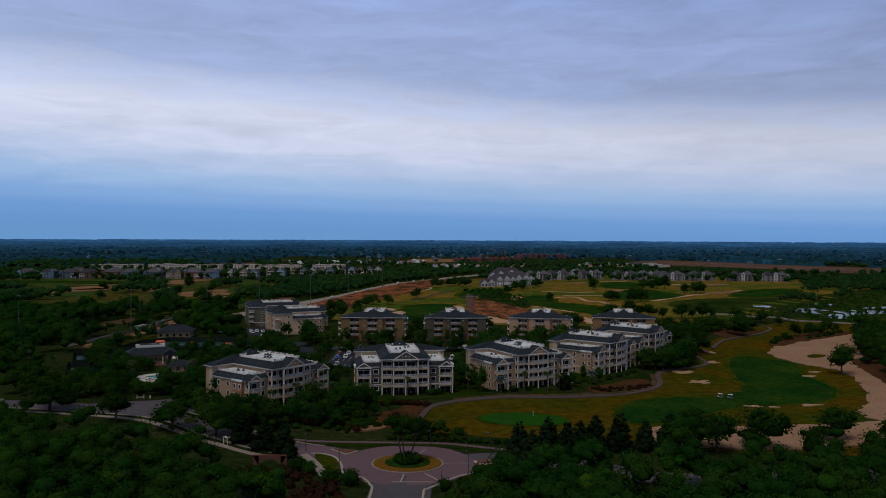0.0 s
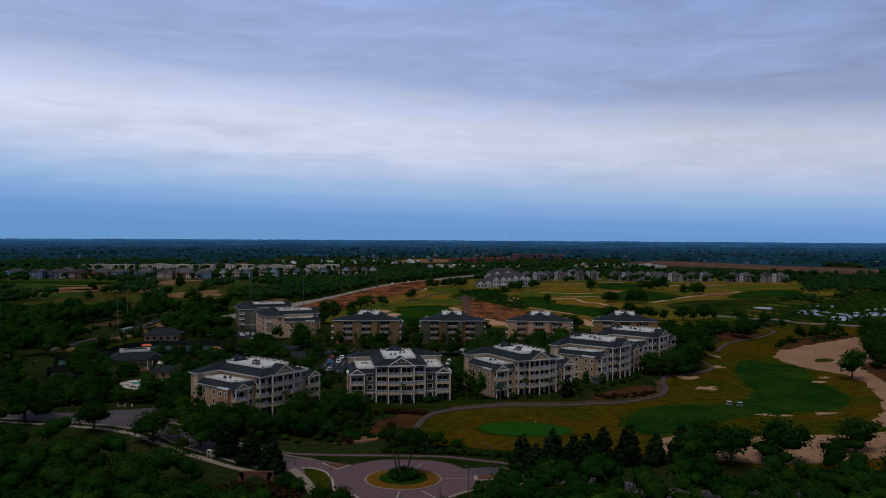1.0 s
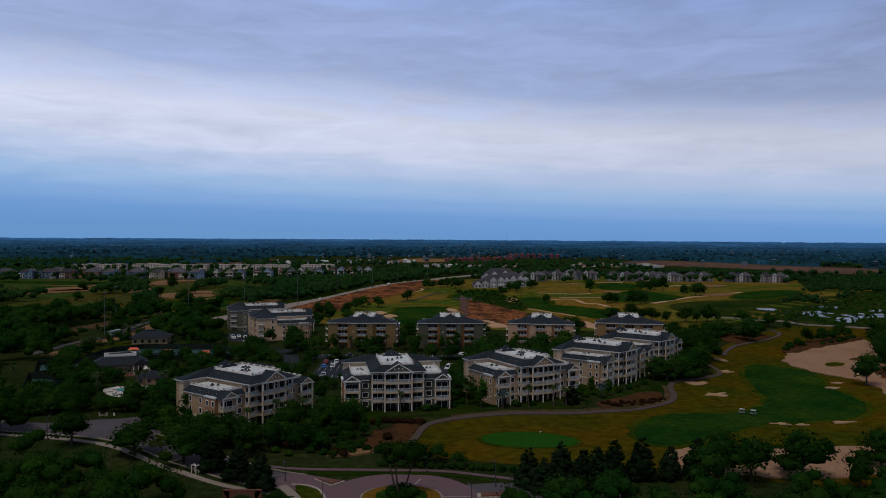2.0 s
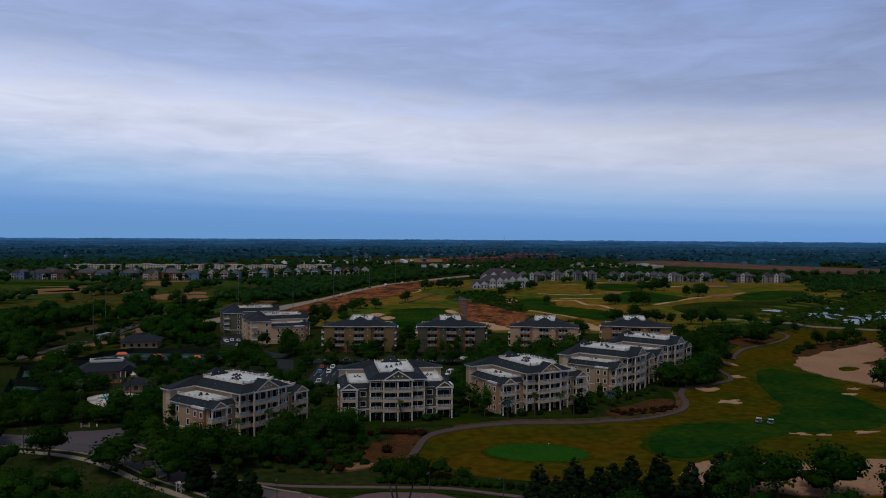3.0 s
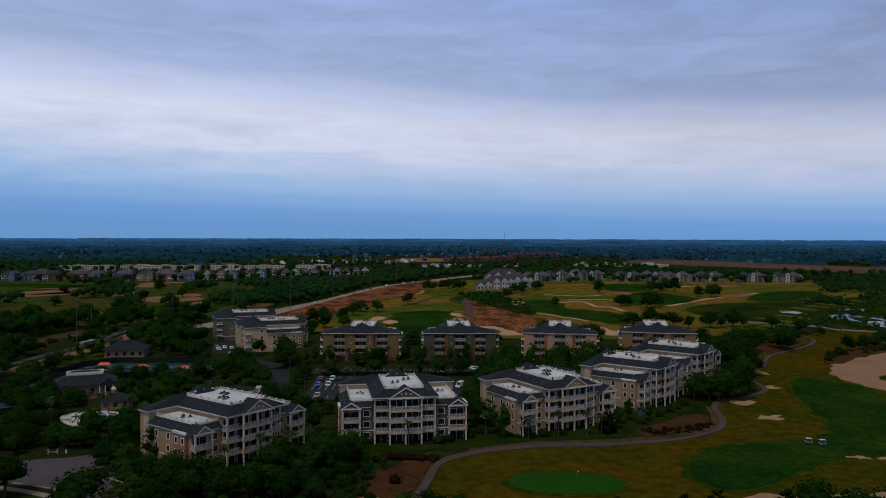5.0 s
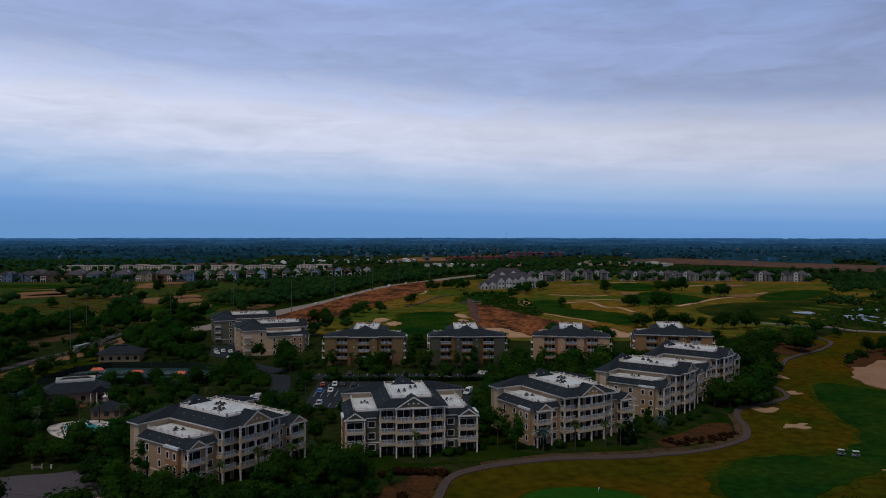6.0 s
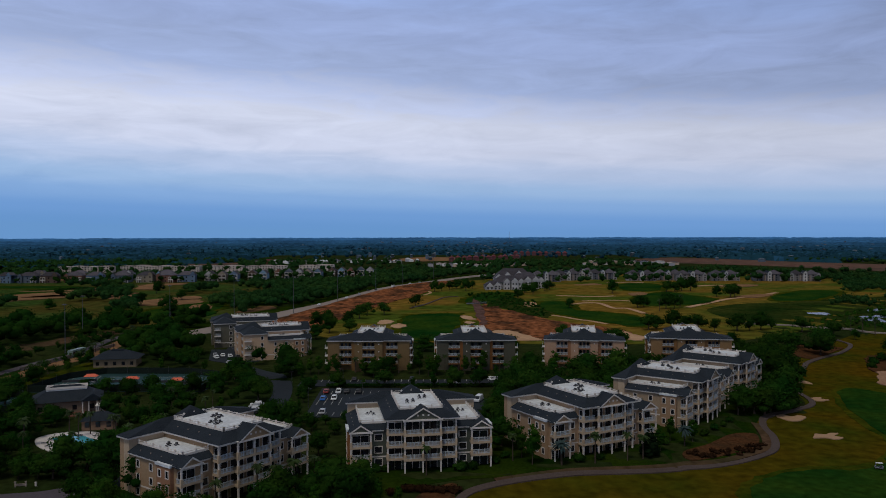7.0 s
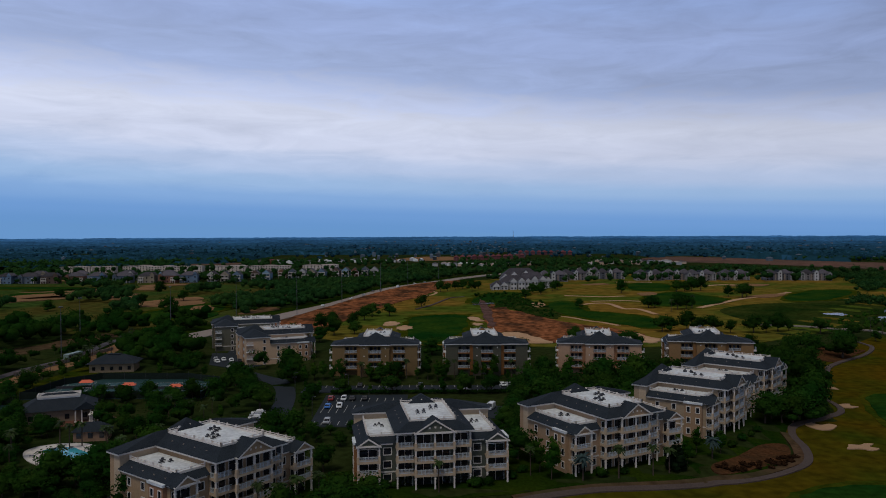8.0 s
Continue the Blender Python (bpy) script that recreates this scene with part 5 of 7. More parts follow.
for x, y, s in ((23, 154, 1.0), (-21.5, 143.0, 1.75), (-16.4, 142.2, 1.75), (6.2, 139.5, 1.3), (10.6, 141.0, 1.25), (14.8, 146.8, 1.3), (19.0, 152.0, 1.2), (-31, 153, 1.5), (-27.6, 149.5, 1.5)):
    plant("clipped_bush", x, y, s, "clipped bushes by the roundabout")
for a in range(11):
    plant("shrub", CX + (2.5 if a < 8 else 0.8) * math.cos(a * 0.785), CY + (2.5 if a < 8 else 0.8) * math.sin(a * 0.785), 0.95, "shrubs on the traffic island").location.z += 0.5


def make_high_tree():
    """Three leaning stems that carry one wide crown."""
    rng = np.random.default_rng(99)
    t = thing("high_tree", pose(CX - 0.4, CY + 0.6, height(CX, CY) + 0.4), "tall tree on three leaning stems above the traffic island", "tree")
    for a in (0.4, 2.6, 4.4):
        Kit().tube(0.8 * math.cos(a), 0.8 * math.sin(a), -0.3, 8.6, 0.26, 0.14, 8, dx=2.6 * math.cos(a), dy=1.4 * math.sin(a)).make("stem", [M_BARK], t)
    lobes = [(0, 0, 10.2, 2.6)] + [(rng.uniform(1.5, 5.4) * math.cos(i * 2.4), rng.uniform(1.5, 4.2) * math.sin(i * 2.4), rng.uniform(8.4, 11.0), rng.uniform(1.3, 2.1)) for i in range(11)]
    v, f = leaf_cloud(rng, lobes, 1600, 0.26, 0.85)
    crown = new("crown", quad_mesh("crown", v, f, M_LEAF))
    crown.parent = t


make_high_tree()
scatter([(-46, 152), (-31, 154), (-28, 146), (-30, 136), (-44, 136)], 3.4, ["reddish_shrub"], (0.8, 1.1), "reddish shrubs by the arch", 0.9, 0.3)
for x, y, s in ((-1.0, 186.2, 0.62), (4.7, 188.1, 0.5), (10.1, 184.2, 0.4), (-7, 189, 0.5)):
    plant("oak_tree", x, y, s, "small trees behind the roundabout")
for x, y, s in ((-34, 197, 0.65), (-30, 201, 0.6), (-26, 205, 0.6), (-32, 207, 0.7), (-22, 209, 0.6), (-38, 200, 0.7), (-21, 202, 0.5), (-27, 196, 0.5), (-41, 196, 0.7), (-17, 212, 0.55)):
    plant("oak_tree", x, y, s, "small trees on the bare slope")
scatter([(-40, 190), (-20, 190), (-14, 198), (-18, 212), (-26, 214), (-38, 206)], 3.2, ["shrub", "bright_shrub", "reddish_shrub", "shrub"], (0.7, 1.2), "shrubs on the bare slope", 0.8, 0.5)
for x, y, s in ((-133, 293, 0.5), (-125, 290, 0.5), (-137, 297, 0.6), (-120, 287, 0.4), (-140, 305, 0.7)):
    plant("oak_tree", x, y, s, "small trees before the clubhouse")
for x, y, s in ((-118, 250, 0.6), (-124, 256, 0.7), (-120, 243, 0.6), (-130, 250, 0.7), (-112, 236, 0.5), (-104, 235, 0.45), (-96, 236, 0.45), (-86, 246, 0.6), (-86, 238, 0.6), (-128, 240, 0.7), (-122, 266, 0.6), (-126, 274, 0.65), (-118, 280, 0.6), (-92, 278, 0.6), (-84, 268, 0.7), (-86, 256, 0.55), (-80, 262, 0.7), (-82, 250, 0.7), (-98, 284, 0.55), (-90, 286, 0.7)):
    plant("oak_tree", x, y, s, "small trees round the pool")
for x, y, s in ((-94, 235, 0.85), (-90, 238, 0.8), (-121, 266, 0.85), (-128, 283, 0.75), (-136, 291, 0.8), (-126, 262, 0.9), (-117.5, 262, 0.45), (-118.5, 256, 0.5), (-115, 256, 0.38), (-133, 272, 0.9), (-142, 282, 0.8), (-148, 296, 0.8), (-86, 250, 0.75), (-130, 286, 0.5), (-131, 326, 0.6), (-124, 327, 0.65), (-116, 326, 0.55), (-107, 327, 0.65), (-99, 326, 0.6), (-92, 327, 0.7), (-86, 334, 0.75), (-85, 344, 0.8), (-84, 353, 0.8), (-112, 321, 0.6), (-102, 319, 0.6), (-95, 318, 0.65), (-160, 352, 0.7), (-157, 342, 0.7),
                (-120, 281, 0.6), (-150, 310, 0.8), (-158, 330, 0.8), (-156, 318, 0.7)):
    plant("oak_tree", x, y, s, "trees before the pool")
# hedge behind the roundabout
for i in range(14):
    plant("shrub", -10 + i * 2.6, 184.5 - 0.02 * (i - 5) ** 2 - 0.28 * i, 0.75, "hedge behind the roundabout")
# slope between the road and the front buildings
scatter([(-84, 214), (-68, 196), (-50, 189), (-30, 190), (-14, 200), (-12, 220), (-24, 229), (-34, 220), (-48, 203), (-64, 208)], 4.8, ["oak_tree", "oak_tree", "oak_tree", "young_tree"], (0.62, 0.9), "trees below the front buildings", 0.95, 1.0)
scatter([(-36, 190), (-10, 196), (-4, 222), (-14, 228), (-24, 210)], 4.0, ["shrub", "reddish_shrub", "reddish_shrub", "bright_shrub"], (0.7, 1.2), "shrubs on the bare slope", 0.5, 0.5)
for x, y, s in ((-62, 199.5, 0.75), (-67, 203, 0.8), (-72, 206, 0.85), (-77, 210.5, 0.85), (-70, 199, 0.7), (-82, 215, 0.85), (-57, 197, 0.75), (-52, 201, 0.7), (-86, 240, 0.8), (-78, 236, 0.8)):
    plant("oak_tree", x, y, s, "trees below the front buildings")
for i in range(9):
    plant("reddish_shrub", -12 + i * 1.5, 226.0 + 0.12 * i, 0.8, "dark hedge in front of the building")
for gx in range(5):
    for gy in range(5):
        x, y = -131 + gx * 5.2 + random.uniform(-1.6, 1.6), 227 + gy * 5.4 + random.uniform(-1.6, 1.6) - 0.3 * gx
        plant("oak_tree" if random.random() < 0.8 else "young_tree", x, y, random.uniform(0.5, 0.72) * (0.55 if y > 235 and x > -112 else 1), "trees between the pool and the road")
for gx in range(7):
    for gy in range(3):
        x, y = -121 + gx * 4.4 + random.uniform(-1.3, 1.3), 233 + gy * 5.0 + random.uniform(-1.3, 1.3) - 0.35 * gx
        plant("oak_tree", x, y, random.uniform(0.5, 0.68) * (0.55 if y > 235 and x > -112 else 1), "trees between the pool and the road")
for x, y, s in ((-78, 236, 0.9), (-73, 230, 0.9), (-70, 238, 0.9), (-66, 226, 0.85), (-76, 244, 0.85), (-80, 224.5, 0.6), (-71, 222, 0.8)):
    plant("oak_tree", x, y, s, "trees beside the lane")
# by the front buildings
for x, y, s, k in ((19.5, 243.7, 1.35, "young_tree"), (14.9, 246.8, 0.75, "palm_tree"), (17.4, 249.3, 1.35, "young_tree"), (26.9, 243.2, 1.2, "blue_palm"), (35.8, 245.2, 0.95, "palm_tree"), (44.7, 247.5, 1.05, "palm_tree"), (55.6, 255.6, 1.0, "young_tree"), (49.3, 249.7, 0.95, "palm_tree"), (51.7, 251.8, 0.75, "evergreen_tree"),
                   (63.9, 261.1, 0.9, "blue_palm"), (67.5, 265.1, 1.1, "young_tree"), (61.1, 265.2, 1.2, "young_tree"), (-7.2, 235.5, 1.0, "palm_tree"), (-44.0, 218, 1.15, "palm_tree"), (-37.5, 226.5, 1.1, "palm_tree"), (-51, 210.5, 1.0, "palm_tree"), (-40.5, 222, 1.1, "palm_tree"), (-33.5, 231, 1.0, "palm_tree")):
    plant(k, x, y, s, "planting by the front buildings")
for x, y, s in ((-19.7, 238.4, 1.0), (-17.2, 238.6, 0.8), (1.6, 239.2, 1.1), (4.2, 239.9, 1.0), (31.7, 245.7, 1.1), (37.8, 247.8, 0.8), (58.6, 261.2, 0.9), (73.0, 271.0, 0.9), (78.6, 278.1, 0.9), (82.7, 282.4, 0.8), (86.8, 287.5, 0.8), (10.3, 244.8, 0.9), (13.4, 249.3, 0.9)):
    plant("shrub", x, y, s, "shrubs at the foot of the buildings")
for i in range(24):
    plant("reddish_shrub", 63 + i * 1.1 + random.uniform(-0.5, 0.5), 252 + 0.023 * i * i + random.uniform(0, 5.5), random.uniform(0.42, 0.7), "low plants in the mulch bed")
for x, y, s in ((99.3, 299.4, 0.85), (106.8, 304.3, 1.1), (111.8, 309.1, 1.25), (116.4, 315.0, 1.35), (120.4, 320.4, 1.35), (123.2, 330.0, 1.35), (123.8, 339.0, 1.35), (126.8, 351.0, 1.35), (132.8, 361.1, 1.25), (141.2, 373.9, 1.2), (119.4, 348.7, 1.2), (123.5, 361.0, 1.2),
                (117.2, 324.0, 1.1), (129.3, 344.1, 1.1), (135.8, 353.3, 1.1), (114.9, 308.3, 0.9), (93, 297, 0.8), (97, 302, 0.95), (103, 300, 0.9), (147.4, 386.5, 1.1), (137.2, 380.0, 1.1)):
    plant("oak_tree", x, y, s, "dense oaks beside the cart path")
scatter([(-20, 232), (-18, 262), (-30, 286), (-56, 286), (-60, 250), (-36, 236)], 5.8, ["oak_tree", "oak_tree", "young_tree"], (0.7, 1.02), "trees between the buildings", 0.8, 1.2)
scatter([(10.3, 249.3), (16.4, 255.2), (28.1, 282.9), (34.1, 300.6), (22.1, 304.7), (6.1, 294.9), (8.1, 267.3)], 5.6, ["oak_tree", "young_tree", "oak_tree"], (0.7, 1.02), "trees between the buildings", 0.8, 1.2)
scatter([(20, 282), (60, 300), (80, 330), (60, 352), (46, 352), (24, 322)], 6.2, ["oak_tree", "oak_tree", "young_tree"], (0.9, 1.25), "trees between the buildings", 0.85, 1.2)
for x in range(-50, 45, 9):
    plant(random.choice(["oak_tree", "young_tree"]), x + random.uniform(-2, 2), 337 + random.uniform(-0.5, 0.5), random.uniform(0.6, 0.85), "trees on the car park islands")
    plant(random.choice(["young_tree", "young_tree", "young_tree", "oak_tree"]), x + random.uniform(-3, 3), 356.5 + random.uniform(-1, 1.2), random.uniform(0.62, 0.9), "trees behind the car park")
for x, y, s in ((12, 282, 0.7), (16.5, 290, 0.8), (16, 299, 0.75), (18, 308, 0.85), (20, 318, 0.9), (21, 328, 0.9), (26, 334, 1.1), (31, 339, 1.15), (36, 345, 1.15), (41, 352, 1.1), (80, 354, 1.1), (85, 358, 1.1)):
    plant(random.choice(["oak_tree", "oak_tree", "young_tree"]), x, y, s, "trees between the buildings")


def build_hedge(x0, x1, y):
    rng = np.random.default_rng(55)
    t = thing("hedge", pose(0, y, height(0.5 * (x0 + x1), y)), "long clipped dark green hedge along the car park", "hedge")
    lobes = [(x, rng.uniform(-0.2, 0.2), rng.uniform(0.75, 0.95), rng.uniform(0.85, 1.0)) for x in np.arange(x0, x1, 1.25)]
    v, f = leaf_cloud(rng, lobes, 3000, 0.24, 0.9)
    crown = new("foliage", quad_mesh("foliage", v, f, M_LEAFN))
    crown.parent = t


build_hedge(-45, 42, 337.0)
for x, y in ((-43, 358), (-37, 358.4), (-26, 358.4), (-19.5, 358), (-1, 358.5), (21, 358.4), (4.5, 358.8), (57, 358)):
    plant("palm_tree", x, y, 0.95, "palms behind the buildings")
for x, y, s in ((-50.5, 294, 0.42), (-50, 303, 0.5), (-50, 312, 0.45), (-51.5, 319, 0.5), (-51, 327, 0.55), (-52, 334, 0.5), (-56, 345, 0.5)):
    plant(random.choice(["oak_tree", "young_tree"]), x, y, s, "trees between the lane and the car park")
for x, y, s in ((-44, 284, 0.36), (-38, 281, 0.34), (-32, 283, 0.36), (-27, 276, 0.4), (-41, 274, 0.42), (-34, 270, 0.42), (-46, 266, 0.5), (-25, 266, 0.45)):
    plant("oak_tree", x, y, s, "small trees before the car park")
for x in (-56, -52, -46, -33, -29, -25, -12, -9, -6, 8, 11, 14, 26, 32, 38, 44, 50, 70, 76, 82, 90, 97):
    plant("young_tree", x + random.uniform(-1.5, 1.5), 355.2 + random.uniform(0, 2.2), random.uniform(0.95, 1.3), "young trees before the rear buildings")
scatter([(-66, 300), (-56, 300), (-56, 372), (-78, 372), (-66, 345)], 5.4, ["oak_tree", "oak_tree", "young_tree"], (0.8, 1.05), "trees along the lane", 0.85, 0.8)
scatter([(-92, 236), (-74, 244), (-70, 300), (-74, 345), (-84, 350), (-84, 312), (-110, 300), (-110, 276), (-90, 276)], 5.8, ["oak_tree", "oak_tree", "oak_tree", "young_tree", "palm_tree"], (0.65, 0.95), "trees round the pool and courts", 0.75, 1.0)
scatter([(-180, 226), (-120, 226), (-112, 246), (-120, 275), (-145, 290), (-160, 320), (-190, 300)], 6.2, ["oak_tree", "oak_tree", "oak_tree", "young_tree", "palm_tree"], (0.65, 0.95), "trees round the pool and courts", 0.7, 1.0)
scatter([(-118, 228), (-70, 232), (-74, 244), (-92, 250), (-118, 250)], 5.8, ["oak_tree", "oak_tree", "young_tree"], (0.65, 0.95), "trees round the pool and courts", 0.75, 1.2)
scatter([(-126, 360), (-80, 352), (-76, 372), (-92, 388), (-104, 410), (-128, 412)], 5.8, ["oak_tree", "oak_tree", "young_tree"], (0.65, 0.95), "trees behind the courts", 0.85, 1.0)
scatter([(-84, 372), (-72, 372), (-58, 396), (-62, 420), (-100, 420)], 6.0, ["oak_tree", "young_tree", "bright_shrub"], (0.65, 0.9), "trees below the peach building", 0.6, 1.0)
for x, y in ((-93, 262), (-97, 270), (-104, 271), (-110, 271), (-116, 258), (-112, 250), (-98, 248), (-120, 266), (-106, 268), (-88, 258)):
    plant("palm_tree", x, y, random.uniform(0.8, 1.1), "palms round the pool")
for i in range(18):
    plant("palm_tree", -163 - 0.5 * i + random.uniform(-2, 2), 352 + i * 7.2, random.uniform(0.7, 1.0), "row of palms by the service road")
for x, y, s in ((-120, 231, 0.85), (-126, 236, 0.9), (-134, 231, 0.9), (-114, 236, 0.6), (-74, 338, 0.8), (-70, 318, 0.8), (-79, 352, 0.9), (-66, 352, 0.8)):
    plant("oak_tree", x, y, s, "trees round the pool and courts")
for i in range(13):
    plant("young_tree", -162 + 0.6 * i + random.uniform(-6, 2), 348 + 5.2 * i + random.uniform(-2, 2), random.uniform(0.6, 0.95), "young trees along the dirt strip")
for i in range(22):
    a = i / 21
    plant(("oak_tree", "young_tree", "oak_tree")[i % 3], -196 + 22 * a + random.uniform(-9, 9), 398 + 78 * a + random.uniform(-6, 6), random.uniform(0.5, 0.8), "trees by the service road")
for x, y, s in ((-164, 352, 0.5), (-160, 362, 0.55), (-168, 372, 0.5), (-158, 384, 0.55), (-165, 396, 0.55), (-155, 400, 0.6), (-186, 372, 0.8), (-190, 384, 0.8), (-184, 360, 0.8), (-192, 366, 0.9), (-180, 346, 0.8), (-172, 336, 0.7)):
    plant("oak_tree", x, y, s, "trees by the service road")
# lone trees on the golf course
for x, y, s in ((-20, 657, 1.5), (-41, 594, 1.35), (-60, 537, 1.5), (-56, 569, 1.5), (-53, 594, 1.3), (-66, 495, 1.4), (-73, 537, 1.2), (-77, 520, 1.3), (-5, 810, 1.5), (10, 833, 1.7), (2, 820, 1.5), (26, 817, 1.6), (34, 848, 1.5), (18, 850, 1.6), (69, 732, 1.3), (165, 783, 1.7), (152, 642, 1.5), (158, 646, 1.2), (170, 629, 1.6), (178, 634, 1.5), (185, 643, 1.2),
                (223, 802, 1.7), (240, 809, 1.8), (249, 809, 1.9), (232, 806, 1.5), (250, 741, 1.3), (258, 730, 1.9), (264, 735, 1.6), (99, 640, 1.0), (122, 504, 1.4), (128, 508, 1.3), (138, 509, 1.5), (144, 505, 1.3), (150, 500, 1.5), (158, 495, 1.4), (172, 497, 1.6), (180, 499, 1.2), (188, 502, 1.4), (196, 506, 1.2), (212, 501, 1.4), (178, 438, 1.2),
                (161, 428, 1.6), (170, 432, 1.5), (196, 447, 1.6), (203, 452, 1.4), (223, 486, 1.2), (232, 480, 1.1), (146, 440, 1.1), (150, 410, 1.0), (-209, 638, 1.6), (-165, 652, 1.5), (-146, 622, 1.5), (-195, 470, 1.2), (-287, 836, 1.6), (-276, 800, 1.5), (-242, 670, 1.6), (-209, 550, 1.5), (-190, 590, 1.4), (-225, 720, 1.5), (-172, 560, 1.3), (-160, 520, 1.3),
                (-180, 690, 1.4), (-300, 640, 1.3), (-350, 760, 1.3), (204, 407, 0.7), (217, 422, 1.5), (227, 425, 1.45), (236, 433, 0.9), (256, 450, 0.9), (246, 441, 1.2), (184, 424, 1.9), (82, 790, 1.5), (92, 800, 1.6), (88, 776, 1.4), (105, 815, 1.6), (112, 830, 1.5)):
    plant("oak_tree", x, y, 0.72 * s, "lone oaks on the golf course")
for x, y in ((190.2, 390.4), (193.2, 395.3), (197.1, 400.1), (199.0, 405.1), (208.0, 408.9), (209.9, 415.9), (221.8, 413.7), (229.8, 419.7), (236.6, 424.4), (242.5, 429.2), (249.5, 439.2), (253.4, 441.0), (216.2, 361.4), (220.2, 365.4)):
    plant("shrub", x, y, random.uniform(0.9, 1.5), "shrubs on the mulch bank")
for x, y in ((246, 510), (252, 508), (255, 500), (160, 612), (188, 650)):
    plant("palm_tree", x, y, 1.25, "palms by the marsh")
for x, y in ((-100, 455), (-70, 470), (-55, 500), (-88, 490), (60, 440), (75, 430), (85, 425), (130, 410), (140, 400), (75, 405), (30, 412), (-10, 412), (78, 398), (130, 385)):
    plant("oak_tree", x, y, random.uniform(0.75, 1.0), "trees behind the rear buildings")


HOUSES = ((-515, 962), (-488, 963), (-463, 964), (-435, 966), (-410, 967), (-381, 969), (-352, 970), (-328, 971), (-304, 976), (-545, 966), (-500, 1010), (-450, 1012), (-395, 1015), (-345, 1018))
NARROW = ((-282, 994), (-266, 994), (-251, 992), (-236, 1023), (-222, 1022), (-209, 1055), (-196, 1054), (-183, 1054), (-171, 1053), (-158, 1054), (-144, 1088), (-131, 1087), (-118, 1086), (-107, 1104), (-94, 1104))
LONG = ((-534, 1213, 84), (-469, 1240, 42), (-406, 1222, 86), (-327, 1228, 56), (-264, 1232, 62), (-190, 1250, 54))
VILLAS = ((128, 960), (159, 985), (205, 1005), (186, 1035), (246, 975), (281, 985), (305, 968), (347, 972), (397, 966), (438, 962))


def sees_home(x, y):
    """Whether a tree here would stand in front of a home."""
    for group, half, deep in ((HOUSES, 7, 85), (NARROW, 7, 120), (VILLAS, 13, 60), ([p[:2] for p in LONG], 42, 130)):
        if any(abs(x - hx * (0.9 if half == 42 else 1)) < half and -deep < y - hy < 18 for hx, hy in group):
            return True
    return 44 < x < 112 and 800 < y < 900


# ---- woods that nobody could count
def woods(name, spots, label, cards, card, mats, rng, core=0.55, lobed=3, hearts=99):
    """One mesh of many crowns; spots: x, y, radius, height."""
    vs, fs, n = [], [], 0
    for x, y, r, h in spots:
        z = height(x, y)
        lobes = [(x, y, z + h - r * 0.75, r * 0.8)]
        for _ in range(lobed - 1):
            a, far = rng.uniform(0, 6.28), rng.uniform(0.45, 0.8) * r
            lobes.append((x + far * math.cos(a), y + far * math.sin(a), z + h * rng.uniform(0.42, 0.9), r * rng.uniform(0.32, 0.7)))
        v, f = leaf_cloud(rng, lobes, cards, card * (0.7 + 0.1 * r), core, -0.2, hearts)
        vs.append(v)
        fs.append(f + n)
        n += len(v)
    ob = new(name, quad_mesh(name, np.concatenate(vs), np.concatenate(fs), mats))
    return tagged(ob, label, "woods", "", "stuff")


RNG = np.random.default_rng(7)


def spots_in(poly, gap, r, h, pad=2.0, keep=None, chance=1.0):
    out = []
    xs, ys = [p[0] for p in poly], [p[1] for p in poly]
    for x in np.arange(min(xs), max(xs), gap):
        for y in np.arange(min(ys), max(ys), gap):
            px, py = x + RNG.uniform(-0.45, 0.45) * gap, y + RNG.uniform(-0.45, 0.45) * gap
            if RNG.random() > chance or abs(px) > 0.66 * (py + 75) or not inside(px, py, poly) or not clear_of(px, py, pad) or (keep and not keep(px, py)) or sees_home(px, py):
                continue
            if any(abs(px - qx) < qr and abs(py - qy) < qr for qx, qy, qr, _ in PLANTED):
                continue
            k = RNG.uniform(0.75, 1.25)
            out.append((px, py, r * k, h * k * RNG.uniform(0.85, 1.15)))
    return out


LEFT_WOODS = [(-200, 195), (-150, 193), (-118, 186), (-96, 175), (-72, 163), (-54, 154), (-46, 155), (-46, 140), (-36, 132), (-26, 118), (-20, 85), (-200, 85)]
RIGHT_WOODS = [(23, 146), (30, 152), (36, 155), (58, 148), (90, 145), (150, 154), (210, 200), (230, 230), (240, 90), (12, 85), (14, 130)]
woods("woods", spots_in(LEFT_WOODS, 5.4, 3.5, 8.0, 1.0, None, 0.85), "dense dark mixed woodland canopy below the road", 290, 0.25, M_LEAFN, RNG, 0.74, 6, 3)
woods("woods", spots_in(LEFT_WOODS, 9.0, 3.0, 8.5, 1.0, None, 0.5), "fresher green crowns in the woodland", 290, 0.23, M_LEAF2, RNG, 0.74, 6, 3)
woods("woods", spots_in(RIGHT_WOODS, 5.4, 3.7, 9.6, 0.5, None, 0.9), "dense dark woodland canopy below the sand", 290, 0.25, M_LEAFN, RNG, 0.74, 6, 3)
woods("woods", spots_in(RIGHT_WOODS, 9.0, 3.2, 9.0, 0.5, None, 0.5), "fresher green crowns in the woodland", 290, 0.23, M_LEAF2, RNG, 0.74, 6, 3)

woods("undergrowth", spots_in([(-46, 150), (-30, 150), (-24, 142), (-17, 136), (-15, 110), (-40, 110), (-48, 130)], 2.9, 1.7, 2.0, 0.2, None, 0.8), "low reddish-brown undergrowth beside the roundabout", 70, 0.2, M_LEAFB, RNG, 0.85, 3, 2)
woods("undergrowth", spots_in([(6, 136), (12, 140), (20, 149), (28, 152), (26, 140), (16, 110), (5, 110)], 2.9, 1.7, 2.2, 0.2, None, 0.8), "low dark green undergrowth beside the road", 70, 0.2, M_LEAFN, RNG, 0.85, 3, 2)


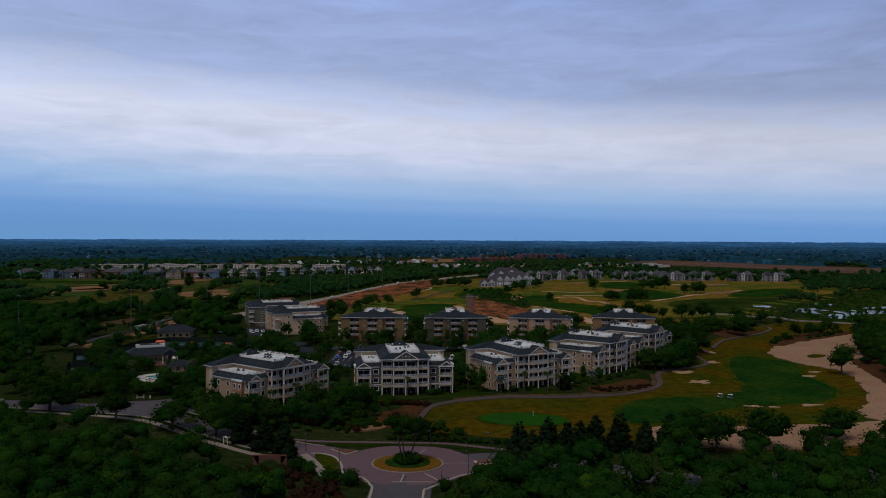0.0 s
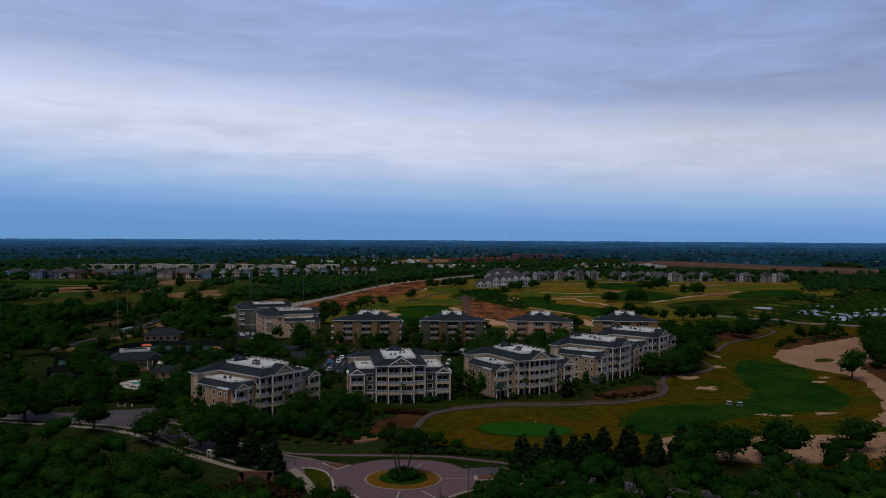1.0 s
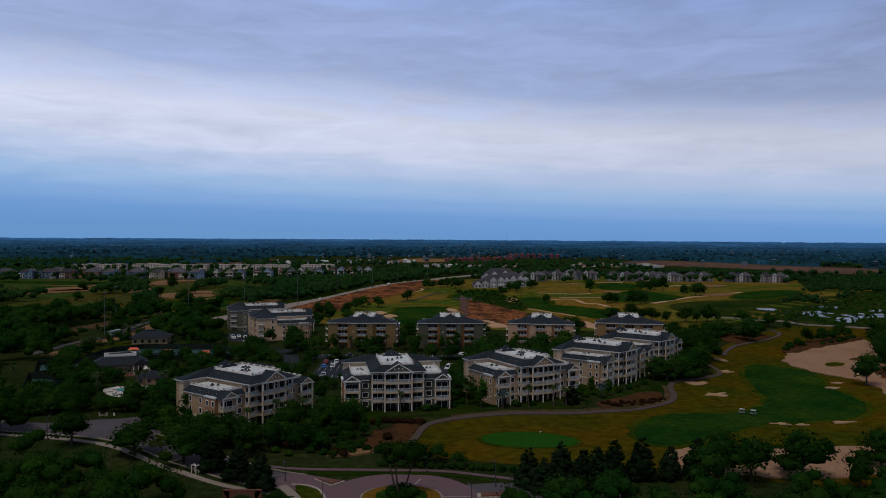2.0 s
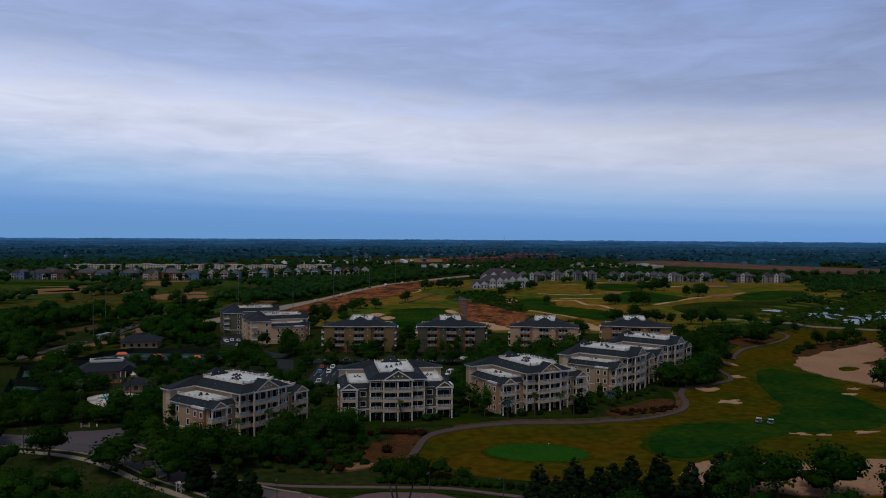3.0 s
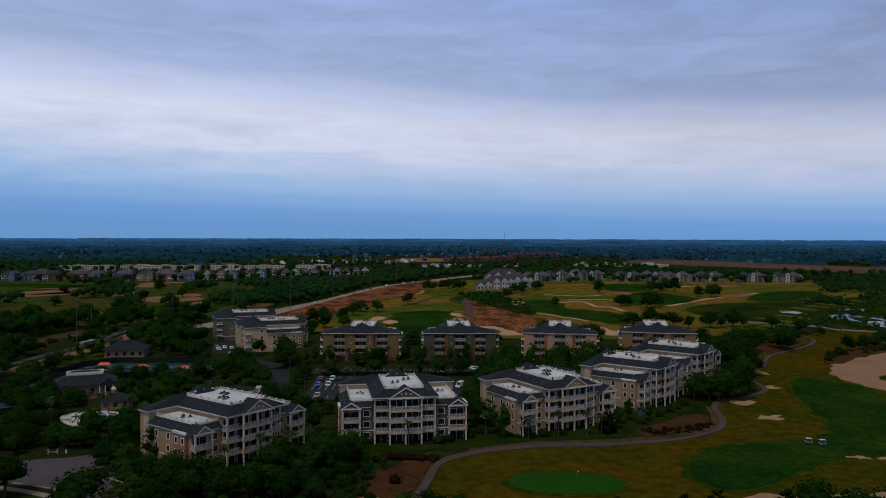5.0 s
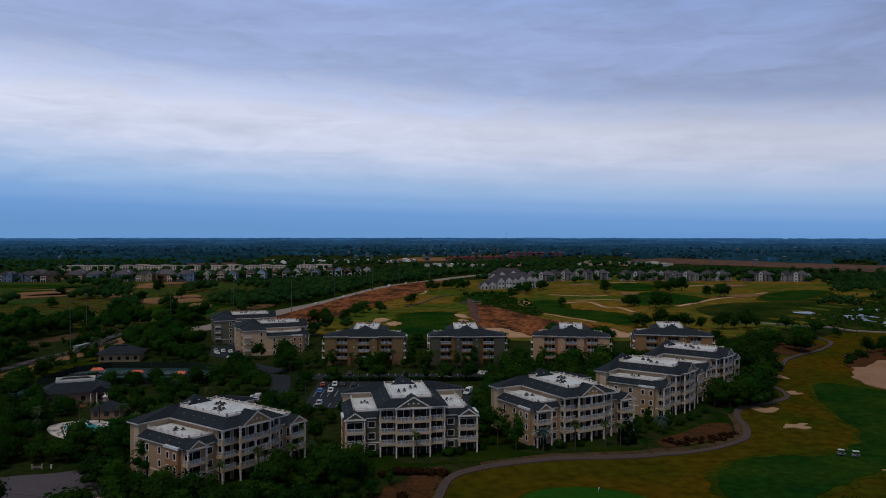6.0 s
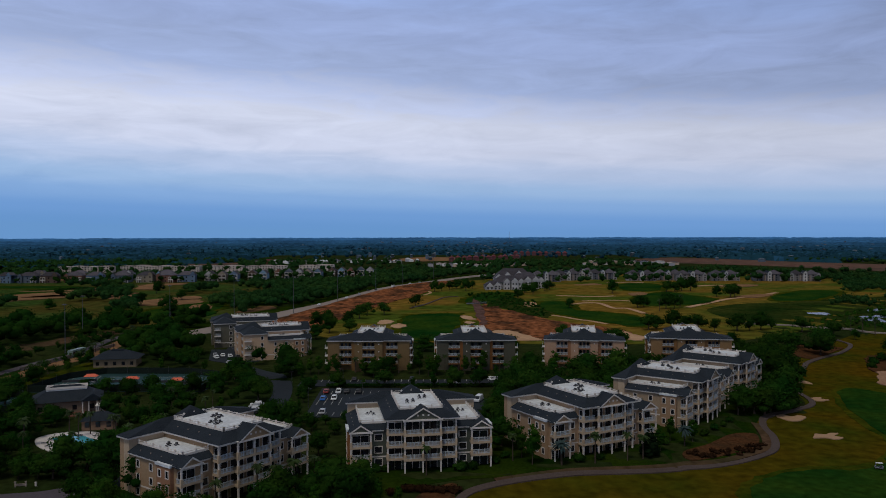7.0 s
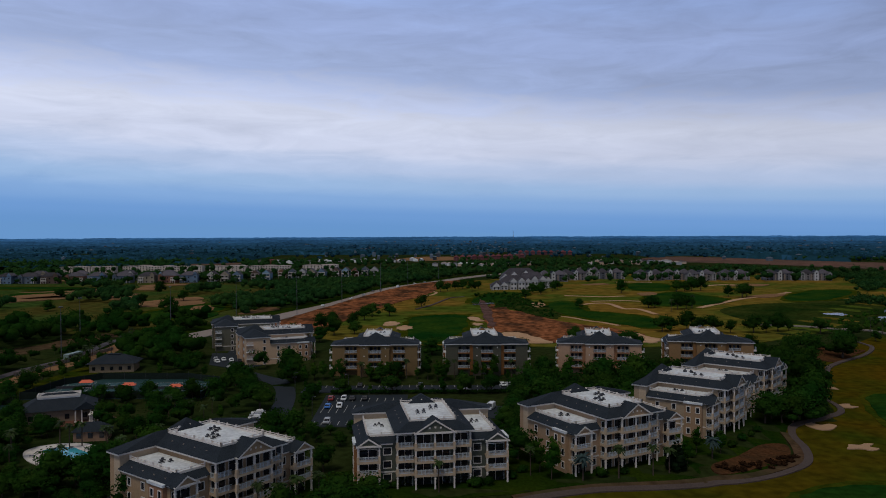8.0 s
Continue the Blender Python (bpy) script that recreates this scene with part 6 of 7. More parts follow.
def off_west_golf(x, y):
    n = noise.noise((x * 0.012, y * 0.008, 3.0))
    if y < 545:
        return n > -0.35
    return n > 0.06 if (x > -0.45 * y - 120 and y < 1010) else n > -0.1


west = spots_in([(-115, 420), (-165, 330), (-165, 300), (-215, 235), (-330, 235), (-720, 420), (-760, 1050), (-130, 1050), (-100, 760), (-135, 600), (-150, 480)], 10.5, 5.4, 9.5, 3.0, off_west_golf)
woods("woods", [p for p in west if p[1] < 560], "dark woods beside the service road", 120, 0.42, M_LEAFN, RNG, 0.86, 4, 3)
woods("woods", [p for p in west if p[1] >= 560], "dark woods among the western golf holes", 76, 0.46, M_MIDLEAF, RNG, 0.82, 4, 2)
woods("woods", spots_in([(-115, 640), (-95, 720), (-70, 850), (-35, 950), (20, 1080), (90, 1190), (-200, 1190), (-330, 1020), (-150, 800)], 10.0, 4.6, 7.5, 8.0), "dark belt of woods behind the highway", 26, 0.8, M_MIDLEAF, RNG, 0.92, hearts=1)
woods("woods", spots_in([(225, 545), (262, 520), (300, 600), (380, 700), (470, 800), (540, 760), (430, 560), (420, 430), (720, 600), (860, 1150), (520, 1150), (470, 1000), (430, 860), (340, 700)], 8.5, 3.8, 6.0, 1.0, lambda x, y: noise.noise((x * 0.015, y * 0.01, 8)) > -0.25 + max(0, (680 - y) / 500) and (y > 655 or x > 430)),
      "dark scrub and trees beyond the marsh", 28, 0.85, M_MIDLEAF, RNG, 0.8, hearts=1)
woods("marsh_shrubs", spots_in([(215, 530), (262, 516), (330, 484), (430, 430), (560, 520), (600, 700), (480, 780), (400, 720), (330, 640), (260, 570)], 9.0, 2.0, 2.2, 1.0, lambda x, y: noise.noise((x * 0.02, y * 0.02, 5)) > -0.3),
      "low green shrubs scattered over the marsh", 30, 0.5, M_LEAF2, RNG, 0.7, 2)
woods("woods", spots_in([(264, 440), (320, 466), (420, 400), (360, 330), (240, 210), (200, 226), (200, 250), (203, 276), (204, 306), (215, 340), (228, 366), (239, 392), (252, 418)], 7.0, 4.4, 8.5, 1.0), "trees along the far edge of the sand", 110, 0.6, M_LEAF, RNG)
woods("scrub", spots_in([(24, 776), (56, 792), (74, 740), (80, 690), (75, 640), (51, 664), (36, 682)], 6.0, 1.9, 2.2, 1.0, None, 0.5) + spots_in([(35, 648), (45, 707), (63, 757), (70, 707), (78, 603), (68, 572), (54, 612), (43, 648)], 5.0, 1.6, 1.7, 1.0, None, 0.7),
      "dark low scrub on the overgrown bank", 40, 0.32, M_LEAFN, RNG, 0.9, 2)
# tree clumps among the far homes
woods("woods", spots_in([(30, 1000), (90, 960), (330, 1130), (480, 1080), (780, 1180), (860, 1620), (200, 1620), (60, 1500)], 16.0, 5.0, 8.5, 6.0, lambda x, y: noise.noise((x * 0.012, y * 0.012, 2)) > -0.2 and not (y > 1150 and x < 420 and RNG.random() < 0.45)), "dark trees among the far homes", 18, 0.95, M_MIDLEAF, RNG, 0.92, 2, 1)
woods("woods", spots_in([(-760, 1050), (-330, 1030), (-200, 1190), (90, 1200), (60, 1640), (-900, 1640)], 17.0, 5.0, 8.5, 6.0, lambda x, y: noise.noise((x * 0.012, y * 0.012, 4)) > -0.15 and not (y > 1180 and x > -420 and RNG.random() < 0.4)), "dark trees among the far homes", 18, 0.95, M_MIDLEAF, RNG, 0.92, 2, 1)


# far fields, with their clearings stretched towards the camera
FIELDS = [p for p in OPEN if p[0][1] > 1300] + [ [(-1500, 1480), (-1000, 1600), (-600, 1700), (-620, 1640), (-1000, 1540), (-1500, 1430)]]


def canopy(name, r0, r1, mats, label, fade):
    """The closed roof of a far forest: one crown to each corner of a jittered sheet, sunk to the ground in clearings."""
    rs = [r0]
    while rs[-1] < r1:
        rs.append(rs[-1] * 1.0058)
    angles = np.arange(-0.62, 0.62, 0.0042)
    v = []
    for r in rs:
        for a in angles:
            t, q = a + RNG.uniform(-0.4, 0.4) * 0.0042, r * (1 + RNG.uniform(-0.4, 0.4) * 0.0058)
            x, y = q * math.sin(t), q * math.cos(t)
            n = noise.noise((x * 0.005, y * 0.003, 6.0))
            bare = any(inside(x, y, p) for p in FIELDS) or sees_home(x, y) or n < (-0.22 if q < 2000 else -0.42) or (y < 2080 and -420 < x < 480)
            v.append((x, y, height(x, y) + (-3.0 if bare else RNG.uniform(3.0, 10.0) + 3.0 * n)))
    w = len(angles)
    f = [(j * w + i, j * w + i + 1, (j + 1) * w + i + 1, (j + 1) * w + i) for j in range(len(rs) - 1) for i in range(w - 1)]
    me = quad_mesh(name, np.array(v), np.array(f), mats[0])
    for m in mats[1:]:
        me.materials.append(m)
    # farther rings take the bluer colours, so the haze is painted by distance
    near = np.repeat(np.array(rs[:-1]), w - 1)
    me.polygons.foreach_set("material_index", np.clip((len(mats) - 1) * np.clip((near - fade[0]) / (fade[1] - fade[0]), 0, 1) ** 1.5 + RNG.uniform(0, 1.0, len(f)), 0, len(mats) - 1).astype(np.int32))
    me.update()
    return tagged(new(name, me), label, "woods", "", "stuff")


canopy("far_forest", 1400, 4950, M_FOREST, "closed forest stretching to the horizon, haze blue put into its leaf colour", (1700, 4700))


def lone_far_crowns():
    out = []
    while len(out) < 1900:
        r, a = 1400 + 1500 * RNG.random() ** 1.6, RNG.uniform(-0.58, 0.58)
        x, y = r * math.sin(a), r * math.cos(a)
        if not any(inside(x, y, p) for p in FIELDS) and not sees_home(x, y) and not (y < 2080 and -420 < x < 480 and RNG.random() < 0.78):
            out.append((x, y, RNG.uniform(4, 7), RNG.uniform(8, 13)))
    return out


LONE = lone_far_crowns()
# crown colours follow the painted haze, ring by ring
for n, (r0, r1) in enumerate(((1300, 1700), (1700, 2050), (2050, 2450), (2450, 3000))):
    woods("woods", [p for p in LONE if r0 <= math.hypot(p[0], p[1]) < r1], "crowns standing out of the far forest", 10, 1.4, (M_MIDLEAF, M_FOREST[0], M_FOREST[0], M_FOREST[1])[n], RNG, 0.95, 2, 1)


# ---------------------------------------------------------------- car parks and cars
def stripes(name, rows, label):
    """Painted bay lines; rows: x0, x1, y0, y1, number of bays."""
    k = Kit()
    for x0, x1, y0, y1, n in rows:
        for i in range(n + 1):
            x = x0 + (x1 - x0) * i / n
            k.box(x - 0.09, x + 0.09, y0, y1, 0.2, 0.235)
    return tagged(k.make(name, [M_LINE]), label, "road markings", "", "stuff")


patch("car_park", [(-46, 290), (-27, 290), (-18, 320), (-18, 335), (-47, 335)], 0.2, M_ASPHALT, "dark asphalt car park with white bays", "car park", 6, False)
patch("car_park", [(-57, 339), (47, 340), (47, 353.4), (-57, 353.2)], 0.2, M_ASPHALT, "dark asphalt car park behind a hedge", "car park", 6, False)
patch("car_park", [(-25, 320), (16, 296), (22, 310), (-8, 330)], 0.2, M_ASPHALT, "dark asphalt lane of the car park", "car park", 6, False)
patch("car_park", [(-116, 432), (-99, 432), (-84, 398), (-90, 386), (-108, 400)], 0.2, M_ASPHALT, "dark asphalt car park by the peach building", "car park", 6, False)
stripes("bay_lines", [(-45, -20, 324, 329.5, 9), (-45, -30, 307.5, 318.5, 6), (-45, -30, 292, 297, 6), (-52, 44, 347.6, 352.6, 34), (-20, 10, 340.5, 343, 10)], "white painted parking bay lines")
ribbon("kerb", [(-54, 353.3), (44, 353.5)], 0.9, 0.3, M_CONC, "pale kerb behind the parking bays", "kerb", 1, False)
ribbon("kerb", [(-60, 300), (-60, 288), (-62, 270)], 0.5, 0.3, M_CONC, "pale kerb beside the lane", "kerb")


def build_car(color, word, van=False):
    car = thing("van" if van else "car", Matrix(), f"parked {word} {'van' if van else 'car'} on asphalt", "van" if van else "car", "parked cars")
    L, W, H = (5.2, 2.0, 2.1) if van else (4.5, 1.8, 1.45)
    hood, k = (0.75 if not van else 0.95), Kit()
    prof = [(-L / 2, 0.35), (L / 2, 0.35), (L / 2, hood * 0.92), (L / 2 - 1.1, hood), (L / 2 - 1.75, H * 0.97), (-L / 2 + (0.9 if not van else 0.2), H), (-L / 2 + 0.15, hood * 1.05), (-L / 2, hood * 0.9)]
    for s in (-1, 1):
        k.face([(s * W / 2 * (0.86 if z > hood * 1.1 else 1), y, z) for y, z in prof][::s])
    for (ya, za), (yb, zb) in zip(prof, prof[1:] + prof[:1]):
        wa, wb = W / 2 * (0.86 if za > hood * 1.1 else 1), W / 2 * (0.86 if zb > hood * 1.1 else 1)
        k.face([(-wa, ya, za), (wa, ya, za), (wb, yb, zb), (-wb, yb, zb)])
    body = k.make("body", [M_PAINT], car)
    body.color = (*color, 1)
    g = Kit()
    y0, y1 = L / 2 - 1.12, L / 2 - 1.72
    g.face([(-W * 0.42, y0, hood + 0.06), (W * 0.42, y0, hood + 0.06), (W * 0.38, y1, H * 0.94), (-W * 0.38, y1, H * 0.94)])
    g.make("windscreen", [M_GLASS], car).location.y = 0.04
    for s in (-1, 1):
        g = Kit().face([(s * W * 0.445, L / 2 - 1.5, hood * 1.14), (s * W * 0.445, -L / 2 + 0.7, hood * 1.14), (s * W * 0.437, -L / 2 + 1.0, H * 0.93), (s * W * 0.437, L / 2 - 1.85, H * 0.93)])
        g.make("side_window", [M_GLASS], car)
    g = Kit().face([(-W * 0.4, -L / 2 + 0.28, hood * 1.2), (W * 0.4, -L / 2 + 0.28, hood * 1.2), (W * 0.37, -L / 2 + (0.8 if not van else 0.22), H * 0.93), (-W * 0.37, -L / 2 + (0.8 if not van else 0.22), H * 0.93)])
    g.make("rear_window", [M_GLASS], car).location.y = -0.05
    for sx in (-1, 1):
        for y in (L / 2 - 0.85, -L / 2 + 0.85):
            Kit().wheel(sx * (W / 2 - 0.1), y, 0.33, 0.33, 0.22).make("wheel", [M_TYRE], car)
    return car


CAR_COLORS = {"white": (0.62, 0.62, 0.62), "silver": (0.30, 0.31, 0.33), "black": (0.012, 0.012, 0.014), "red": (0.22, 0.02, 0.02), "blue": (0.02, 0.13, 0.42), "grey": (0.10, 0.10, 0.11)}
CARS = {w: build_car(c, w) for w, c in CAR_COLORS.items()}
CARS["white van"] = build_car((0.6, 0.6, 0.62), "white", True)
parked = set()


def park(word, x, y, turn, lift=0.22):
    m = pose(x, y, height(x, y) + lift, 0, 0, turn)
    if word in parked:
        return copy_thing(CARS[word], m)
    parked.add(word)
    CARS[word].matrix_basis = m
    return CARS[word]


for word, x, y, turn in (("red", -44.2, 326.8, 0), ("white", -39.8, 326.8, 180), ("black", -32.6, 326.8, 0), ("white", -39.9, 315.5, 180), ("blue", -43.6, 315, 0), ("silver", -41.0, 294.8, 180), ("black", -36.8, 326.8, 0), ("white van", 9.8, 312, 158),
                         ("white", 16.6, 350, 20), ("silver", 18.9, 350, 15), ("white", 21.4, 350.2, 10), ("white", 2, 341.5, 95), ("black", -36.5, 350, 0), ("grey", 27.5, 350, 5), ("silver", -108.5, 412, 20), ("white", -104.5, 410.5, 20), ("white", -100.5, 408.5, 20), ("black", -96.5, 407, 20),
                         ("white", -64.5, 306.5, 100), ("silver", -64.2, 303, 98), ("white", -63.8, 299.5, 98), ("black", -63.6, 295.5, 98), ("blue", -28, 310.5, 90), ("white", -96, 390, 30), ("silver", -89.5, 380, 30), ("white", -106, 405, 30), ("grey", -63.5, 361, 20), ("silver", -124, 405, 80), ("white", -152, 432, 60), ("white", 60, 346, 60), ("black", -14, 350, 0)):
    park(word, x, y, turn)
for word, x, y, turn in (("white", -83.5, 735, -12), ("silver", -76, 772, -12), ("black", -71.5, 818, -14), ("black", -65, 834, -14), ("white", -33, 925, -30), ("silver", -22, 945, -28), ("white van", -50, 880, -20), ("white", -98, 668, -14)):
    park(word, x, y, turn, 0.36)


def build_bus():
    b = thing("bus", pose(-174.5, 415, 0.12, 0, 0, -8), "pale green bus with dark windows on the service road", "bus")
    Kit().box(-1.25, 1.25, -5.5, 5.5, 0.5, 3.1).box(-1.15, 1.15, -5.3, 5.3, 3.1, 3.25).make("body", [M_PAINT], b).color = (0.15, 0.20, 0.18, 1)
    for s in (-1, 1):
        for i in range(6):
            Kit().box(*sorted((s * 1.25, s * 1.27)), -4.9 + i * 1.65, -3.5 + i * 1.65, 1.6, 2.6).make("side_window", [M_GLASS], b)
        for y in (-3.6, 3.6):
            Kit().wheel(s * 1.12, y, 0.5, 0.5, 0.3).make("wheel", [M_TYRE], b)


build_bus()


def build_golf_cart(x, y, turn):
    c = thing("golf_cart", pose(x, y, height(x, y) + 0.34, 0, 0, turn) @ Matrix.Scale(0.82, 4), "white golf cart with a pale roof on the fairway", "golf cart", "golf carts")
    k = Kit().box(-0.6, 0.6, -1.2, 1.2, 0.3, 0.55).box(-0.58, 0.58, 0.7, 1.2, 0.55, 0.95).box(-0.58, 0.58, -1.2, -0.75, 0.55, 0.9)
    k.make("body", [M_GREY], c)
    Kit().box(-0.55, 0.55, -0.7, 0.05, 0.55, 0.8).box(-0.55, 0.55, -0.75, -0.6, 0.8, 1.25).make("seat", [M_DARK], c)
    Kit().box(-0.68, 0.68, -1.05, 0.95, 1.82, 1.92).make("roof", [M_DECK], c)
    for sx in (-0.58, 0.58):
        for sy in (-0.95, 0.85):
            Kit().box(sx - 0.03, sx + 0.03, sy - 0.03, sy + 0.03, 0.9, 1.83).make("post", [M_DARK], c)
            Kit().wheel(sx, sy, 0.24, 0.24, 0.18, 10).make("wheel", [M_TYRE], c)


build_golf_cart(108.1, 244.1, 70)
build_golf_cart(111.3, 242.6, 80)
fl = thing("golf_flag", pose(35.5, 214.5, height(35.5, 214.5) + 0.36) @ Matrix.Scale(0.62, 4), "thin golf flagstick with a small white flag", "golf flag")
Kit().tube(0, 0, 0, 2.2, 0.03, 0.03, 6).make("pole", [M_TRIM], fl)
Kit().box(0, 0.5, -0.02, 0.02, 1.75, 2.15).make("flag", [M_DECK], fl)


# ---------------------------------------------------------------- lamps and masts
def build_lamp(x, y, h, reach, turn, word="black"):
    t = thing("street_lamp", pose(x, y, height(x, y), 0, 0, turn), f"slim {word} street lamp with one arm", "street lamp", "street lamps")
    Kit().tube(0, 0, -0.2, h, 0.11, 0.07, 8).tube(0, 0, -0.1, 0.7, 0.2, 0.14, 8).make("pole", [M_DARK], t)
    Kit().box(0, reach, -0.05, 0.05, h - 0.15, h - 0.05).make("arm", [M_DARK], t)
    hd = Kit().box(reach - 0.2, reach + 0.45, -0.16, 0.16, h - 0.28, h - 0.12).make("head", [M_DARK], t)
    Kit().box(reach - 0.12, reach + 0.36, -0.11, 0.11, h - 0.31, h - 0.28).make("lens", [M_TRIM], hd)


for x, y, h, turn in ((12.0, 151.6, 6.0, 120), (-20.4, 152.4, 6.0, 0), (5.4, 145.5, 2.8, 90), (-32.1, 170.5, 5.0, 270), (18.5, 168.2, 6.5, 200), (-103, 198, 6.5, 90), (2.0, 178.5, 4.5, 250), (-146, 208, 6.5, 90)):
    build_lamp(x, y, h, 0.9, turn)
for x, y in ((-47, 304), (-30, 314), (-40, 342), (10, 342), (40, 341), (-60, 345), (-95, 395), (-112, 425), (-70, 250), (-58, 275)):
    build_lamp(x, y, 6.5, 0.8, random.uniform(0, 360))


def build_mast(x, y, h):
    t = thing("light_mast", pose(x, y, height(x, y)), "tall grey steel light mast beside the road", "light mast", "light masts")
    Kit().tube(0, 0, -0.3, h, 0.22, 0.10, 8).make("pole", [M_MAST], t)
    hd = Kit().tube(0, 0, h, h + 0.25, 0.8, 0.8, 10).make("ring", [M_MAST], t)
    for i in range(6):
        a = i * math.pi / 3
        Kit().box(0.9 * math.cos(a) - 0.2, 0.9 * math.cos(a) + 0.2, 0.9 * math.sin(a) - 0.2, 0.9 * math.sin(a) + 0.2, h - 0.35, h).make("floodlight", [M_DARK], hd)


for x, y, h in ((-182, 419, 24), (-150, 606, 27), (-178, 553, 24), (-107, 605, 27), (-86.5, 695, 28), (-63, 806, 28), (-40, 892, 28), (-6.5, 1015, 28), (18, 1095, 28), (-222, 370, 24), (-196, 468, 24)):
    build_mast(x, y, h)


# ---------------------------------------------------------------- pool, clubhouse, courts
patch("pool_deck", [(-117, 267), (-113, 272.5), (-104, 273.5), (-97, 267), (-93, 259), (-97, 251), (-105, 252.5), (-113, 259)], 0.18, M_DECKPALE, "pale concrete pool deck", "paving", 4)
patch("swimming_pool", [(-112, 265.5), (-110, 269.5), (-106, 269.5), (-103, 267.2), (-98.5, 263), (-100.5, 258.8), (-106, 261)], 0.24, M_POOL, "turquoise swimming pool water", "pool", 3)
lounger = None
for i in range(11):
    a = i / 11 * 2 * math.pi
    x, y = -104.5 + 7.6 * math.cos(a), 262.5 + 6.0 * math.sin(a)
    m = pose(x, y, height(x, y) + 0.2, 0, 0, math.degrees(a) + 90)
    if lounger is None:
        lounger = thing("sun_lounger", m, "dark sun lounger on the pale pool deck", "sun lounger", "sun loungers by the pool")
        Kit().box(-0.33, 0.33, -0.95, 0.4, 0.3, 0.38).make("seat", [M_DARK], lounger)
        Kit().face([(-0.33, 0.4, 0.38), (0.33, 0.4, 0.38), (0.33, 0.95, 0.8), (-0.33, 0.95, 0.8)]).face([(-0.33, 0.4, 0.32), (-0.33, 0.95, 0.74), (0.33, 0.95, 0.74), (0.33, 0.4, 0.32)]).make("backrest", [M_DARK], lounger)
        for lx in (-0.28, 0.28):
            for ly in (-0.85, 0.35):
                Kit().box(lx - 0.03, lx + 0.03, ly - 0.03, ly + 0.03, 0, 0.3).make("leg", [M_GREY], lounger)
    else:
        copy_thing(lounger, m)


def hip_house(name, x, y, turn, w, d, h, rise, color, label, category, group="", roof=None, windows=0, storeys=1, over=0.6, gable_front=False, porch=False):
    """A simple house: walls, hipped roof, windows in rows on its front and sides."""
    t = thing(name, pose(x, y, height(x, y), 0, 0, turn), label, category, group)
    Kit().box(-w / 2, w / 2, 0, d, -0.5, h).make("wall", [M_WALL], t).color = (*color, 1)
    k = Kit()
    if gable_front:
        for s in (-1, 1):
            k.face([(s * (w / 2 + over), -over, h - 0.2), (s * (w / 2 + over), d + over, h - 0.2), (0, d + over, h + rise), (0, -over, h + rise)][::s])
        k.face([(-w / 2 - over, -over, h - 0.2), (w / 2 + over, -over, h - 0.2), (0, -over, h + rise)])
        k.face([(-w / 2 - over, d + over, h - 0.2), (0, d + over, h + rise), (w / 2 + over, d + over, h - 0.2)])
    else:
        i = min(w, d) / 2
        k.hull_roof(-w / 2 - over, w / 2 + over, -over, d + over, h - 0.05, -w / 2 + i * 0.95, w / 2 - i * 0.95, d / 2 if d <= w else i, d / 2 if d <= w else d - i, h + rise)
    k.make("roof", [roof or M_HOUSEROOF], t)
    for f in range(storeys):
        for n in range(windows):
            cx = -w / 2 + w * (n + 0.5) / windows
            z = h / storeys * f + 0.9
            Kit().box(cx - 0.65, cx + 0.65, -0.08, 0.02, z, z + 1.5).make("window", [M_GLASS], t)
    if porch:
        p = Kit().box(-w / 2, w / 2, -2.2, -0.02, h / storeys - 0.25, h / storeys).make("porch", [M_TRIM], t)
        for cx in (-w / 2 + 0.2, 0, w / 2 - 0.2):
            Kit().box(cx - 0.15, cx + 0.15, -2.2, -1.9, -0.4, h * 0.92).make("post", [M_TRIM], p)
    return t


club = hip_house("clubhouse", -123.8, 298, 22, 20, 13, 3.8, 4.2, (0.19, 0.14, 0.10), "single-storey clubhouse with slate roof and white portico", "clubhouse", "", M_SLATE, 4, 1, 0.9)
Kit().box(-6, 6, 4.0, 9.0, 6.6, 7.0).make("roof_deck", [M_DECK], club, "white roof well with low rails")
for s in (-6, 6):
    Kit().box(s - 0.12, s + 0.12, 4.0, 9.0, 7.0, 7.7).make("roof_rail", [M_TRIM], club)
for s in (4.0, 9.0):
    Kit().box(-6, 6, s - 0.12, s + 0.12, 7.0, 7.7).make("roof_rail", [M_TRIM], club)
por = Kit()
for s in (-1, 1):
    por.face([(8 + s * 3.6, -3.8, 4.0), (8 + s * 3.6, 4, 4.0), (8, 4, 6.4), (8, -3.8, 6.4)][::s])
por.face([(4.4, -3.8, 4.0), (11.6, -3.8, 4.0), (8, -3.8, 6.4)])
por.make("portico_roof", [M_SLATE], club)
for cx in (5, 6.8, 9.2, 11):
    Kit().tube(cx, -3.4, -0.3, 4.0, 0.2, 0.17, 10).box(cx - 0.3, cx + 0.3, -3.7, -3.1, -0.3, 0.6).make("column", [M_TRIM], club, "white portico column")
patch("terrace", [(-126, 292), (-112, 295), (-108, 303), (-116, 307), (-124, 298)], 0.15, M_BRICKRED, "red brick terrace by the clubhouse", "terrace", 4)
kiosk = thing("lantern_cupola", pose(-113.2, 297.5, 0.1), "small white lantern pavilion on the terrace", "garden pavilion")
Kit().tube(0, 0, 0, 0.5, 1.0, 1.0, 8).make("base", [M_TRIM], kiosk)
for i in range(6):
    Kit().tube(0.75 * math.cos(i * 1.047), 0.75 * math.sin(i * 1.047), 0.5, 2.4, 0.12, 0.12, 6).make("post", [M_TRIM], kiosk)
Kit().tube(0, 0, 2.4, 3.4, 1.15, 0.1, 8).make("roof", [M_TRIM], kiosk)
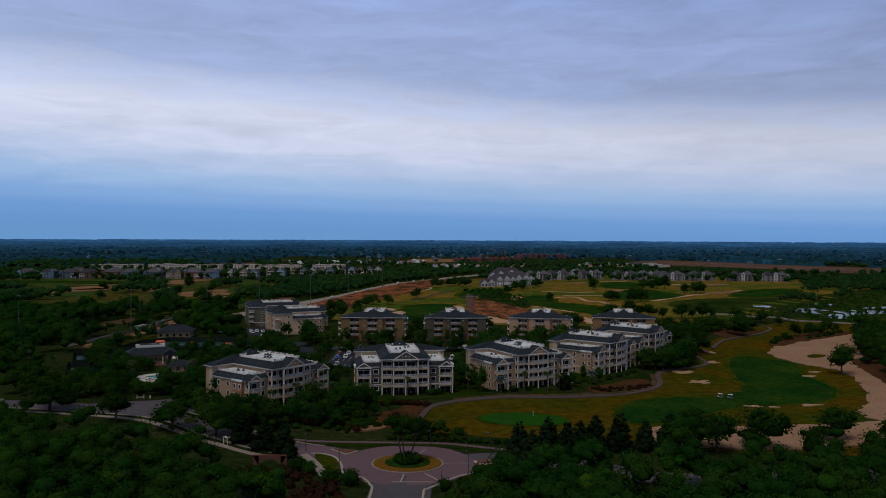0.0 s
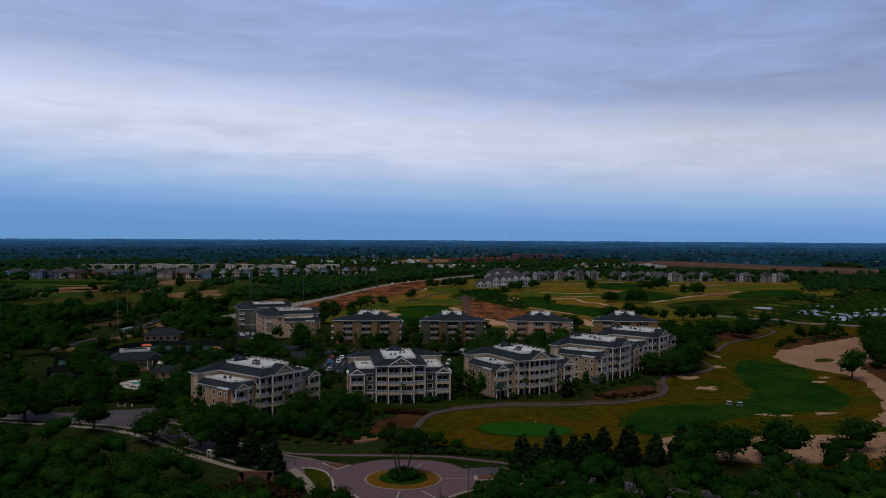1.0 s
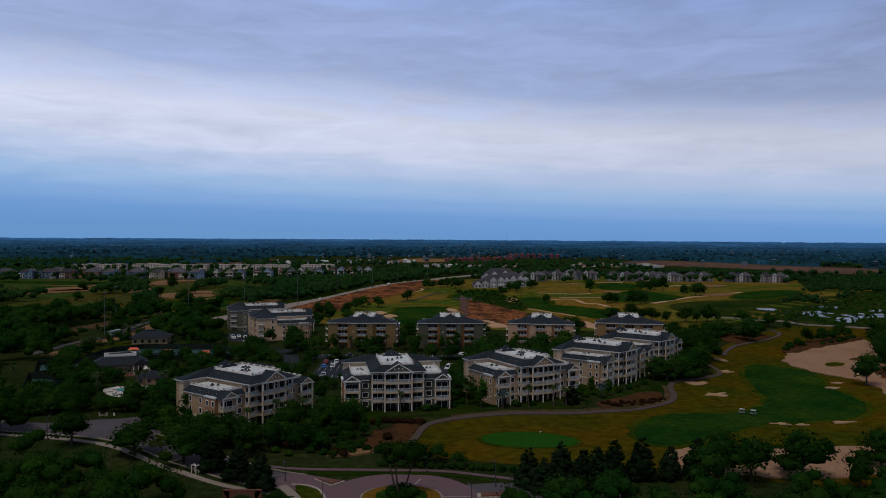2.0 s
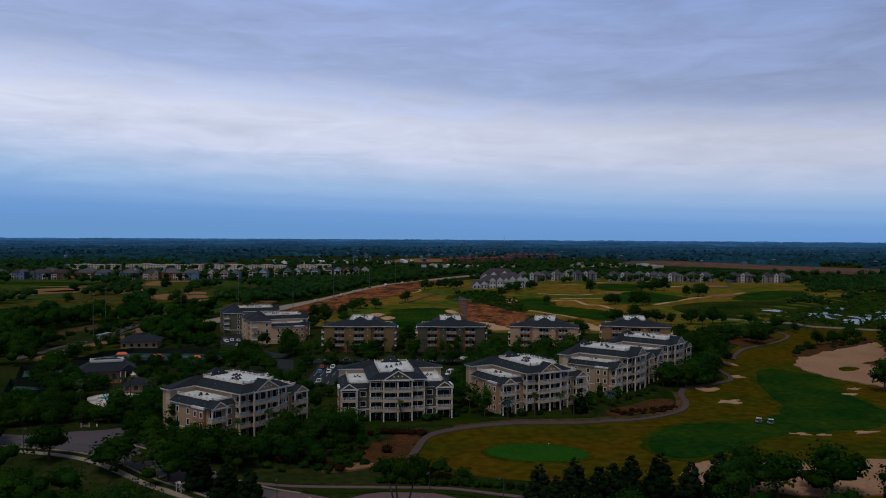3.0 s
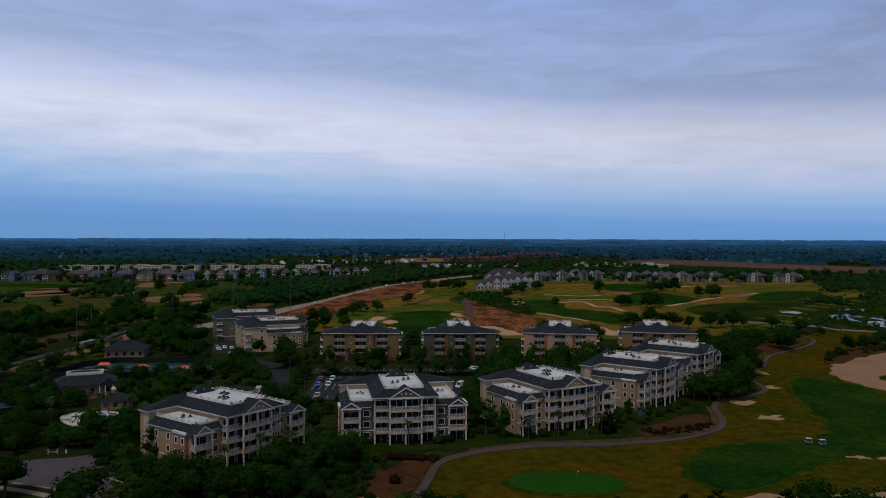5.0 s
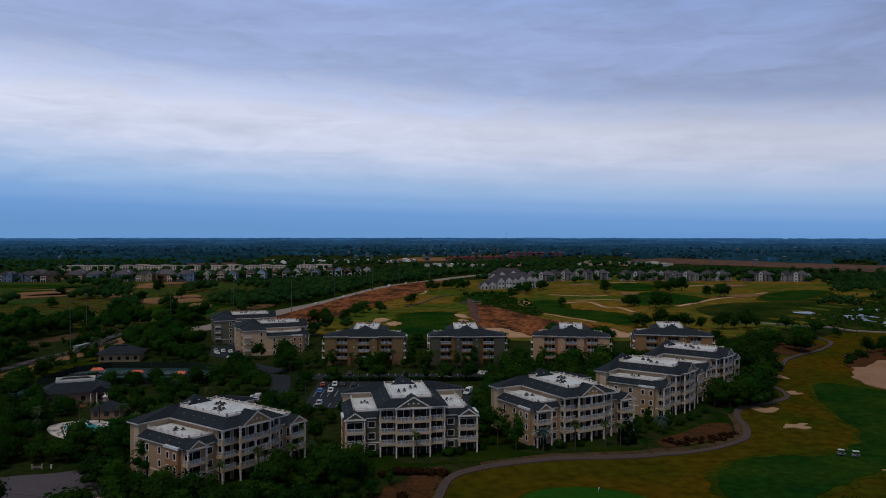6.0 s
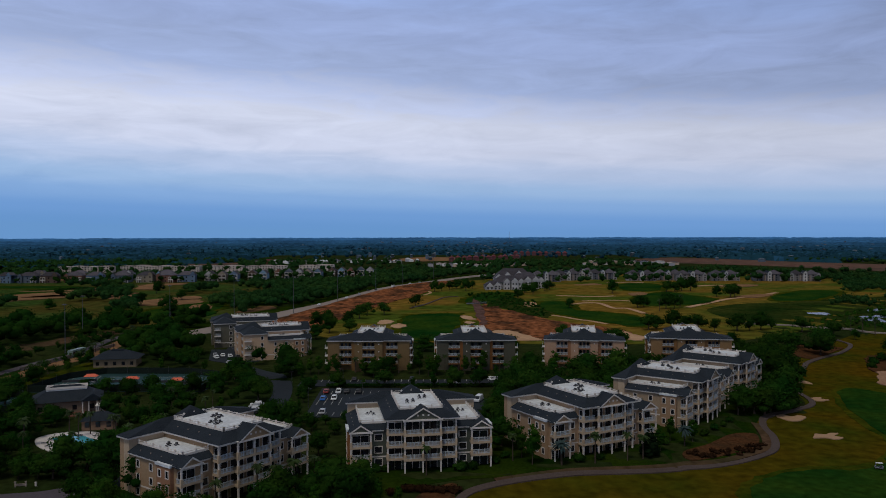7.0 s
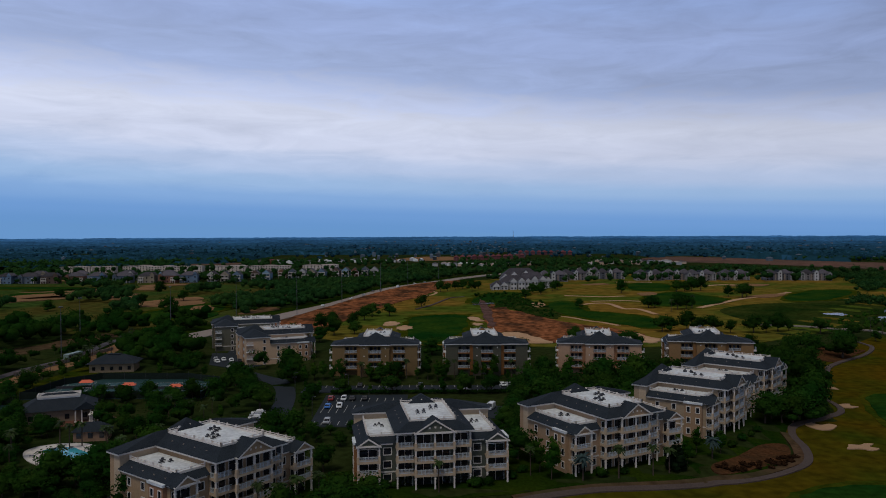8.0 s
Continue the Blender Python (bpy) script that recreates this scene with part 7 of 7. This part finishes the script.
pav = hip_house("tennis_pavilion", -143.5, 383, 9, 17.5, 11, 3.7, 3.2, (0.25, 0.185, 0.115), "tan open pavilion with a broad slate roof", "pavilion", "", M_SLATE, 5, 1, 1.4)
Kit().box(-2.6, 2.6, 4.6, 6.4, 6.6, 7.1).make("roof_vent", [M_SLATE], pav)
hip_house("gatehouse", -38.5, 122, 8, 8.5, 7, 3.2, 2.6, (0.30, 0.21, 0.14), "small gatehouse with slate roof among the trees", "gatehouse", "", M_SLATE, 2)
cr = Kit().box(-0.6, 3.2, 3.3, 3.45, 5.6, 5.72).box(-0.6, 3.2, 3.3, 3.45, 6.0, 6.08)
for i in range(7):
    cr.box(-0.6 + i * 0.63 - 0.04, -0.6 + i * 0.63 + 0.04, 3.3, 3.45, 5.6, 6.2)
cr.make("roof_cresting", [M_KERB], bpy.data.objects["gatehouse"], "white ridge cresting")
hip_house("pool_house", -104, 276, 10, 9, 5, 2.8, 2.2, (0.24, 0.15, 0.10), "small peach pool house with slate roof", "pool house", "", M_SLATE, 3)

COURT = [(-153, 330), (-150, 356), (-140, 367), (-106, 366), (-88, 356), (-90, 330), (-120, 331)]
patch("tennis_court", COURT, 0.15, M_COURT, "dark teal tennis courts inside fences", "tennis court", 6, False)
SIDE_COURTS = ([(-153, 286), (-140, 284), (-132, 270), (-142, 261)], [(-166, 318), (-152, 322), (-139, 301), (-153, 290)])
for c in SIDE_COURTS:
    patch("tennis_court", c, 0.15, M_COURTIN, "pale teal practice court among trees", "tennis court", 5, False)
for cx, cy, turn in ((-143, 349, 12), (-128, 348, 8), (-110, 347, 6), (-96, 345, 4)):
    t = thing("court_markings", pose(cx, cy, 0.17, 0, 0, turn), "blue-green playing surface with white tennis lines", "tennis court", "tennis courts")
    Kit().box(-5.5, 5.5, -11.9, 11.9, -0.1, 0.02).make("playing_surface", [M_COURTIN], t)
    for x0, x1, y0, y1 in ((-5.5, -5.4, -11.9, 11.9), (5.4, 5.5, -11.9, 11.9), (-4.15, -4.05, -11.9, 11.9), (4.05, 4.15, -11.9, 11.9), (-5.4, 5.4, -11.9, -11.78), (-5.4, 5.4, 11.78, 11.9), (-4.05, 4.05, -6.45, -6.35), (-4.05, 4.05, 6.35, 6.45)):
        Kit().box(x0 - 0.03, x1 + 0.03, y0 - 0.03, y1 + 0.03, 0.02, 0.03).make("line", [M_LINE], t)
    net = Kit().box(-6.2, 6.2, -0.03, 0.03, 0.05, 1.0).make("net", [M_DARK], t)
    for s in (-6.2, 6.2):
        Kit().tube(s, 0, 0, 1.1, 0.06, 0.06, 6).make("net_post", [M_DARK], net)
M_SCREEN = material("dark_windscreen_mesh", (0.010, 0.016, 0.013), 0.8, 0.2, 0.3, 2.0, spec=0.05)
def build_fence(outline, every):
    fence = thing("court_fence", pose(0, 0, 0.1), "dark screened fence round the tennis courts", "fence")
    for (ax, ay), (bx, by) in zip(outline, outline[1:] + outline[:1]):
        n = max(1, round(math.dist((ax, ay), (bx, by)) / every))
        for i in range(n):
            px, py, qx, qy = ax + (bx - ax) * i / n, ay + (by - ay) * i / n, ax + (bx - ax) * (i + 1) / n, ay + (by - ay) * (i + 1) / n
            Kit().tube(px, py, -0.2, 3.2, 0.06, 0.06, 6).make("post", [M_DARK], fence)
            nx, ny = -(qy - py) / math.dist((px, py), (qx, qy)) * 0.03, (qx - px) / math.dist((px, py), (qx, qy)) * 0.03
            s = Kit()
            s.face([(px + nx, py + ny, 0.1), (qx + nx, qy + ny, 0.1), (qx + nx, qy + ny, 2.6), (px + nx, py + ny, 2.6)]).face([(px - nx, py - ny, 0.1), (px - nx, py - ny, 2.6), (qx - nx, qy - ny, 2.6), (qx - nx, qy - ny, 0.1)])
            s.face([(px + nx, py + ny, 2.6), (qx + nx, qy + ny, 2.6), (qx - nx, qy - ny, 2.6), (px - nx, py - ny, 2.6)])
            s.make("screen_panel", [M_SCREEN], fence)


build_fence(COURT, 8)
for c in SIDE_COURTS:
    build_fence(grow(c, 1.5), 12)
for x, y in ((-138, 348), (-120, 342.5), (-102, 339.5)):
    t = thing("shade_canopy", pose(x, y, 0.17, 0, 0, 8) @ Matrix.Scale(0.95, 4), "coral-red canvas shade canopy between the courts", "shade canopy", "canopies by the courts")
    k = Kit()
    k.hull_roof(-2.6, 2.6, -1.4, 1.4, 2.6, -1.6, 1.6, 0, 0, 3.6)
    k.make("canopy", [M_CORAL], t)
    for px in (-2.3, 2.3):
        for py in (-1.2, 1.2):
            Kit().tube(px, py, 0, 2.6, 0.06, 0.06, 6).make("post", [M_DARK], t)
    Kit().box(-1.6, 1.6, -0.35, 0.35, 0.4, 0.5).box(-1.5, -1.35, -0.3, 0.3, 0, 0.4).box(1.35, 1.5, -0.3, 0.3, 0, 0.4).make("bench", [M_TRIM], t)

# entrance pieces by the road
sg = thing("entrance_sign", pose(-99.5, 225.5, 0, 0, 0, 10) @ Matrix.Scale(0.62, 4), "low white entrance sign wall between posts", "sign")
Kit().box(-1.5, 1.5, -0.15, 0.15, 0.3, 1.1).make("panel", [M_CONC], sg)
for s in (-1.8, 1.8):
    Kit().box(s - 0.22, s + 0.22, -0.22, 0.22, -0.2, 1.8).box(s - 0.3, s + 0.3, -0.3, 0.3, 1.8, 1.95).make("post", [M_KERB], sg)
for i in range(3):
    Kit().box(-1.2, 1.2 - i * 0.3, -0.17, -0.15, 0.55 + i * 0.22, 0.65 + i * 0.22).make("bar", [M_DARK], sg)
mb = thing("mail_box", pose(-96.3, 226, 0) @ Matrix.Scale(0.5, 4), "white pillar box beside the junction", "pillar")
Kit().box(-0.35, 0.35, -0.35, 0.35, -0.2, 1.6).box(-0.45, 0.45, -0.45, 0.45, 1.6, 1.75).make("pillar", [M_TRIM], mb)
gp_ob = thing("garden_arbour", pose(-55, 174.5, height(-55, 174.5), 0, 0, -30) @ Matrix.Scale(0.75, 4), "white timber arbour beside the sidewalk", "arbour")
for sx in (-1.0, 1.0):
    for sy in (-0.6, 0.6):
        Kit().box(sx - 0.1, sx + 0.1, sy - 0.1, sy + 0.1, -0.2, 2.5).make("post", [M_TRIM], gp_ob)
for sy in (-0.6, 0.0, 0.6):
    Kit().box(-1.4, 1.4, sy - 0.06, sy + 0.06, 2.5, 2.68).make("beam", [M_TRIM], gp_ob)
arch = thing("garden_arch", pose(-37.6, 151.4, height(-37.6, 151.4)) @ Matrix.Scale(0.8, 4), "dark walled arch with a pale stone rim among reddish shrubs", "arch")
wall_kit, rim = Kit(), Kit()
for n in range(12):
    a, b = math.pi * n / 12, math.pi * (n + 1) / 12
    pa, pb = [(3.0 * math.cos(t), 2.0 + 2.0 * math.sin(t)) for t in (a, b)]
    qa, qb = [(3.45 * math.cos(t), 2.0 + 2.4 * math.sin(t)) for t in (a, b)]
    rim.face([(pa[0], -0.5, pa[1]), (qa[0], -0.5, qa[1]), (qb[0], -0.5, qb[1]), (pb[0], -0.5, pb[1])])
    rim.face([(pa[0], -0.5, pa[1]), (pb[0], -0.5, pb[1]), (pb[0], 0.5, pb[1]), (pa[0], 0.5, pa[1])])
    rim.face([(qa[0], -0.5, qa[1]), (qa[0], 0.5, qa[1]), (qb[0], 0.5, qb[1]), (qb[0], -0.5, qb[1])])
    wall_kit.face([(qa[0], -0.4, qa[1]), (1.5 * qa[0], -0.4, 5.0), (1.5 * qb[0], -0.4, 5.0), (qb[0], -0.4, qb[1])])
for sx in (-1, 1):
    rim.box(*sorted((sx * 3.0, sx * 3.45)), -0.5, 0.5, -0.3, 2.0)
    wall_kit.box(*sorted((sx * 3.45, sx * 5.2)), -0.4, 0.4, -0.3, 5.0)
wall_kit.box(-5.2, 5.2, -0.4, 0.4, 5.0, 5.3)
wall_kit.make("wall", [M_BRICKRED], arch, "dark brick wall")
rim.make("rim", [M_PATH], arch, "pale stone rim")
wl = thing("boundary_wall", pose(0, 0, 0), "low pale boundary wall beside the service road", "wall")
for i in range(14):
    x0, y0 = -179.5 + i * 0.75, 375 + i * 5.0
    Kit().face([(x0, y0, 0), (x0 + 0.75, y0 + 5, 0), (x0 + 0.75, y0 + 5, 1.6), (x0, y0, 1.6)]).face([(x0 - 0.3, y0, 1.6), (x0, y0, 1.6), (x0 + 0.75, y0 + 5, 1.6), (x0 + 0.45, y0 + 5, 1.6)]).face([(x0 - 0.3, y0, 0), (x0 - 0.3, y0, 1.6), (x0 + 0.45, y0 + 5, 1.6), (x0 + 0.45, y0 + 5, 0)]).make("wall_panel", [M_CONC], wl)

# ---------------------------------------------------------------- far houses
TINTS = [((0.15, 0.22, 0.31), "blue-grey"), ((0.46, 0.45, 0.45), "white"), ((0.24, 0.115, 0.08), "brick-pink"), ((0.14, 0.095, 0.075), "brown"), ((0.30, 0.25, 0.19), "beige"), ((0.13, 0.16, 0.20), "slate-blue"), ((0.22, 0.36, 0.48), "pale blue")]


def wing(t, x, y, w, d, h, rise, color, roof, windows=0, storeys=2, gable=False, over=0.7):
    """Walls, roof, eaves and windows of one block of a house, with its front at y, as parts of t."""
    Kit().box(x - w / 2, x + w / 2, y, y + d, -0.5, h).make("wall", [M_WALL], t).color = (*color, 1)
    k = Kit()
    x0, x1, y0, y1 = x - w / 2 - over, x + w / 2 + over, y - over, y + d + over
    if gable:
        for s in (-1, 1):
            k.face([(x + s * (w / 2 + over), y0, h - 0.2), (x + s * (w / 2 + over), y1, h - 0.2), (x, y1, h + rise), (x, y0, h + rise)][::s])
        k.face([(x1, y1, h - 0.2), (x0, y1, h - 0.2), (x, y1, h + rise)])
        Kit().face([(x0, y0 + 0.05, h - 0.2), (x1, y0 + 0.05, h - 0.2), (x, y0 + 0.05, h + rise)]).make("gable", [M_WALL], t).color = (*[c * 0.9 for c in color], 1)
    else:
        i = min(w, d) / 2 * 0.95
        k.hull_roof(x0, x1, y0, y1, h - 0.05, x - w / 2 + i, x + w / 2 - i, y + d / 2 if d <= w else y + i, y + d / 2 if d <= w else y + d - i, h + rise)
    k.make("roof", [roof], t)
    for f in range(storeys):
        for n in range(windows):
            cx, z = x - w / 2 + w * (n + 0.5) / windows, h / storeys * f + 0.8
            Kit().box(cx - 0.75, cx + 0.75, y - 0.1, y + 0.02, z, z + 1.7).make("window", [M_GLASS], t)


def veranda(t, x, y, w, storeys, each):
    """White two-level gallery with posts on the front of a house."""
    k = Kit()
    for f in range(1, storeys + 1):
        k.box(x - w / 2, x + w / 2, y - 2.2, y - 0.03, each * f - 0.3, each * f)
        if f < storeys:
            k.box(x - w / 2, x + w / 2, y - 2.2, y - 2.05, each * f, each * f + 0.9)
    p = k.make("veranda", [M_TRIM], t)
    for i in range(3):
        cx = x - w / 2 + 0.2 + (w - 0.4) * i / 2
        Kit().box(cx - 0.2, cx + 0.2, y - 2.2, y - 1.85, -0.4, each * storeys).make("post", [M_TRIM], p)


for n, (x, y) in enumerate(HOUSES):
    col, word = TINTS[(n * 5 + n // 3) % 7]
    col = [c * 0.7 for c in col]
    t = thing("house", pose(x, y, height(x, y), 0, 0, random.uniform(-12, 12)), f"far {word} house with hipped grey roof and white veranda", "house", "houses along the golf course")
    w = random.uniform(18, 22)
    wing(t, 0, 2, w, 13, 8.6, 4.4, col, M_HOUSEROOF, 3)
    wing(t, (w / 2 - 2.6) * (-1) ** n, 0, 5.2, 9, 8.4 if n % 2 else 10.0, 2.8, col, M_HOUSEROOF, 1, 2, True, 0.5)
    veranda(t, -(w / 2 - 3.2) * (-1) ** n, 2, 6.0, 2, 3.3)
for n, (x, y) in enumerate(NARROW):
    col, word = TINTS[(n * 3 + 1) % 7]
    col = [c * 0.7 for c in col]
    t = thing("house", pose(x, y, height(x, y), 0, 0, random.uniform(-6, 6)), f"narrow {word} house with a white front gable and veranda", "house", "row of narrow houses")
    wing(t, 0, 0, 10.0, 12, 8.4, 4.2, col, M_HOUSEROOF, 2, 2, True, 0.5)
    veranda(t, 0, 0, 9.6, 2, 3.9)
for n, (x, y, w) in enumerate(LONG):
    t = thing("long_building", pose(x, y, height(x, y), 0, 0, random.uniform(-5, 5)), "long cream low-rise block with dark window bays", "building", "long blocks")
    for i in range(int(w / 19)):
        h = 9.4 if i % 2 else 8.6
        wing(t, -w / 2 + w * (i + 0.5) / int(w / 19), 0 if i % 2 else 1.2, w / int(w / 19), 15, h, 1.0, (0.43, 0.37, 0.32), M_PALEROOF, 5, 3, False, 0.4)
for n, (x, y) in enumerate(VILLAS):
    t = thing("villa_block", pose(x, y, height(x, y), 0, 0, random.uniform(-14, 14)), "grey three-storey villa block with slate hips and white tower", "building", "villa blocks")
    col = random.choice(((0.12, 0.132, 0.15), (0.09, 0.096, 0.112), (0.16, 0.15, 0.15)))
    wing(t, -9, 1.5, 14, 15, 8.4, 5.0, col, M_HOUSEROOF, 3, 3)
    wing(t, 9, 1.5, 14, 15, 8.4, 5.0, col, M_HOUSEROOF, 3, 3)
    wing(t, -15, 0.2, 4.6, 8, 8.0, 2.6, (0.22, 0.215, 0.21), M_HOUSEROOF, 1, 3, True, 0.4)
    wing(t, 15, 0.2, 4.6, 8, 8.0, 2.6, (0.22, 0.215, 0.21), M_HOUSEROOF, 1, 3, True, 0.4)
    wing(t, 0, 0, 4.4, 12, 10.4, 2.2, (0.42, 0.41, 0.40), M_SLATE, 1, 3, True, 0.4)
    for s in (-1, 1):
        Kit().box(s * 5.4 - 0.7, s * 5.4 + 0.7, -0.2, 1.45, -0.4, 7.6).make("bay", [M_CONC], t, "pale corner bay")
for x, y in [(x + random.choice((-15, -18, 15, 18)) + random.uniform(-2, 2), y - random.uniform(-6, 12)) for x, y in HOUSES for _ in range(2)] + [(x + random.uniform(-8, 8), y - random.uniform(8, 16)) for x, y in NARROW]:
    if clear_of(x, y, 2):
        plant("oak_tree", x, y, random.uniform(0.75, 1.1), "trees round the far homes")
between = [(x + RNG.uniform(-3, 3), y, RNG.uniform(4.2, 6.2), RNG.uniform(8, 12) if y < 1000 else RNG.uniform(11, 17)) for x in range(112, 560, 6) for y in (RNG.uniform(945, 980), RNG.uniform(1010, 1050)) if y > 1004 or min(abs(x - vx) for vx, _ in VILLAS) > RNG.uniform(0, 9)]
woods("woods", between + [(x + RNG.uniform(-3, 3), RNG.uniform(1030, 1100), RNG.uniform(4, 6), RNG.uniform(9, 13)) for x in range(-620, 60, 11)] + [(x + RNG.uniform(-5, 5), RNG.uniform(1165, 1200), RNG.uniform(4, 6.5), RNG.uniform(7, 13)) for x in range(-590, -150, 9) if RNG.random() < 0.8], "dark trees standing between the far villas and homes", 54, 0.5, M_MIDLEAF, RNG, 0.85, 4, 2)
woods("woods", LATE, "crowded oaks round the courts, service road and far homes", 270, 0.3, M_LEAF, RNG, 0.78, 6, 4)
lodge = thing("golf_lodge", pose(78, 838, height(78, 838), 0, 0, 4), "white-walled golf lodge under many grey hipped roofs and gables", "lodge")
for n, (x, y, w, d, h, rise, gab) in enumerate(((-6, 6, 30, 16, 7.6, 6.5, False), (14, 16, 30, 18, 10.0, 7.0, False), (4, 30, 36, 16, 13.5, 7.0, False), (-24, 2, 14, 12, 4.6, 4.5, False), (-27, -4, 8, 9, 3.4, 4.4, True), (-19, -3, 7, 9, 4.4, 4.0, True), (-9, -1, 6.5, 10, 8.2, 3.6, True), (-1, -2, 6.5, 10, 8.8, 3.6, True), (6, 0, 6, 10, 8.2, 3.4, True),
                               (14, 6, 7, 10, 9.4, 4.0, True), (23, 9, 7, 10, 9.4, 3.8, True), (30, 16, 8, 14, 8.0, 4.0, True), (-14, 20, 9, 12, 11.0, 4.2, True), (-4, 25, 7, 10, 13.0, 4.2, True), (8, 24, 8, 10, 14.0, 4.4, True), (18, 27, 7, 10, 13.0, 4.0, True))):
    wing(lodge, x, y, w, d, h, rise, (0.42, 0.41, 0.40) if gab else (0.22, 0.215, 0.21), M_HOUSEROOF, 2 if gab else 5, 2, gab)
for n in range(12):
    x, y = 30 + n * 13.5, 1640 + n * 9 + 20 * (n % 2)
    hip_house("red_block", x, y, random.uniform(-10, 10), 10.5, 14, 8.0, 4.0, (0.11, 0.045, 0.045), "red four-storey block with a red roof", "building", "red blocks", M_REDROOF, 0, 1, 0.8)
for n in range(9):
    hip_house("red_block", 205 + n * 15, 2030 - n * 5, random.uniform(-10, 10), 11, 14, 8.0, 4.0, (0.10, 0.042, 0.045), "red four-storey block with a red roof", "building", "red blocks", M_REDROOF, 0, 1, 0.8)
for n in range(16):
    hip_house("white_hall", -10 + n * 11 + random.uniform(-4, 4), 1400 + random.uniform(-15, 60), random.uniform(-10, 10), random.uniform(7, 13), 12, random.uniform(3.5, 5.5), 1.6, random.choice(((0.58, 0.56, 0.55), (0.36, 0.34, 0.33), (0.44, 0.33, 0.25))), "far low white shop building", "building", "far white buildings", random.choice((M_DECK, M_HOUSEROOF, M_PALEROOF)), 0, 1, 0.3)
for n in range(16):
    hip_house("white_hall", 270 + n * 11 + random.uniform(-5, 5), 1440 + random.uniform(-30, 90), random.uniform(-10, 10), random.uniform(10, 20), 14, random.uniform(4, 6), 1.6, random.choice(((0.50, 0.47, 0.45), (0.28, 0.28, 0.30), (0.40, 0.29, 0.21))), "far low commercial building", "building", "far white buildings", random.choice((M_PALEROOF, M_HOUSEROOF)), 0, 1, 0.3)
for n in range(30):
    hip_house("white_hall", -360 + n * 11 + random.uniform(-4, 4), 1560 + random.uniform(-30, 40) + n * 2, random.uniform(-20, 20), random.uniform(6, 13), 10, random.uniform(3.5, 6), 2.0, random.choice(((0.60, 0.59, 0.58), (0.36, 0.36, 0.38), (0.26, 0.23, 0.22))), "far small pale house among trees", "building", "far white buildings", random.choice((M_DECK, M_HOUSEROOF)), 0, 1, 0.3)
hip_house("white_hall", -330, 1560, 4, 26, 14, 5, 3.0, (0.24, 0.07, 0.06), "far hall with a red roof", "building", "far white buildings", M_REDROOF, 4, 1, 0.5)
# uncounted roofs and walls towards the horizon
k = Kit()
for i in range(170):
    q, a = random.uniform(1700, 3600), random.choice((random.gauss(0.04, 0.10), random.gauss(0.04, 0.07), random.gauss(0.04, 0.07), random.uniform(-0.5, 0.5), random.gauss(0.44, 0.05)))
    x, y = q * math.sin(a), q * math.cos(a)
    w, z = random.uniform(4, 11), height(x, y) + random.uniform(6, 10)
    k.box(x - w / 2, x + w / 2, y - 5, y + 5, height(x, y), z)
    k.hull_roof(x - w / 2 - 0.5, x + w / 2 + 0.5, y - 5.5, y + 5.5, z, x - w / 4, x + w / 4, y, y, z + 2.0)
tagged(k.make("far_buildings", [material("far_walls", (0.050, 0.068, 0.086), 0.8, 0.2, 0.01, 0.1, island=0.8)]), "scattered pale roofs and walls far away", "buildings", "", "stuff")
# footbridge over the dry wash
br = thing("footbridge", pose(29, 675, 0.4, 0, 0, 25), "small dark timber footbridge over the wash", "bridge")
Kit().box(-9, 9, -1.5, 1.5, 0.3, 0.6).make("deck", [M_DARK], br)
for s in (-1.4, 1.4):
    Kit().box(-9, 9, s - 0.08, s + 0.08, 1.4, 1.55).make("rail", [M_DARK], br)
for i in range(5):
    Kit().box(-8 + i * 4 - 0.15, -8 + i * 4 + 0.15, -1.5, 1.5, -1.0, 0.3).make("trestle", [M_DARK], br)
# radio tower by the horizon
tw = thing("radio_tower", pose(370, 3900, height(370, 3900)), "thin radio tower on the far horizon", "radio tower")
Kit().tube(0, 0, 0, 50, 1.1, 0.5, 6).make("mast", [M_GREY], tw)
# patterns that no spot called for
for kind in TREES.values():
    for t in kind:
        if t.name not in USED:
            for ob in (*t.children_recursive, t):
                bpy.data.objects.remove(ob)
